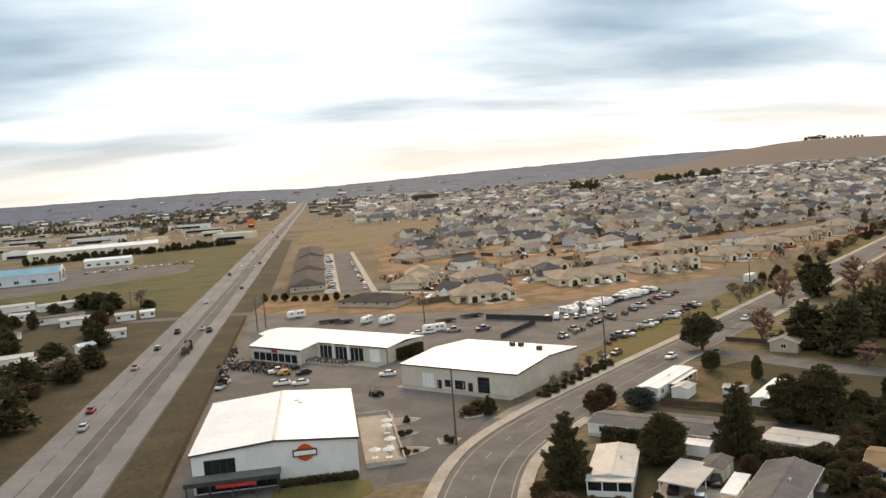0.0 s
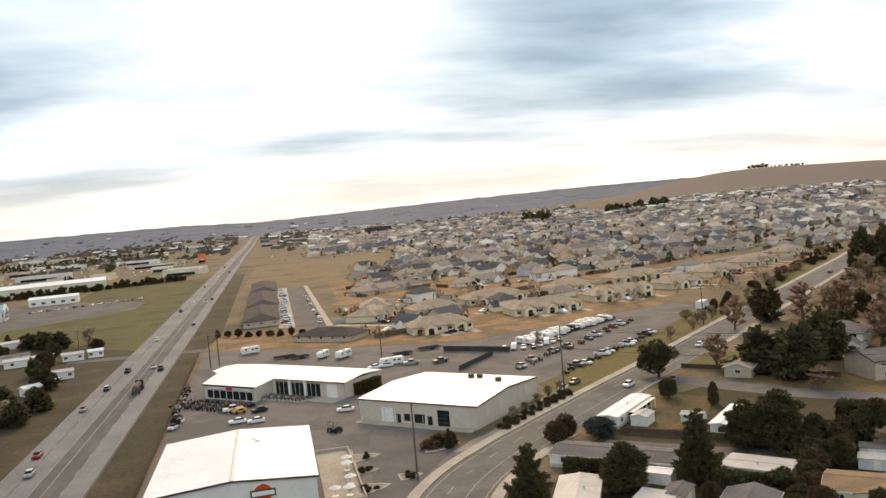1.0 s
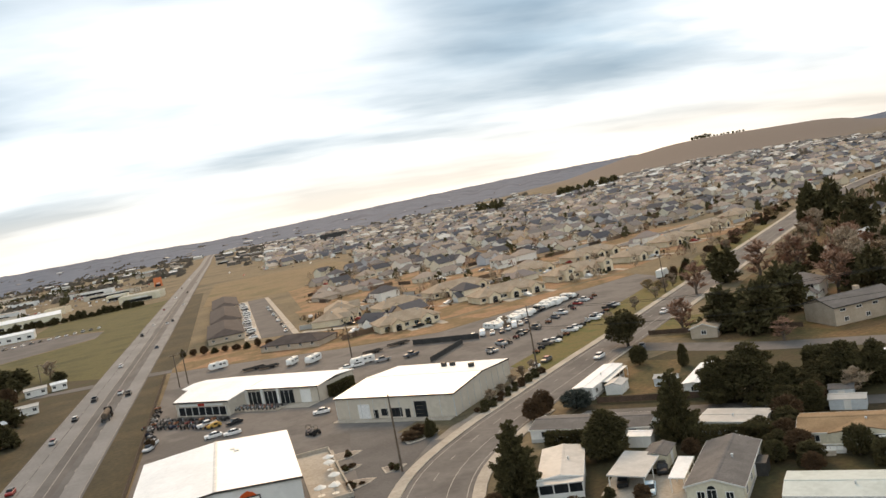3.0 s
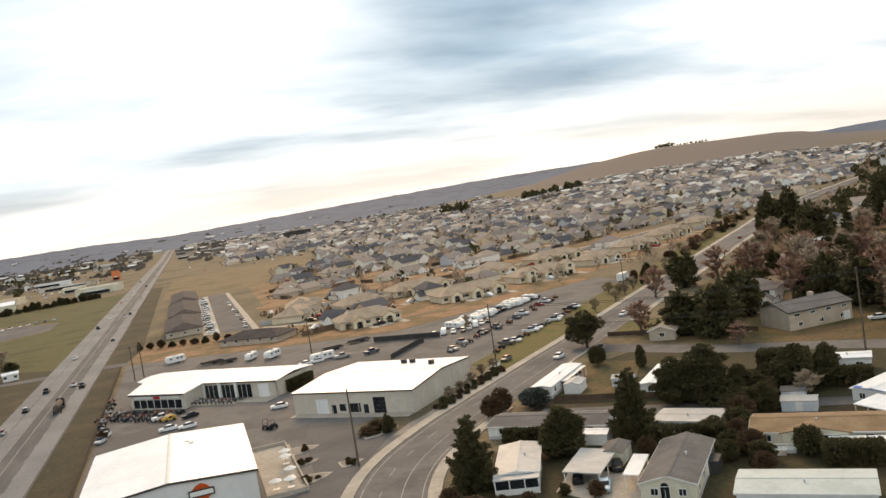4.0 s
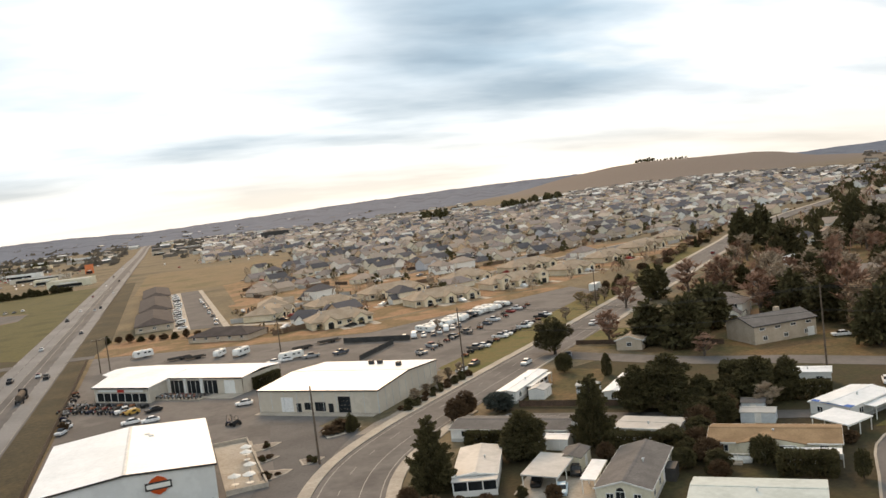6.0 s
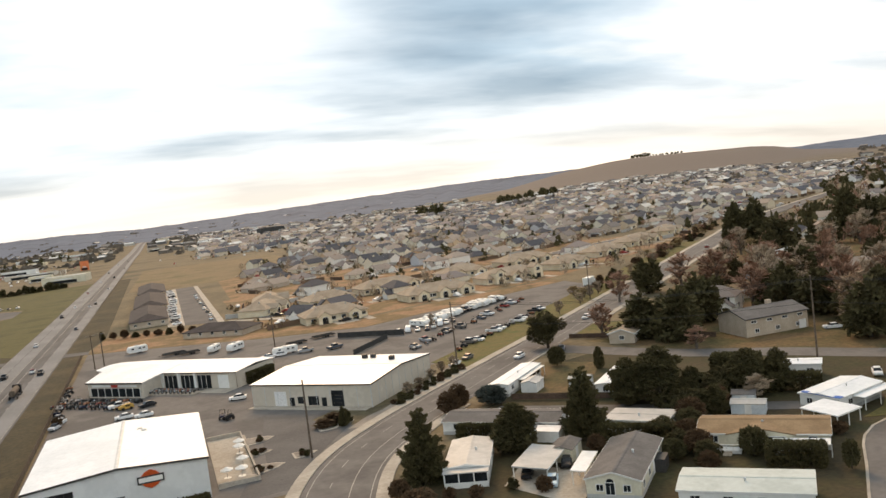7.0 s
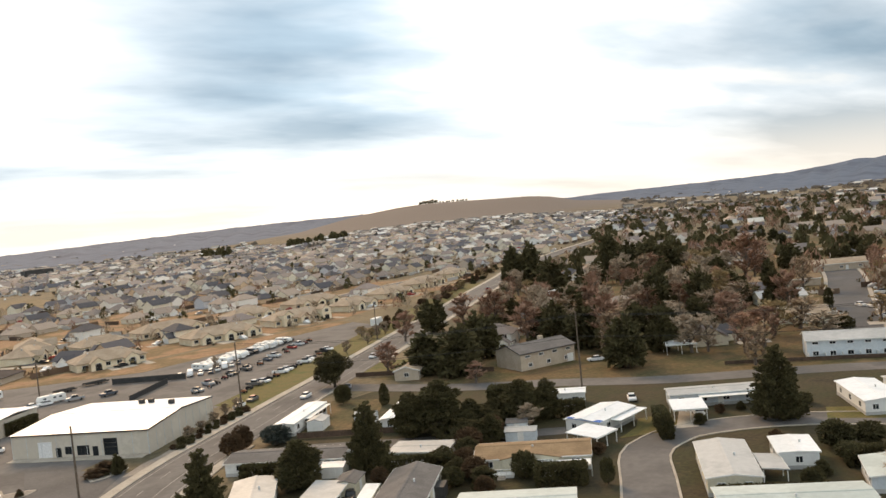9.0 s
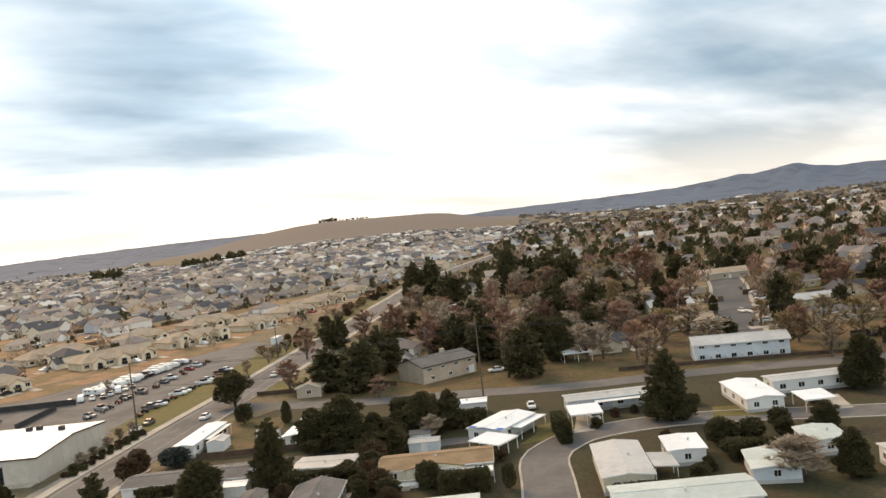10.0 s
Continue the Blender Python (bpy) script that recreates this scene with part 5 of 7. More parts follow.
for kind, rows in TREES.items():
    for x, y, h, r in rows:
        plant(kind, x, y, h * (1.08 if kind in "BG" else 1.0), min(r, 0.37 * h) if kind in "BG" and h > 7 else r)

# a brown thicket between the cream and the tan-roofed homes
for x, y, h, kind in ((65.6, 91.4, 2.6, "S"), (67.4, 94.0, 3.2, "O"), (68.4, 97.2, 3.6, "S"), (67.0, 100.6, 3.0, "O"), (70.4, 102.6, 3.4, "S"), (73.4, 106.6, 3.8, "O"), (76.0, 109.4, 4.2, "S"), (78.0, 112.6, 4.6, "O"),
                      (83.6, 113.2, 4.0, "S"), (86.0, 116.6, 4.4, "O"), (88.4, 119.4, 5.2, "O"), (85.0, 121.6, 5.4, "E"), (61.0, 118.4, 3.0, "S"), (63.4, 121.0, 2.8, "O"), (58.0, 107.6, 2.6, "S"), (86.4, 93.6, 2.0, "O"), (88.2, 91.8, 1.8, "S"), (110.0, 90.2, 2.0, "O"),
                      (117.4, 92.0, 1.6, "S"), (121.0, 90.4, 1.6, "O"), (99.4, 61.6, 2.2, "E"), (94.8, 60.0, 2.6, "R"), (119.4, 60.6, 3.0, "E"), (122.8, 63.4, 3.4, "R"), (125.4, 57.2, 4.4, "E"), (108.6, 75.0, 1.8, "S"), (44.6, 98.0, 2.0, "S"), (41.6, 101.4, 1.6, "O"), (36.4, 101.6, 1.7, "S"), (33.2, 103.6, 1.5, "S")):
    plant(kind, x, y, h, h * 0.62)

# clipped hedges: dense leafy blocks
def hedge(x, y, yaw, L, W, h, label):
    rnd = random.Random(int(x * 7 + y))
    ob = thing("hedge", place(x, y, yaw), label, "hedge")
    stem = Geo()
    for k in range(max(2, int(L / 1.2))):
        px = -L / 2 + L * (k + 0.5) / max(2, int(L / 1.2))
        stem.tube([(px, 0, -0.1), (px + 0.05, 0.03, h * 0.8)], [0.07, 0.03], 5)
    part("stems", stem, "bark", ob)
    g = Geo()
    pts = []
    for _ in range(int(55 * (L * h + W * L + W * h))):
        p = Vector((rnd.uniform(-L / 2, L / 2), rnd.uniform(-W / 2, W / 2), rnd.uniform(0.05, h)))
        k = rnd.randrange(3)
        if k == 0:
            p.z = h * rnd.uniform(0.92, 1.04)
        elif k == 1:
            p.y = W / 2 * rnd.choice((-1, 1)) * rnd.uniform(0.85, 1.05)
        else:
            p.x = L / 2 * rnd.choice((-1, 1)) * rnd.uniform(0.9, 1.03)
        pts.append((p, Vector((p.x / L, p.y / W, 0.4)).normalized()))
    tufts(g, pts, 0.38, rnd)
    part("foliage", g, "evergreen", ob)
    taken(x, y, L * 0.4)


hedge(65.6, 107.6, -46, 12.0, 1.8, 2.2, "long clipped dark green hedge")
hedge(75.4, 86.2, -44, 6.8, 3.0, 2.6, "broad dark clipped hedge before a porch")
hedge(103.2, 92.2, 50, 10.0, 1.8, 3.0, "tall dark hedge beside a driveway")
hedge(99.6, 113.4, -40, 8.5, 2.6, 2.8, "dark hedge behind a white home")
hedge(95.0, 122.0, -45, 8.0, 4.5, 5.5, "tall square block of dark clipped evergreens")
hedge(87.6, 60.6, -44, 13.0, 1.8, 1.9, "dark hedge behind a pale roof")
hedge(48.0, 124.6, -45, 11.0, 1.4, 2.0, "dark hedge behind a grey-roofed home")
hedge(-2.2, 125.6, -1, 11.0, 1.0, 0.85, "low dark hedge along the shop wall")
hedge(15.4 + 0.7071 * 8.9, 202.7 + 0.7071 * 7.3, 45, 9.0, 1.2, 2.7, "row of dark clipped conifers along the shop wall")
hedge(108, 58, -48, 9.0, 2.4, 2.4, "dark hedge between homes")

# landscaping beside the workshop
sheet("shrub_bed", [(29.4, 147.4), (34.5, 153.4), (38.5, 156.2), (56.5, 176.5), (63, 183.5), (66, 178.5), (52, 166.2), (40, 155), (33.5, 146.8)], 0.04, "gravel", "gravel planting bed with shrubs", "planting bed")
for i in range(9):
    for j in range(2):
        x, y = 41.5 + 2.5 * i + 1.0 * j, 158.6 + 2.35 * i - 1.6 * j
        plant("R" if (i + j) % 3 else "S", x, y, RNG.uniform(0.9, 1.5), RNG.uniform(0.7, 1.15), False)
for i in range(5):
    plant("G", 45.8 + 4.0 * i, 163.0 + 4.2 * i, RNG.uniform(2.2, 3.0), 1.1, False)
for x, y, r in ((13.6, 152.6, 3.0), (13.2, 144.2, 2.0), (12.6, 135.0, 3.2), (19.6, 138.0, 2.2), (27.6, 152.4, 3.8)):
    for k, z, mat, label, kind in ((1.0, 0.13, "concrete", "pale wedge-shaped kerb in the car park", "kerb"), (0.8, 0.16, "gravel", "kerbed gravel island with small shrubs", "island")):
        pts = [(x + r * k * u, y + r * k * v) for u, v in ((-0.75, -0.85), (-0.1, -0.8), (0.75, -0.35), (1.15, 0.1), (0.7, 0.45), (-0.1, 0.7), (-0.75, 0.75))]
        sheet("kerbed_island", pts, z, mat, label, kind)
    for q in range(4):
        plant(RNG.choice("RS"), x + RNG.uniform(-r, r) * 0.45, y + RNG.uniform(-r, r) * 0.7, RNG.uniform(0.5, 1.0), RNG.uniform(0.4, 0.7), False)
for x, y, h in ((97, 210, 4), (112, 223, 4.5), (125, 234, 4), (133, 241.5, 5), (139, 247, 5), (147, 254, 5), (158, 264, 5), (170, 276, 5), (183, 288, 5), (196, 300, 5)):
    plant("G" if int(x) % 3 else "Y", x, y, h * 0.9, 1.5 if int(x) % 3 else 0.9, False)

# ---- builders: vehicles ----
def wheels(ob, xs, half, r=0.33):
    for x in xs:
        for s in (-1, 1):
            part("wheel", Geo().tube([(x, s * (half - 0.22), r), (x, s * half, r)], [r, r], 12), "tyre", ob)


def section(x, lo, hi, half, c=0.12):
    return [(x, -half, lo), (x, half, lo), (x, half, hi - c), (x, half - c, hi), (x, -half + c, hi), (x, -half, hi - c)]


def car(label, paint="car_paint", kind="sedan"):
    ob = thing({"sedan": "car", "pickup": "pickup_truck", "van": "van"}[kind], pose(0, 0, -400), label, {"sedan": "car", "pickup": "pickup", "van": "van"}[kind])
    if kind == "sedan":
        part("body", Geo().loft([section(-2.25, 0.45, 0.72, 0.72), section(-2.1, 0.25, 0.85, 0.84), section(-0.9, 0.22, 0.92, 0.88), section(1.3, 0.22, 0.95, 0.88), section(2.1, 0.25, 0.93, 0.84), section(2.28, 0.42, 0.78, 0.74)]), paint, ob, smooth=False)
        part("glasshouse", Geo().loft([section(-1.05, 0.88, 0.94, 0.76, 0.02), section(-0.35, 0.88, 1.36, 0.66, 0.06), section(0.95, 0.88, 1.4, 0.66, 0.06), section(1.75, 0.9, 0.98, 0.74, 0.02)]), "glass_dark", ob)
        part("roof", Geo().loft([section(-0.38, 1.34, 1.4, 0.64, 0.03), section(0.3, 1.36, 1.46, 0.64, 0.04), section(1.0, 1.36, 1.43, 0.63, 0.03)]), paint, ob)
        wheels(ob, (-1.4, 1.4), 0.86)
    elif kind == "pickup":
        part("body", Geo().loft([section(-2.7, 0.5, 0.95, 0.84), section(-2.5, 0.35, 1.08, 0.94), section(-1.1, 0.35, 1.12, 0.96), section(0.6, 0.35, 1.1, 0.96), section(2.7, 0.42, 1.1, 0.94)]), paint, ob)
        part("glasshouse", Geo().loft([section(-1.2, 1.08, 1.15, 0.84, 0.02), section(-0.6, 1.08, 1.7, 0.76, 0.06), section(0.75, 1.08, 1.74, 0.76, 0.06), section(0.95, 1.08, 1.15, 0.8, 0.02)]), "glass_dark", ob)
        part("roof", Geo().loft([section(-0.62, 1.7, 1.76, 0.74, 0.03), section(0.78, 1.7, 1.79, 0.74, 0.03)]), paint, ob)
        part("load_bed", Geo().box(1.05, -0.78, 1.1, 2.6, 0.78, 1.13), "trim_dark", ob)
        wheels(ob, (-1.7, 1.7), 0.95, 0.38)
    else:
        part("body", Geo().loft([section(-2.5, 0.4, 0.95, 0.86), section(-2.2, 0.3, 1.15, 0.95), section(-1.5, 0.28, 1.95, 0.93, 0.2), section(2.4, 0.28, 2.05, 0.95, 0.2), section(2.55, 0.35, 1.9, 0.92, 0.2)]), paint, ob)
        part("glasshouse", Geo().box(-1.3, -0.97, 1.2, 1.9, 0.97, 1.7), "glass_dark", ob)
        wheels(ob, (-1.6, 1.6), 0.95, 0.36)
    return ob


def camper(label, L=7.0, kind="trailer"):
    ob = thing("camper_trailer" if kind == "trailer" else "motor_home", pose(0, 0, -400), label, "camper")
    x = L / 2
    part("body", Geo().loft([section(-x, 0.8 if kind == "trailer" else 0.6, 1.9, 1.1, 0.15), section(-x + 0.6, 0.5, 2.75, 1.2, 0.2), section(x - 0.4, 0.5, 2.85, 1.2, 0.2), section(x, 0.8, 2.5, 1.15, 0.2)]), "white_paint", ob)
    part("stripe", Geo().box(-x + 0.7, -1.22, 1.15, x - 0.5, 1.22, 1.3), "grey_metal_wall", ob)
    for q in (-0.25, 0.1, 0.3):
        for s in (-1, 1):
            part("window", Geo().box(L * q - 0.45, s * 1.2 - 0.025, 1.6, L * q + 0.45, s * 1.2 + 0.025, 2.15), "glass_dark", ob)
    part("roof_unit", Geo().loft([section(-0.5, 2.78, 3.08, 0.4), section(0.4, 2.78, 3.12, 0.4)]), "pale_roof", ob)
    if kind == "trailer":
        part("tow_bar", Geo().tube([(-x, 0.4, 0.6), (-x - 1.0, 0, 0.5)], [0.05, 0.05], 5).tube([(-x, -0.4, 0.6), (-x - 1.0, 0, 0.5)], [0.05, 0.05], 5).box(-x - 1.05, -0.06, 0, -x - 0.95, 0.06, 0.5), "trim_dark", ob)
        wheels(ob, (0.1, 0.85), 1.18, 0.36)
    else:
        part("windscreen", Geo().box(-x + 0.02, -1.0, 1.45, -x + 0.1, 1.0, 1.85), "glass_dark", ob)
        wheels(ob, (-x + 1.3, x - 1.8), 1.18, 0.4)
    return ob


def motorbike():
    ob = thing("motorcycle", pose(0, 0, -400), "parked motorcycle on the forecourt", "motorcycle")
    for x in (-0.72, 0.72):
        part("wheel", Geo().tube([(x, -0.08, 0.32), (x, 0.08, 0.32)], [0.32, 0.32], 12), "tyre", ob)
    part("tank", Geo().loft([section(-0.4, 0.55, 0.85, 0.12, 0.05), section(-0.1, 0.5, 1.0, 0.2, 0.08), section(0.25, 0.55, 0.85, 0.15, 0.06)]), "bike_paint", ob)
    part("seat", Geo().loft([section(0.2, 0.7, 0.82, 0.16, 0.04), section(0.95, 0.72, 0.9, 0.14, 0.04)]), "trim_dark", ob)
    part("engine", Geo().box(-0.3, -0.2, 0.25, 0.3, 0.2, 0.6), "chrome", ob)
    part("fork", Geo().tube([(-0.72, 0.1, 0.32), (-0.42, 0.1, 1.0)], [0.04, 0.04], 5).tube([(-0.72, -0.1, 0.32), (-0.42, -0.1, 1.0)], [0.04, 0.04], 5), "chrome", ob)
    part("handlebar", Geo().tube([(-0.3, -0.42, 1.05), (-0.42, 0, 1.0), (-0.3, 0.42, 1.05)], [0.03, 0.03, 0.03], 5), "trim_dark", ob)
    return ob


def quad():
    ob = thing("quad_bike", pose(0, 0, -400), "small four-wheeled utility vehicle for sale", "quad bike")
    part("body", Geo().loft([section(-0.9, 0.5, 0.8, 0.35, 0.08), section(-0.3, 0.45, 1.0, 0.5, 0.1), section(0.5, 0.45, 0.95, 0.5, 0.1), section(0.95, 0.5, 0.85, 0.45, 0.08)]), "bike_paint", ob)
    part("seat", Geo().box(-0.1, -0.25, 0.95, 0.7, 0.25, 1.1), "trim_dark", ob)
    part("roll_bar", Geo().tube([(0.5, -0.5, 0.9), (0.4, -0.45, 1.75), (0.4, 0.45, 1.75), (0.5, 0.5, 0.9)], [0.04] * 4, 5).tube([(-0.5, -0.5, 0.9), (-0.3, -0.45, 1.75), (-0.3, 0.45, 1.75), (-0.5, 0.5, 0.9)], [0.04] * 4, 5), "trim_dark", ob)
    wheels(ob, (-0.65, 0.65), 0.68, 0.32)
    return ob


V = {"car": car("parked car with dark windows"), "white": car("white parked car with dark windows", "white_car"), "blue": car("pale blue car on a driveway", "pale_blue_car"), "dark": car("black parked car with dark windows", "dark_car"),
     "pickup": car("pickup truck with an open bed", "car_paint", "pickup"), "van": car("plain white van with side windows", "white_car", "van"), "trailer": camper("white camper trailer with dark windows", 7.2),
     "home": camper("white motor home with dark windows", 9.0, "home"), "bike": motorbike(), "quad": quad(), "drive": car("car driving on the highway"), "truckd": car("pickup driving on the highway", "dark_car", "pickup")}
CARGROUP = {"drive": "highway traffic", "truckd": "highway traffic", "bike": "motorcycles", "quad": "utility vehicles", "trailer": "campers", "home": "campers"}


def park(kind, x, y, yaw, s=1.0, dz=0.06):
    return tagged(copy_thing(V[kind], place(x, y, yaw, 0.87 * s, dz=dz)), group=CARGROUP.get(kind, "parked cars"))


# traffic: towards the camera on the west side, away on the east side
for k, (x, y) in enumerate(((-49.7, 281), (-51.5, 254), (-52.8, 228), (-50, 351), (-52.5, 457), (-50, 505), (-52, 610), (-50, 720), (-52, 850), (-50, 172), (-53, 186), (-51, 1010))):
    park("drive" if k % 4 else "truckd", hx(y) + 0.72 * (x + 43.5), y, 90, dz=0.08)
for k, (x, y) in enumerate(((-36.8, 278), (-40.2, 284), (-37, 391), (-37, 507), (-40, 499), (-37, 625), (-40, 760), (-37, 905), (-40.5, 1080))):
    park("drive" if k % 3 else "truckd", hx(y) + 0.9 * (x + 43.5), y, -90, dz=0.08)
# a tanker lorry on the highway
lorry = thing("tanker_lorry", pose(-38.2, 246, 0.08, 0, 0, -90) @ Matrix.Scale(0.87, 4), "dark lorry with a tank trailer on the highway", "lorry")
part("cab", Geo().loft([section(-6.0, 0.6, 1.6, 1.1), section(-5.2, 0.5, 2.8, 1.2, 0.2), section(-3.6, 0.5, 3.1, 1.2, 0.2)]), "dark_car", lorry)
part("windscreen", Geo().box(-5.5, -1.0, 1.9, -5.25, 1.0, 2.5), "glass_dark", lorry)
part("tank", Geo().tube([(-3.2, 0, 2.0), (-3.0, 0, 2.0), (6.0, 0, 2.0), (6.2, 0, 2.0)], [0.6, 0.95, 0.95, 0.6], 14), "wood_pole", lorry, "dark cylindrical tank")
part("chassis", Geo().box(-3.6, -0.5, 0.6, 6.0, 0.5, 0.95), "trim_dark", lorry)
wheels(lorry, (-5.0, -3.0, -2.0, 4.0, 5.1), 1.2, 0.5)

for kind, x, y, yaw in (("white", 14.2, 190, -8), ("white", -9.8, 192.3, 5), ("white", -5.7, 190.6, 5), ("dark", -5.0, 200.8, 20), ("pickup", -11.2, 205, 10), ("car", -23.2, 199.2, 70), ("car", -23.8, 195, 70), ("dark", -24.0, 203.5, 70),
                        ("blue", 46.6, 99.6, 60), ("dark", 51.6, 105.0, 60), ("white", 115.9, 111.3, 50), ("white", 114.6, 94.4, 55), ("white", 77.4, 176.9, 42), ("white", 113.2, 209.0, 42), ("car", 240.1, 322.7, 222), ("car", 76.6, 90.2, 40), ("car", 45.2, 104.6, 60),
                        ("car", 88, 176, 60), ("car", 120.4, 170.6, 30), ("car", 118.2, 165.4, 30), ("white", 140, 146, -30), ("car", 144.5, 142, -30), ("pickup", 232, 128, 60), ("white", 234, 133, 60), ("car", 221, 137, -30), ("white", 219, 133.5, -30),
                        ("car", 139.5, 66, 45), ("pickup", 45.5, 232.5, 20), ("white", 30.5, 236.5, 0), ("car", 68, 186.2, 42), ("white", 63.2, 182.0, 42)):
    park(kind, x, y, yaw)
for k in range(7):
    park("car" if k % 3 == 2 else "white", 218 + 8.5 * k, 117 + 4.9 * k, -58)
# campers in the yard behind the shops
for kind, x, y, yaw, s in (("trailer", -7.9, 289.5, 12, 1.0), ("trailer", 14.6, 264.5, 60, 0.9), ("trailer", 20.6, 259.6, 48, 1.0), ("home", 32.4, 238.4, 5, 0.9), ("pickup", 37.5, 235.0, 0, 1.0), ("white", 27.0, 236.0, 10, 1.0)):
    park(kind, x, y, yaw, s)
for x, y, L in ((3, 272, 7), (7.5, 268.5, 6), (38, 252, 6), (47, 256, 7)):
    ob = thing("flat_trailer", place(x, y, 10), "empty flat trailer with a dark deck", "trailer", "flat trailers")
    part("deck", Geo().box(-L / 2, -1.1, 0.5, L / 2, 1.1, 0.62), "fence_wood", ob)
    part("tow_bar", Geo().tube([(-L / 2, 0, 0.5), (-L / 2 - 1.3, 0, 0.45)], [0.07, 0.06], 6), "trim_dark", ob)
    part("rail", Geo().box(-L / 2, -1.12, 0.62, L / 2, -1.06, 0.95).box(-L / 2, 1.06, 0.62, L / 2, 1.12, 0.95), "trim_dark", ob)
    wheels(ob, (0.3, 1.1), 1.25, 0.34)
for k in range(17):
    t = k / 16
    if k in (8, 9, 15):
        continue
    m = place(75.0 + 37 * t, 245.5 + 25.5 * t, 118 + RNG.uniform(-6, 6), RNG.uniform(0.74, 0.88), RNG.uniform(0.56, 0.74), 0.06)
    tagged(copy_thing(V["home" if k % 3 == 0 else "trailer"], m), group="campers")
for k in range(8):
    park(("white", "van", "white", "car")[k % 4], 66.5 + 2.7 * k, 239.4 - 1.0 * k if k < 4 else 231.5 + 1.7 * k, 70)
for x, y in ((93.0, 257.6), (95.6, 259.2), (109.6, 269.0), (113.5, 271.6)):
    park("dark", x, y, 120, 1.35)
for k in range(24):
    t = k / 23
    park(("quad", "car", "bike", "pickup", "quad", "quad")[k % 6], 61.0 + 56 * t + RNG.uniform(-0.8, 0.8), 209.8 + 52 * t + RNG.uniform(-1.5, 1.5), 110 + RNG.uniform(-12, 12), 1.0)
for k in range(16):
    t = k / 15
    park(("quad", "quad", "pickup", "white")[k % 4], 70 + 42 * t, 198.5 + 37 * t + RNG.uniform(-1, 1), 130 + RNG.uniform(-10, 10))
# motorcycles and small machines in front of the angled shop
UX, VX = Vector((0.7071, -0.7071)), Vector((0.7071, 0.7071))
CO = Vector((15.4, 202.7))
for k in range(11):
    for j, q in enumerate((-4.1, -5.6)):
        p = CO + UX * (-21.5 + 1.25 * k) + VX * q
        park("bike", p.x, p.y, 45 + RNG.uniform(-8, 8), 1.0, 0.37)
for k in range(12):
    for j in range(3):
        p = CO + UX * (-41 + 2.0 * k) + VX * (-12.6 - 2.8 * j)
        park("quad" if (k + j) % 2 else "bike", p.x, p.y, 45 + RNG.uniform(-15, 15), 1.0, 0.05)
for k in range(14):
    park("quad" if k % 2 else "bike", -24.5 + RNG.uniform(-0.6, 0.6), 207 + 2.6 * k, RNG.uniform(-20, 20))
for x, y, yaw in ((10.6, 172.6, 30), (9.6, 174.2, 80)):
    park("quad", x, y, yaw, 1.25)
ob = thing("yellow_machine", place(-9.5, 202.2, 15, 0.72), "yellow compact machine with a raised arm", "machine")
part("body", Geo().loft([section(-2.4, 0.5, 1.1, 0.7), section(-1.0, 0.4, 1.7, 0.85), section(1.2, 0.4, 1.9, 0.85), section(2.2, 0.5, 1.3, 0.75)]), "yellow_machine", ob)
part("cab_window", Geo().box(-0.4, -0.87, 1.1, 0.9, 0.87, 1.6), "glass_dark", ob)
part("arm", Geo().tube([(-2.2, 0, 1.0), (-3.2, 0, 1.6), (-3.9, 0, 0.5)], [0.14, 0.12, 0.1], 6), "yellow_machine", ob)
wheels(ob, (-1.2, 1.2), 0.95, 0.45)
# box lorry at the yard's far end
ob = thing("box_lorry", place(148.0, 268.0, 222, dz=0.03), "white box lorry parked at the yard", "lorry")
part("box", Geo().loft([section(-1.6, 0.9, 3.4, 1.2, 0.05), section(4.4, 0.9, 3.4, 1.2, 0.05)]), "white_paint", ob)
part("cab", Geo().loft([section(-3.6, 0.5, 1.3, 1.0), section(-3.0, 0.5, 2.3, 1.05, 0.15), section(-1.7, 0.5, 2.5, 1.05, 0.15)]), "white_car", ob)
part("windscreen", Geo().box(-3.4, -0.9, 1.5, -3.1, 0.9, 2.1), "glass_dark", ob)
part("chassis", Geo().box(-3.0, -0.9, 0.35, 4.3, 0.9, 0.92), "trim_dark", ob)
wheels(ob, (-2.7, 3.0), 1.15, 0.45)

# ---- patio furniture and small yard things ----
def umbrella(x, y):
    ob = thing("patio_umbrella", place(x, y, RNG.uniform(0, 90), dz=0.12), "white patio umbrella over a round table", "umbrella", "patio umbrellas")
    g = Geo()
    ring = [(1.05 * math.cos(a), 1.05 * math.sin(a), 2.05) for a in np.arange(0, 6.28, 0.7854)]
    g.add(ring + [(0, 0, 2.5)] + [(px, py, 1.95) for px, py, _ in ring], [(i, (i + 1) % 8, 8) for i in range(8)] + [(9 + i, 9 + (i + 1) % 8, (i + 1) % 8, i) for i in range(8)])
    part("canopy", g, "white_paint", ob)
    part("pole", Geo().tube([(0, 0, 0), (0, 0, 2.45)], [0.03, 0.03], 6), "lamp_metal", ob)
    part("tabletop", Geo().tube([(0, 0, 0.72), (0, 0, 0.76)], [0.6, 0.6], 12), "white_paint", ob)
    part("base", Geo().tube([(0, 0, 0), (0, 0, 0.12)], [0.3, 0.22], 10), "lamp_metal", ob)


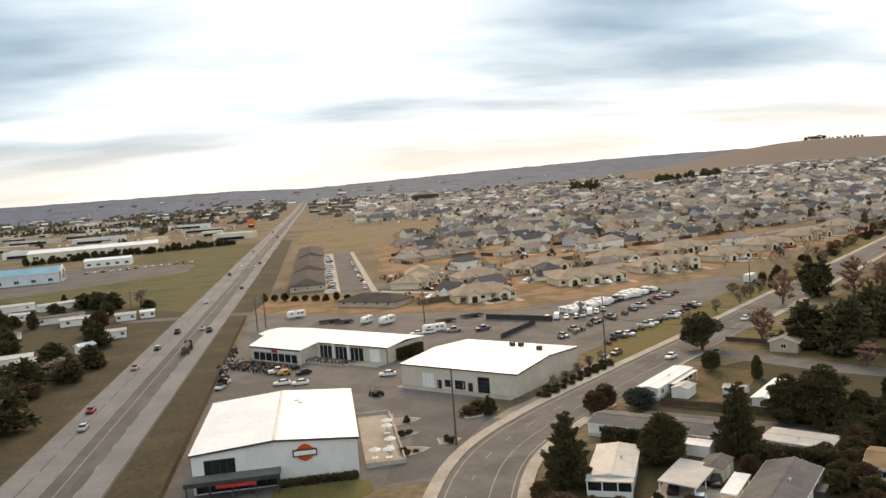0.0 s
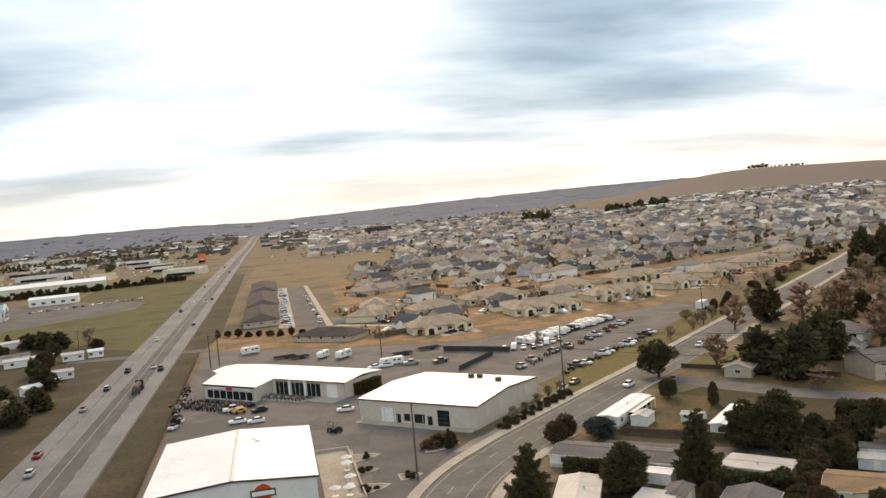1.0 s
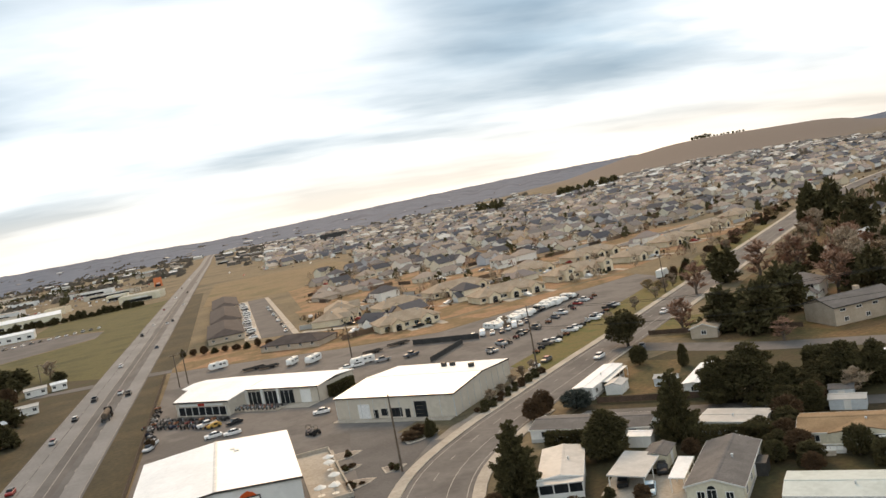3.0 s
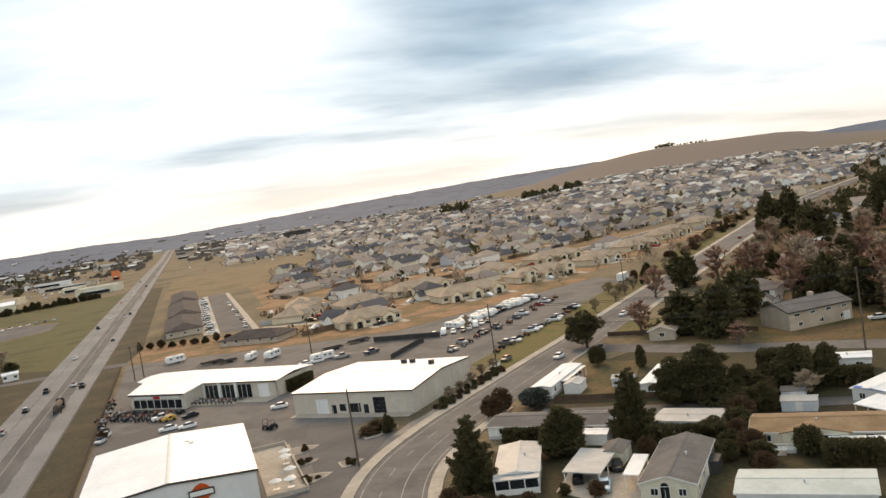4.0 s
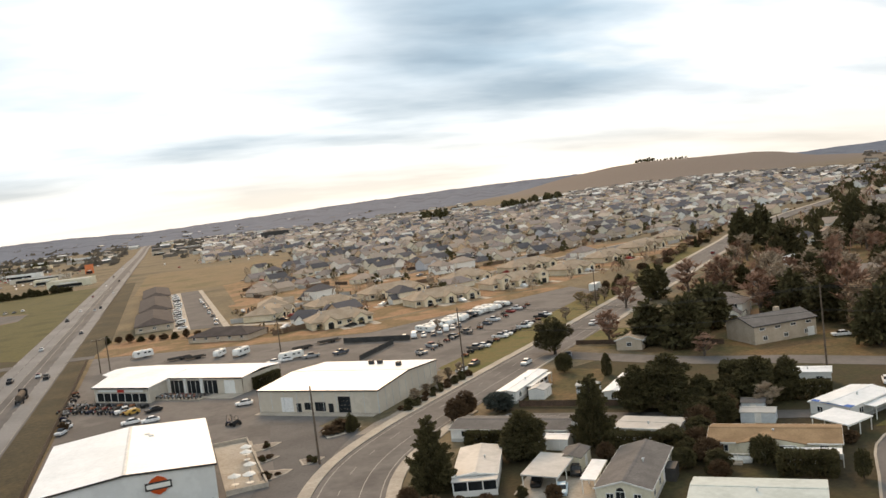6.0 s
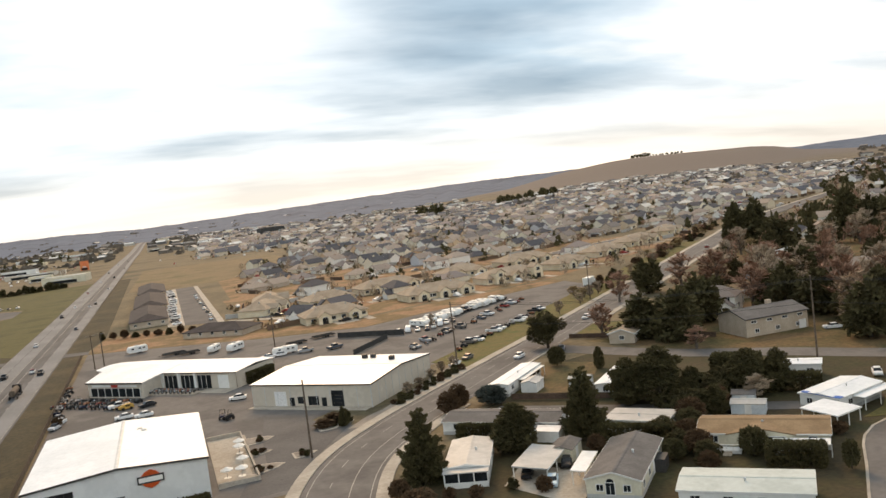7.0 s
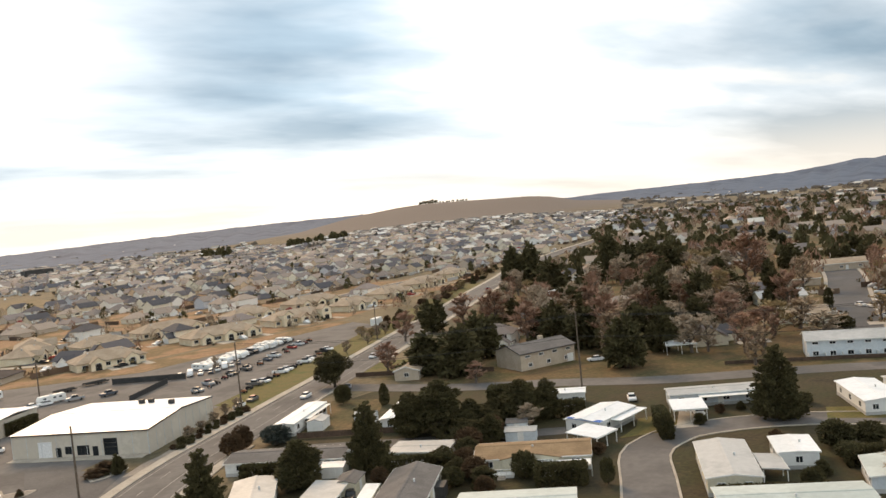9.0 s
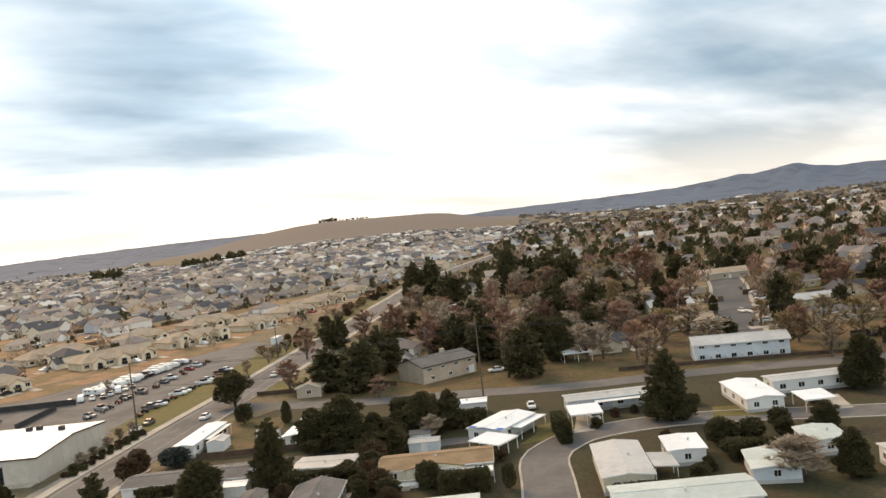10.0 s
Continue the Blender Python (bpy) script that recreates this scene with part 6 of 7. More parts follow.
for x, y in ((9.9, 143.8), (9.7, 136.2), (6.8, 131.4), (9.0, 130.9), (10.2, 147.0)):
    umbrella(x, y)
ob = thing("patio_wall", pose(0, 0, 0), "low pale patio wall", "wall")
for x0, y0, x1, y1 in ((11.3, 130, 11.6, 158), (5.4, 158.6, 11.6, 158.9), (5.2, 129.4, 11.6, 129.7)):
    part("wall_run", Geo().box(x0, y0, -0.05, x1, y1, 0.75), "concrete", ob)

# ---- poles, wires, fences ----
def pole(x, y, h, arms=1, label="weathered wooden power pole with crossarms", yaw=40, lean=0.0):
    ob = thing("power_pole", place(x, y, yaw) @ pose(0, 0, 0, lean, 0, 0), label, "power pole", "power poles")
    part("shaft", Geo().tube([(0, 0, -0.3), (0, 0, h)], [0.2, 0.13], 8), "wood_pole", ob)
    for k in range(arms):
        z = h - 0.5 - 1.5 * k
        part("crossarm", Geo().box(-1.3, -0.17, z - 0.08, 1.3, -0.05, z + 0.08), "wood_pole", ob)
        for q in (-1.15, -0.5, 0.5, 1.15):
            part("insulator", Geo().tube([(q, -0.11, z + 0.08), (q, -0.11, z + 0.28)], [0.06, 0.04], 6), "pale_roof", ob)
    if arms > 1:
        part("transformer", Geo().tube([(0.4, 0, h - 4.0), (0.4, 0, h - 3.0)], [0.26, 0.26], 10), "lamp_metal", ob)
    return ob


pole(20.6, 135.1, 13.0, 0, "tall plain wooden power pole")
pole(62.6, 178.6, 15.5, 0, "tall plain wooden power pole")
pole(116.6, 125.8, 16.5, 0, "tall plain wooden power pole", yaw=-45)
pole(-19.9, 270.6, 10.5, 1, yaw=0)
pole(-17.4, 273.5, 10.5, 1, yaw=0)
pole(31.6, 253.5, 10.0, 0, "plain yard light pole")
pole(186, 60, 15.5, 1, yaw=-45)
pole(132, 240, 12, 1)
pole(-70, 330, 10, 1, yaw=0)


def wire(a, b, sag, n=14):
    pts = [(a[0] + (b[0] - a[0]) * t, a[1] + (b[1] - a[1]) * t, a[2] + (b[2] - a[2]) * t - 4 * sag * t * (1 - t)) for t in [k / n for k in range(n + 1)]]
    single("power_line", Geo().tube(pts, [0.045] * (n + 1), 4), "wire", Matrix(), "thin dark overhead power line between poles", "power line", "power lines")


for dz, o in ((-0.3, 1.0), (-0.3, -1.0), (-4.8, 0.0)):
    wire((62.6 + o * 0.7, 178.6 + o * 0.7, 15.3 + dz), (116.6 + o * 0.7, 125.8 + o * 0.7, 16.2 + dz), 1.6)
    wire((116.6 + o * 0.7, 125.8 + o * 0.7, 16.2 + dz), (186 + o * 0.7, 60 + o * 0.7, 15.3 + dz), 1.8)


def fence(name, pts, h, label, mat="fence_wood", step=2.4):
    """Posts and boarded panels along a line."""
    ob = thing(name, pose(0, 0, 0), label, "fence")
    for k in range(len(pts) - 1):
        a, b = Vector(pts[k]), Vector(pts[k + 1])
        n = max(1, round((b - a).length / step))
        yaw = math.degrees(math.atan2((b - a).y, (b - a).x))
        w = (b - a).length / n
        panel, post = Geo().box(0.06, -0.02, 0.08, w - 0.06, 0.02, h).mesh("panel", mat), Geo().box(-0.06, -0.06, -0.1, 0.06, 0.06, h + 0.1).mesh("post", mat)
        for i in range(n):
            p = a + (b - a) * (i / n)
            for nm, me in (("panel", panel), ("post", post)):
                o = new(nm, me)
                o.parent = ob
                o.matrix_basis = place(p.x, p.y, yaw)
    return ob


fence("yard_fence", [(50.2, 249.5), (67.0, 235.0)], 1.7, "dark slatted yard fence beside parked campers", "trim_dark")
fence("yard_fence", [(47.4, 217.4), (61.4, 233.6)], 1.5, "dark slatted yard fence", "trim_dark")
fence("garden_fence", [(60.5, 143.6), (74.5, 131.0)], 1.2, "low brown garden fence")
fence("garden_fence", [(96, 187), (112, 170), (119, 159)], 1.2, "low brown fence along the side street")
fence("garden_fence", [(150, 116), (166, 98), (184, 76)], 0.9, "brown fence along the side street")
fence("highway_fence", [(-25.6, 126), (-25.6, 300)], 1.3, "low dark wire fence beside the highway", "wood_pole", 4.0)

# ---- the west side of the highway ----
building("blue_warehouse", place(-178, 516, 8), 62, 26, 6.0, 2.6, "pale_siding", "blue_metal", "blue-roofed metal warehouse with a white gable end", "warehouse", windows=WIN(26, 3, "r", 3.4, 4.5, 2.4) + WIN(62, 7, "f", 2.0, 2.4, 1.6), fascia="white_paint")
blue_front = thing("glazed_gable", place(-178, 516, 8) @ pose(31.1, 0, 0, 0, 0, 90), "white gabled front with tall dark windows", "gable front")
g = Geo()
outline = [(-8.5, 0), (8.5, 0), (8.5, 6.2), (0, 9.4), (-8.5, 6.2)]
g.loft([[(p, -0.9, q) for p, q in outline], [(p, -0.1, q) for p, q in outline]])
part("gable_wall", g, "white_paint", blue_front)
for u, w, z0, z1 in ((-5.6, 2.6, 1.0, 4.6), (-1.9, 2.9, 1.0, 6.6), (1.9, 2.9, 1.0, 6.6), (5.6, 2.6, 1.0, 4.6)):
    p = window(blue_front, pose(u, -0.92, (z0 + z1) / 2), w, z1 - z0, bars=1)
building("long_warehouse", place(-180, 738, 9), 100, 34, 6.0, 2.0, "cream_paint", "white_metal_roof", "long cream warehouse with a white roof", "warehouse", windows=WIN(100, 8, "f", 2.4, 4, 2.2))
building("white_store", place(-139, 602, 6), 30, 14, 4.6, 1.2, "white_paint", "white_metal_roof", "low white store with a bright roof", "store", windows=WIN(30, 5, "f", 2.0, 2.4, 1.4))
for x, y, yaw, L, W, roof in ((-86, 325, 12, 16, 7, "pale_roof"), (-71, 324, 10, 7, 5, "pale_roof"), (-63.6, 326, 10, 5, 3, "white_metal_roof"), (-110, 379, 30, 17, 7, "pale_roof"), (-98, 336, 20, 18, 6, "grey_shingle"), (-120, 352, 0, 14, 6, "pale_roof"),
                             (-79, 245, 20, 12, 6, "pale_roof"), (-90, 252, 15, 16, 7, "green_roof"), (-86, 230, 20, 18, 8, "blue_metal"), (-104, 262, 10, 15, 7, "pale_roof"), (-108, 300, 5, 14, 7, "grey_shingle"), (-130, 385, 15, 16, 7, "pale_roof"), (-128, 330, 10, 16, 7, "green_roof"), (-66, 285, 10, 6, 4, "pale_roof"), (-70, 262, 40, 5, 3, "white_metal_roof")):
    building("mobile_home", place(x, y, yaw), L, W, 2.4, 0.5, "white_paint", roof, "old mobile home west of the highway", "mobile home", windows=WIN(L, 3) + WIN(W, 1, "r"), doors=[("f", 0, 0.95, 2.0, "white_paint")], group="mobile homes")
    taken(x, y, L * 0.5)
for k in range(60):
    x, y = RNG.uniform(-105, -62), RNG.uniform(125, 235)
    if free(x, y, 1):
        plant(RNG.choice("EEOSG"), x, y, RNG.uniform(3, 7), RNG.uniform(2.2, 4.2))
for k in range(44):
    x, y = RNG.uniform(-150, -62), RNG.uniform(130, 390)
    if free(x, y, 3) and not (-60 < x):
        plant(RNG.choice("EEGeS"), x, y, RNG.uniform(3, 8), RNG.uniform(2, 4.5))
for k in range(14):
    park(("car", "white", "pickup")[k % 3], -140 + 4.6 * k, 545 + 1.9 * k, 80)
for k in range(30):
    plant("e", -212 + 5.0 * k + RNG.uniform(-1, 1), 664 + 1.9 * k + RNG.uniform(-2, 2), RNG.uniform(3.5, 7), RNG.uniform(2.6, 4), False)

# ---- builders: suburban houses ----
def suburb_house(seed, wall="house_wall", roof="house_roof", label="", storeys=1):
    """A main block with a front wing over the garage."""
    rnd = random.Random(seed)
    L, W, e = rnd.uniform(12.5, 15.5), rnd.uniform(9.5, 11.5), 2.6 if storeys == 1 else 4.9
    ob = thing("suburban_house", pose(0, 0, -400), label, "house")
    hip = rnd.random() < 0.5
    rise = W * 0.3
    gw, gd, gx = 6.0, 3.2, (L / 2 - 3.3) * rnd.choice((-1, 1))
    off = pose(gx, -(gd + W / 2) / 2 - 0.2, 0, 0, 0, 90)
    walls, tops = wall_shell(L, W, e, 0 if hip else rise), hip_slab(L, W, e, rise, 0.5, 0.15) if hip else gable_slabs(L, W, e, rise, 0.5, 0.15)
    for whole, wing in ((walls, wall_shell(gd + W / 2, gw, 2.5, gw * 0.36)), (tops, gable_slabs(gd + W / 2, gw, 2.5, gw * 0.36, 0.4, 0.15))):
        whole.add([off @ Vector(q) for q in wing.v], wing.f)
    part("wall", walls, wall, ob)
    part("roof", tops, roof, ob)
    door(ob, pose(gx, -(gd + W / 2) - 0.2, 0.02), 4.6, 2.2, "white_paint", "garage_door", 4)
    window(ob, pose(-gx * 0.55, -W / 2, 1.6), 1.9, 1.3)
    door(ob, pose(gx - math.copysign(4.2, gx), -W / 2, 0.02), 1.0, 2.1, "white_paint")
    window(ob, pose(-L / 2, 0, 1.6, 0, 0, -90), 1.3, 1.1)
    window(ob, pose(L / 2, 0, 1.6, 0, 0, 90), 1.3, 1.1)
    if storeys > 1:
        for u in (-0.3, 0.05, 0.34):
            window(ob, pose(L * u, -W / 2, 4.2), 1.4, 1.2)
    part("driveway", Geo().box(gx - 2.8, -(gd + W / 2) - 8, -0.1, gx + 2.8, -(gd + W / 2) - 0.25, 0.07), "concrete", ob)
    return ob


def plain_house(seed, label):
    rnd = random.Random(seed)
    L, W, e = rnd.uniform(12, 16), rnd.uniform(9.5, 11.5), rnd.choice((2.6, 2.6, 4.8))
    ob = thing("suburban_house", pose(0, 0, -400), label, "house")
    hip = rnd.random() < 0.6
    walls, tops = wall_shell(L, W, e, 0 if hip else W * 0.31), hip_slab(L, W, e, W * 0.31, 0.5, 0.15) if hip else gable_slabs(L, W, e, W * 0.31, 0.5, 0.15)
    # a cross gable breaks the roofline
    gw = rnd.uniform(4.5, 6.5)
    off = pose(rnd.uniform(-0.3, 0.3) * L, -W / 4 - 0.8, 0, 0, 0, 90)
    for whole, wing in ((walls, wall_shell(W / 2 + 1.6, gw, e, gw * 0.4)), (tops, gable_slabs(W / 2 + 1.6, gw, e, gw * 0.4, 0.35, 0.15))):
        whole.add([off @ Vector(q) for q in wing.v], wing.f)
    part("wall", walls, "house_wall", ob)
    part("roof", tops, "house_roof", ob)
    part("window_band", Geo().box(-L * 0.35, W / 2 + 0.005, 1.0, -L * 0.05, W / 2 + 0.04, 2.0), "glass_dark", ob)
    part("garage_door", Geo().box(L * 0.08, W / 2 + 0.005, 0, L * 0.42, W / 2 + 0.05, 2.0), "white_paint", ob)
    return ob


def row_house(seed, L, label, tall=False):
    """A long low house of several dwellings: a broad hipped roof, porch gables, windows and driveways."""
    rnd = random.Random(seed)
    W, e, rise = 12.5, 2.5, 3.0
    ob = thing("row_house", pose(0, 0, -400), label, "house")
    part("wall", wall_shell(L, W, e, 0), "yellow_wall", ob)
    part("roof", hip_slab(L, W, e, rise, 0.7, 0.18), "brown_roof", ob)
    n = max(2, round(L / 10))
    for k in range(n):
        u = -L / 2 + L * (k + 0.5) / n + rnd.uniform(-0.8, 0.8)
        h, gw = (4.6, 4.4) if tall and k != 1 else (2.6, 4.6)
        off = pose(u, -W / 2 - 0.2, 0, 0, 0, 90)
        walls = wall_shell(5.0, gw, h, gw * 0.34)
        porch = part("porch", walls, "yellow_wall", ob)
        porch.matrix_basis = off
        part("porch_roof", gable_slabs(5.0, gw, h, gw * 0.34, 0.35, 0.14), "brown_roof", porch)
        window(porch, pose(-2.5, 0, h - 0.9, 0, 0, -90), 1.5, 1.2)
        part("entry", Geo().box(-2.56, -1.0, 0, -2.505, 1.0, 1.9), "glass_dark", porch)
        for q in (-3.6, 3.6):
            if abs(u + q) < L / 2 - 1:
                window(ob, pose(u + q, -W / 2, 1.4), 1.5, 1.1)
        part("driveway", Geo().box(u + 2.6, -W / 2 - 9, -0.1, u + 5.4, -W / 2 - 0.1, 0.07), "concrete", ob)
    for u in (-0.28, 0.22):
        part("roof_vent", Geo().box(L * u - 0.25, -1.6, e + 1.9, L * u + 0.25, -1.1, e + 2.9), "pale_roof", ob)
    return ob


NEAR = [suburb_house(300 + k, label="suburban house with a shingle roof and front garage") for k in range(5)] + [suburb_house(310 + k, label="two-storey suburban house with a front garage", storeys=2) for k in range(2)]
PLAIN = [plain_house(340 + k, "suburban house with a grey-brown shingle roof") for k in range(5)]
LONG = [row_house(350 + k, L, "long low cream house with a broad brown hipped roof") for k, L in enumerate((22, 28, 20))] + [row_house(360, 27, "long cream house with two tall gabled porches", True)]
TEMPLATES = NEAR + PLAIN + LONG


def settle(src, x, y, yaw, group):
    taken(x, y, 7.2)
    return tagged(copy_thing(src, place(x, y, yaw, 0.84)), group=group)


# the first rows, facing the yard
FIRST = ((58, 293, 4, 0), (103, 310, 6, 1), (140, 323.5, 4, 3), (174, 337, 20, 2), (208, 362, 18, 0), (243, 388, 30, 1), (282, 418, 34, 0),
         (66, 341, 10, 2), (96, 357, 10, 1), (134, 364, 8, 0), (172, 378, 16, 1), (40, 344, 60, 2), (46, 372, 80, 2))
for x, y, yaw, k in FIRST:
    tagged(copy_thing(LONG[k], place(x, y, yaw + RNG.uniform(-3, 3))), group="houses behind the yard")
    for q in (-9, 0, 9):
        taken(x + q * math.cos(radians(yaw)), y + q * math.sin(radians(yaw)), 8.5)
building("long_terrace", place(-4, 385, 90), 54, 15, 2.5, 2.3, "tan_siding", "dark_roof", "long low terrace with a dark roof", "terrace", hip=True, windows=WIN(54, 10, "f") + WIN(16, 3, "l"))
building("long_terrace", place(-3, 455, 90), 72, 15, 2.5, 2.3, "tan_siding", "dark_roof", "long low terrace with a dark roof", "terrace", hip=True, windows=WIN(72, 12, "f"))
building("long_terrace", place(-2, 533, 90), 66, 15, 2.5, 2.3, "tan_siding", "dark_roof", "long low terrace with a dark roof", "terrace", hip=True, windows=WIN(66, 12, "f"))
building("hipped_hall", place(20.5, 303, -38), 24, 13, 1.9, 2.2, "tan_siding", "dark_roof", "low hall with a dark hipped roof", "hall", hip=True, windows=WIN(24, 5))
for x, y, r in ((-4, 385, 28), (-3, 455, 36), (-2, 533, 34), (20.5, 303, 14), (19, 450, 12), (19, 380, 12), (19, 520, 12)):
    taken(x, y, r)
for k in range(18):
    park(("white", "car", "van", "car")[k % 4], 6.0 + 0.012 * 10 * k + RNG.uniform(-0.6, 0.6), 352 + 10 * k, 0 + RNG.uniform(-4, 4))
for k in range(9):
    park(("car", "white")[k % 2], 20.2 + RNG.uniform(-0.6, 0.6), 350 + 15 * k, 90)
for k in range(9):
    plant("S" if k % 3 else "C", -21 + 4.0 * k, 340 - 2.4 * k, RNG.uniform(2, 3.5), RNG.uniform(1.2, 2), False)

# rows of houses along parallel streets
D, N = Vector((math.cos(radians(22)), math.sin(radians(22)))), Vector((-math.sin(radians(22)), math.cos(radians(22))))
O = Vector((75, 297))


def in_suburb(x, y):
    r, az = math.hypot(x, y), math.degrees(math.atan2(x, y))
    # the open strip behind the first rows stays free
    if 30 < x < 300 and abs(y - (410 + 10 * math.sin(x / 35.0) + max(0, x - 220) * 0.25)) < 17:
        return False
    return 3.0 < az < 47 and y - 0.92 * x > max(20, 131 - 0.19 * max(0, r - 470)) and r < (1650 if az > 22 else 1900) and not (x < 35 and r < 600) and not (az < 9 and r > 640 and r < 900) and (az > 5.4 or r > 800)


sites = []
row_off, side = 25.0, 1
for k in range(52):
    facing = 22 + (180 if side > 0 else 0)
    for i in range(-60, 110):
        p = O + D * (15.0 * i + RNG.uniform(-2.5, 2.5)) + N * (row_off + RNG.uniform(-2, 2))
        bend = 14 * math.sin(p.x / 120.0) + 10 * math.sin(p.y / 95.0 + 1)
        x, y = p.x + bend * 0.5, p.y + bend
        if in_suburb(x, y) and RNG.random() > 0.16:
            sites.append((math.hypot(x, y), x, y, facing + RNG.uniform(-12, 12) + (90 if RNG.random() < 0.12 else 0), "suburban houses"))
    row_off += 28 if side > 0 else 33
    side = -side


for x, y, yaw, _ in FIRST:
    sites.append((math.hypot(x, y), x, y, yaw, "suburban houses"))


def in_old(x, y):
    r, az = math.hypot(x, y), math.degrees(math.atan2(x, y))
    return r > 175 and y - 0.9 * x < 82 and 36 < az < 82 and r < 1500


spots = []
for k in range(1500):
    az, r = radians(RNG.uniform(36, 80)), 190 + 1250 * RNG.random() ** 0.75
    x, y = r * math.sin(az), r * math.cos(az)
    if in_old(x, y) and RNG.random() < (0.2 if r < 500 else 0.27):
        spots.append((r, x, y, -45 + RNG.choice((0, 90, 180)) + RNG.uniform(-8, 8), "older houses"))
# the nearest houses stand singly, the far ones in one joined mesh
far_walls, far_roofs = Geo(), Geo()
built = 0
for r, x, y, yaw, group in sorted(sites + spots):
    if not free(x, y, 6.8):
        continue
    if built < 215:
        settle(RNG.choice(NEAR if built < 45 else PLAIN), x, y, yaw, group)
        built += 1
        continue
    taken(x, y, 7)
    m = place(x, y, yaw)
    L, W, e, ri = RNG.uniform(9.5, 13), RNG.uniform(7.5, 9.5), RNG.choice((2.4, 2.4, 4.3)), RNG.uniform(2.3, 3.0)
    hipped = RNG.random() < 0.35
    b = wall_shell(L, W, e, 0 if hipped else ri)
    far_walls.add([m @ Vector(q) for q in b.v], b.f)
    b = hip_slab(L, W, e, ri, 0.5, 0.15) if hipped else gable_slabs(L, W, e, ri, 0.5, 0.2)
    far_roofs.add([m @ Vector(q) for q in b.v], b.f)
    if r < 1100:
        b = gable_slabs(8, 5.4, 2.6, 2.0, 0.4, 0.2)
        mm = m @ pose(RNG.choice((-3, 3)), -W / 2 - 1.5, 0, 0, 0, 90)
        far_roofs.add([mm @ Vector(q) for q in b.v], b.f)
        b = wall_shell(8, 5.4, 2.6, 2.0)
        far_walls.add([mm @ Vector(q) for q in b.v], b.f)
single("far_house_walls", far_walls, "far_wall", Matrix(), "distant suburb of many small house walls", "houses", kind="stuff")
single("far_house_roofs", far_roofs, "far_roof", Matrix(), "distant suburb of many grey-brown roofs", "houses", kind="stuff")
for k in range(4):
    line = [O + D * (18 * i) + N * (48 + 67 * k) for i in range(-6, 40)]
    line = [p + Vector((7 * math.sin(p.x / 120.0) + 5 * math.sin(p.y / 95.0 + 1), 14 * math.sin(p.x / 120.0) + 10 * math.sin(p.y / 95.0 + 1))) for p in line]
    line = [p for p in line if in_suburb(p.x, p.y)]
    if len(line) > 4:
        ribbon("suburb_street", line, -4.5, 4.5, 0.05, "asphalt", "grey residential street between houses", "road")
        ribbon("suburb_walk", line, -6.2, -4.7, 0.12, "concrete", "pale concrete pavement", "pavement")

# yards: board fences, shrubs and cars between the houses, joined
yard_fences, yard_shrubs, yard_cars, yard_paths = Geo(), Geo(), Geo(), Geo()
ry = random.Random(55)
for r, x, y, yaw, group in sorted(sites + spots):
    if r > 1250:
        break
    m = place(x, y, yaw)
    if ry.random() < 0.8:
        d = ry.choice((-1, 1)) * ry.uniform(7.0, 8.2)
        L = ry.uniform(8, 14)
        b = Geo().box(d, 4, -0.2, d + 0.12, 4 + L * 0.7, 1.8) if ry.random() < 0.5 else Geo().box(-L / 2, 11, -0.2, L / 2, 11.12, 1.8)
        yard_fences.add([m @ Vector(q) for q in b.v], b.f)
    for _ in range(ry.choice((4, 5, 6, 8))):
        px, py, s = ry.uniform(-9, 9), ry.choice((ry.uniform(-13, -6.5), ry.uniform(6, 12))), ry.uniform(0.5, 1.9)
        c = m @ Vector((px, py, s * 0.6))
        for _ in range(9):
            u = Vector((ry.gauss(0, 1), ry.gauss(0, 1), ry.gauss(0, 0.8))).normalized()
            v = u.orthogonal().normalized()
            w = u.cross(v)
            p = c + u * s * 0.6
            yard_shrubs.add([p - v * s * 0.5, p + v * s * 0.45 - w * s * 0.2, p + w * s * 0.5 + u * s * 0.3], [(0, 1, 2)])
    if ry.random() < 0.6:
        mm = m @ pose(ry.uniform(-4, 4), -ry.uniform(9, 12), 0.05, 0, 0, ry.choice((90, 80, 100, 0)))
        b = Geo().loft([section(-2.2, 0.3, 0.8, 0.8), section(-0.8, 0.25, 0.95, 0.88), section(-0.3, 0.25, 1.4, 0.8), section(1.0, 0.25, 1.42, 0.8), section(1.7, 0.25, 0.95, 0.86), section(2.2, 0.3, 0.85, 0.8)])
        yard_cars.add([mm @ Vector(q) for q in b.v], b.f)
    if ry.random() < 0.7:
        gx = ry.choice((-3.2, 3.2))
        b = Geo().box(gx - 2.4, -14.5, -0.2, gx + 2.4, -6.6, 0.06)
        yard_paths.add([m @ Vector(q) for q in b.v], b.f)
single("yard_fences", yard_fences, "yard_boards", Matrix(), "many brown board fences between yards", "fences", kind="stuff")
single("yard_shrubs", yard_shrubs, "yard_leaves", Matrix(), "many small shrubs in front yards", "shrubs", kind="stuff")
single("yard_cars", yard_cars, "far_cars", Matrix(), "many cars parked by distant houses", "cars", kind="stuff")
single("yard_driveways", yard_paths, "concrete", Matrix(), "many pale concrete driveways", "driveways", kind="stuff")

# ---- houses and trees of the older quarter ----
ro = random.Random(71)
for k in range(170):
    x, y = ro.uniform(118, 300), ro.uniform(100, 285)
    if y - 0.9 * x < 84 and x + y > 285 and free(x, y, 2.4):
        h = ro.uniform(8, 13)
        plant(ro.choice("BBBGGGWO"), x, y, h, h * ro.uniform(0.28, 0.37))
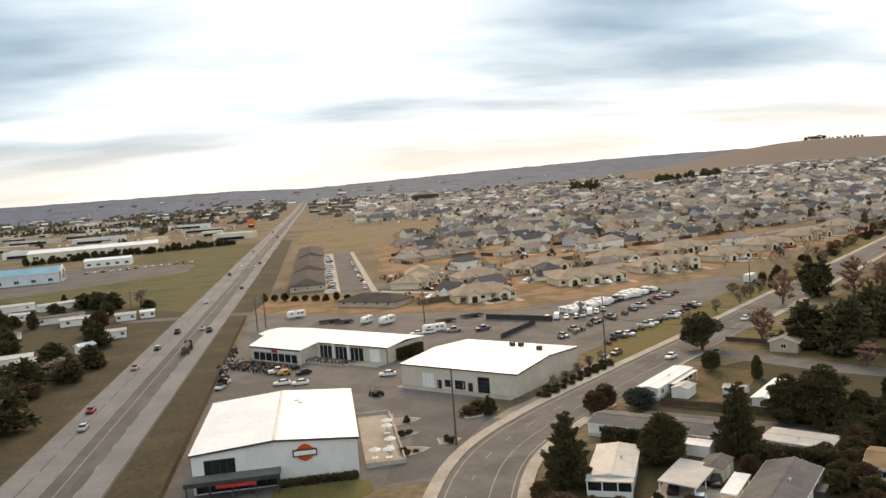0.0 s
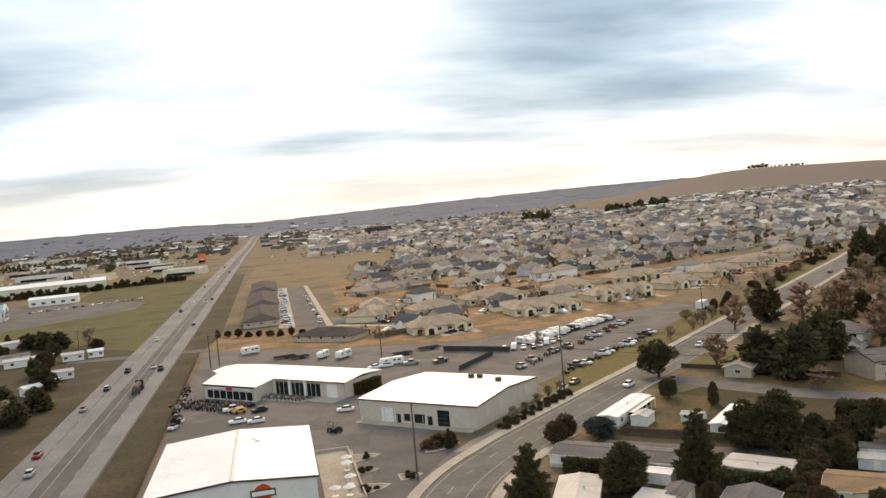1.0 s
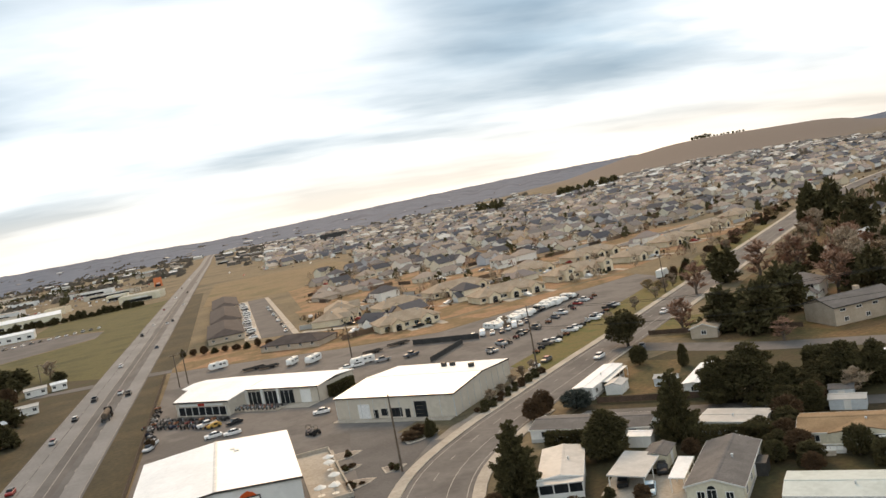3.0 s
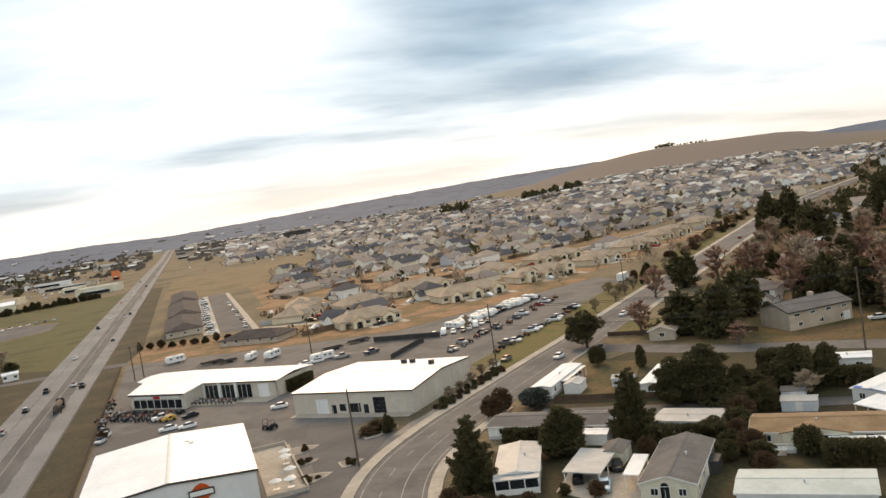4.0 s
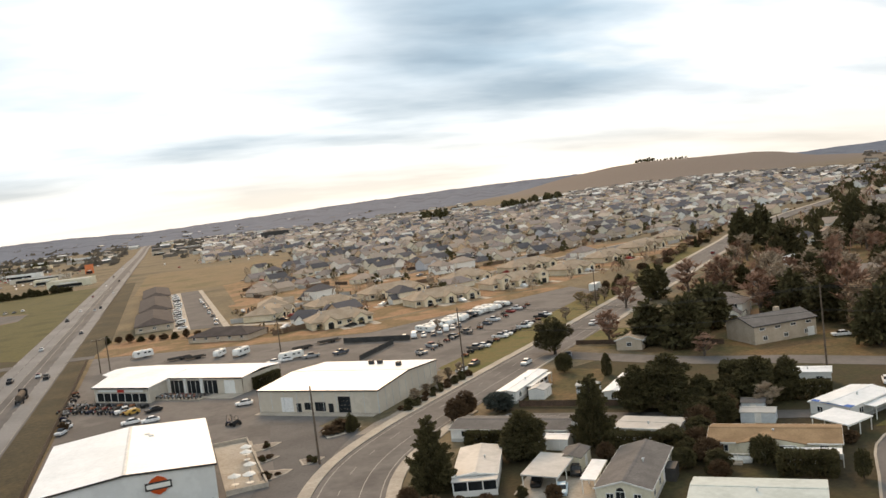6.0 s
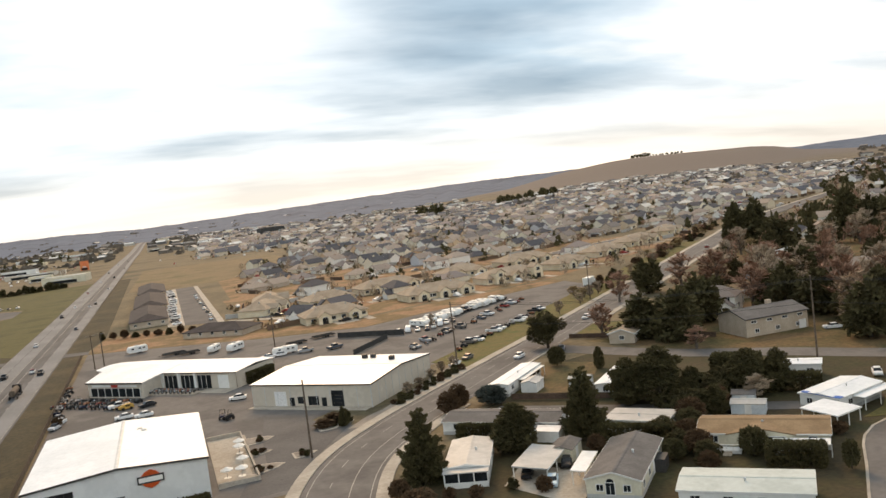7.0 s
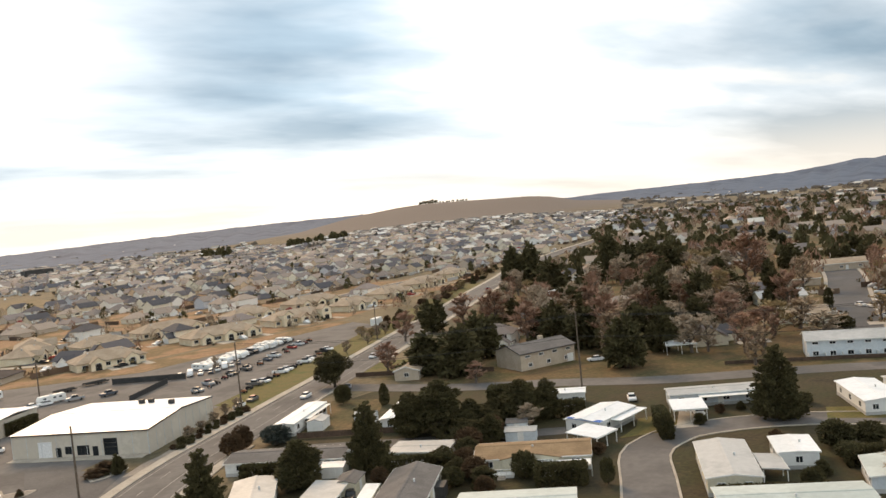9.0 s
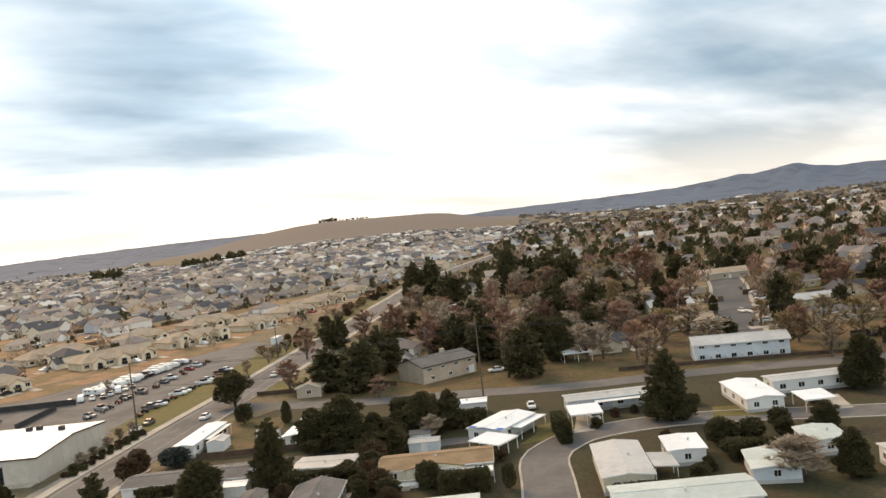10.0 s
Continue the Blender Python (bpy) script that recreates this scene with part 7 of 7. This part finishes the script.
# young trees and shrubs between the suburb and the street
for k in range(70):
    x = ro.uniform(128, 330)
    y = 0.92 * x + ro.uniform(120, 133)
    if free(x, y, 0.4):
        plant(ro.choice("WWBSSRC"), x, y, ro.uniform(1.5, 4.5), ro.uniform(1.1, 2.2), False)
spots = []
for k in range(2100):
    az, r = radians(RNG.uniform(36, 80)), 200 + 1300 * RNG.random() ** 0.85
    x, y = r * math.sin(az), r * math.cos(az)
    if in_old(x, y):
        spots.append((r, x, y))
for r, x, y in sorted(spots):
    if free(x, y, 1.5):
        plant(RNG.choice("eeecobbbgg") if r > 330 else RNG.choice("EOBBBGC" if r < 250 else "eobbbgc"), x, y, RNG.uniform(6, 12) * (1.0 if r < 450 else 0.75), RNG.uniform(3.0, 5.4))
for k in range(900):
    az, r = radians(RNG.uniform(4, 38)), RNG.uniform(330, 1300)
    x, y = r * math.sin(az), r * math.cos(az)
    if in_suburb(x, y) and free(x, y, 0.5):
        plant(RNG.choice("bbggwwwec"), x, y, RNG.uniform(3.5, 7), RNG.uniform(1.6, 3.0), False)

# ---- stores and works along the highway ----
def store(x, y, yaw, L, W, h, wall, roof, label):
    ob = thing("flat_roofed_store", place(x, y, yaw), label, "store", "stores along the highway")
    g = Geo().box(-L / 2, -W / 2, -3, L / 2, -W / 2 + 0.3, h).box(-L / 2, W / 2 - 0.3, -3, L / 2, W / 2, h)
    g.box(-L / 2, -W / 2 + 0.3, -3, -L / 2 + 0.3, W / 2 - 0.3, h).box(L / 2 - 0.3, -W / 2 + 0.3, -3, L / 2, W / 2 - 0.3, h)
    part("wall", g, wall, ob)
    part("roof", Geo().box(-L / 2 + 0.3, -W / 2 + 0.3, h - 0.8, L / 2 - 0.3, W / 2 - 0.3, h - 0.5), roof, ob)
    part("shopfront", Geo().box(-L * 0.4, -W / 2 - 0.06, 0.3, L * 0.3, -W / 2 - 0.005, 2.8), "glass_dark", ob)
    part("sign_band", Geo().box(-L * 0.2, -W / 2 - 0.2, 3.2, L * 0.2, -W / 2 - 0.07, 4.2), "white_paint", ob)
    taken(x, y, max(L, W) * 0.55)


WALLS = ["cream_paint", "tan_siding", "white_paint", "grey_metal_wall", "beige_metal_wall", "yellow_wall"]
ROOFS = ["white_metal_roof", "pale_roof", "grey_shingle", "pale_roof", "brown_roof"]
store(-70, 1010, 4, 9, 9, 10, "orange_plaster", "pale_roof", "bright orange-fronted store beside the highway")
store(205, 1500, 10, 44, 22, 12, "trim_dark", "white_metal_roof", "dark-walled hall with a pale roof")
for k in range(140):
    if k % 2:
        x, y = RNG.uniform(-430, -64), RNG.uniform(760, 1700)
    else:
        a, r = radians(RNG.uniform(-1, 21)), RNG.uniform(800, 2000)
        x, y = r * math.sin(a), r * math.cos(a)
        if x < -22 or (in_suburb(x, y) and r < 1150):
            continue
    L = RNG.uniform(16, 60) if k % 2 else RNG.uniform(12, 34)
    if free(x, y, L * 0.6) and not abs(x - hx(y)) < L * 0.6 + 12:
        store(x, y, RNG.uniform(-10, 14), L, min(L, RNG.uniform(12, 30)), RNG.uniform(4.0, 6.5), RNG.choice(WALLS), RNG.choice(ROOFS), "flat-roofed store beside the highway")
far_cars = Geo()
for k in range(260):
    if k % 3:
        x, y = RNG.uniform(-330, -66), 800 + 60 * (k % 9) + RNG.uniform(-2, 2)
    else:
        a, r = radians(RNG.uniform(0, 16)), RNG.uniform(840, 1250)
        x, y = r * math.sin(a), r * math.cos(a)
    m = place(x, y, RNG.uniform(70, 100))
    b = Geo().loft([section(-2.2, 0.3, 0.8, 0.8), section(-0.8, 0.25, 0.95, 0.88), section(-0.3, 0.25, 1.4, 0.8), section(1.0, 0.25, 1.42, 0.8), section(1.7, 0.25, 0.95, 0.86), section(2.2, 0.3, 0.85, 0.8)])
    far_cars.add([m @ Vector(q) for q in b.v], b.f)
single("far_parked_cars", far_cars, "far_cars", Matrix(), "distant rows of parked cars beside stores", "cars", kind="stuff")
# rows of trees beyond the stores
for k in range(46):
    plant("e" if k % 4 else "c", -470 + 6.2 * k, 1190 + 2.4 * k, RNG.uniform(8, 12), RNG.uniform(3, 4.5), False)
for k in range(60):
    x, y = RNG.uniform(-520, -70), RNG.uniform(760, 1900)
    if free(x, y, 2):
        plant(RNG.choice("eebgc"), x, y, RNG.uniform(6, 11), RNG.uniform(3, 5), False)
for cx, cy, n, w in ((445, 1330, 14, 22), (570, 1260, 20, 34), (610, 1235, 14, 20)):
    for k in range(n):
        plant("e", cx + RNG.uniform(-w, w), cy + RNG.uniform(-9, 9), RNG.uniform(12, 17), RNG.uniform(5, 7), False)
# the clump of trees on the hilltop
for k in range(14):
    az, r = radians(32.45 + 0.085 * k + RNG.uniform(-0.05, 0.05)), 2500 + RNG.uniform(-12, 12)
    plant("e", r * math.sin(az), r * math.cos(az), RNG.uniform(7, 12), RNG.uniform(3.5, 5.5), False)

for k in range(9):
    az, r = radians(33.8 + 0.22 * k + RNG.uniform(-0.08, 0.08)), 2490 + RNG.uniform(-12, 12)
    plant("e", r * math.sin(az), r * math.cos(az), RNG.uniform(3, 6), RNG.uniform(3, 5), False)

# ---- far fields of woods, hedges and roofs ----
woods, roofs = Geo(), Geo()
rw = random.Random(99)
for k in range(4200):
    az, r = radians(rw.uniform(-32, 82)), 1100 + 2500 * rw.random() ** 0.8
    x, y = r * math.sin(az), r * math.cos(az)
    if abs(x - hx(y)) < 22:
        continue
    deg = math.degrees(az)
    hillside = 21 < deg < 46 and r > 1600
    if hillside or (r > 2300 and rw.random() < 0.8) or (6 < deg < 36 and r < 1500 and rw.random() < 0.7):
        continue
    z = z_at(x, y)
    if rw.random() < (0.72 if deg > 38 or deg < -2 else 0.45):
        w, h = rw.uniform(3, 8) * (1 + r / 4000), rw.uniform(3, 6.5)
        n0 = 7
        for q in range(n0):
            a, b = rw.uniform(0, 6.28), rw.uniform(0.2, 1)
            px, py, pz = x + w * b * math.cos(a), y + w * b * math.sin(a), z + h * rw.uniform(0.2, 0.9)
            s = w * rw.uniform(0.35, 0.7)
            woods.add([(px - s, py - s * 0.4, pz - s * 0.6), (px + s, py - s * 0.3, pz - s * 0.5), (px + s * 0.3, py + s * 0.2, pz + s * 0.7), (px - s * 0.2, py + s, pz - s * 0.4)], [(0, 1, 2), (1, 3, 2), (3, 0, 2)])
    else:
        m = place(x, y, rw.uniform(0, 180))
        L, W, e = rw.uniform(10, 26), rw.uniform(8, 14), rw.uniform(3, 5.5)
        b = Geo().box(-L / 2, -W / 2, -3, L / 2, W / 2, e)
        roofs.add([m @ Vector(q) for q in b.v], b.f)
        b = gable_slabs(L, W, e, rw.uniform(1.2, 2.6), 0.4, 0.2)
        roofs.add([m @ Vector(q) for q in b.v], b.f)
# houses climbing the foot of the hill
for k in range(520):
    az, r = radians(rw.uniform(23, 46)), rw.uniform(1300, 1680)
    x, y = r * math.sin(az), r * math.cos(az)
    m = place(x, y, rw.uniform(0, 180))
    L, W, e = rw.uniform(11, 20), rw.uniform(8, 12), rw.uniform(3, 5.5)
    b = Geo().box(-L / 2, -W / 2, -3, L / 2, W / 2, e)
    roofs.add([m @ Vector(q) for q in b.v], b.f)
    b = gable_slabs(L, W, e, rw.uniform(1.2, 2.6), 0.4, 0.2)
    roofs.add([m @ Vector(q) for q in b.v], b.f)
single("far_evergreens", FAR["evergreen"], "evergreen", Matrix(), "distant dark evergreens among houses", "trees", kind="stuff")
single("far_bare_trees", FAR["bare_twig"], "bare_twig", Matrix(), "distant leafless trees among houses", "trees", kind="stuff")
single("far_grey_trees", FAR["grey_twig"], "grey_twig", Matrix(), "distant pale leafless trees among houses", "trees", kind="stuff")
single("far_woods", woods, "far_woods", Matrix(), "distant dark scattered woods and hedges", "woods", kind="stuff")
single("far_buildings", roofs, "far_town", Matrix(), "distant scattered houses and barns", "buildings", kind="stuff")

# ---- the patterns that were copied are cleared away ----
for src in TEMPLATES + list(V.values()) + [t for ts in T.values() for t in ts]:
    for o in list(src.children_recursive) + [src]:
        bpy.data.objects.remove(o)

# ---- the plan is drawn in units of 1.18 m ----
UNIT = 1.18
for ob in list(scene.objects):
    if ob.parent is None and ob not in (cam, sun):
        ob.matrix_basis = Matrix.Scale(UNIT, 4) @ ob.matrix_basis
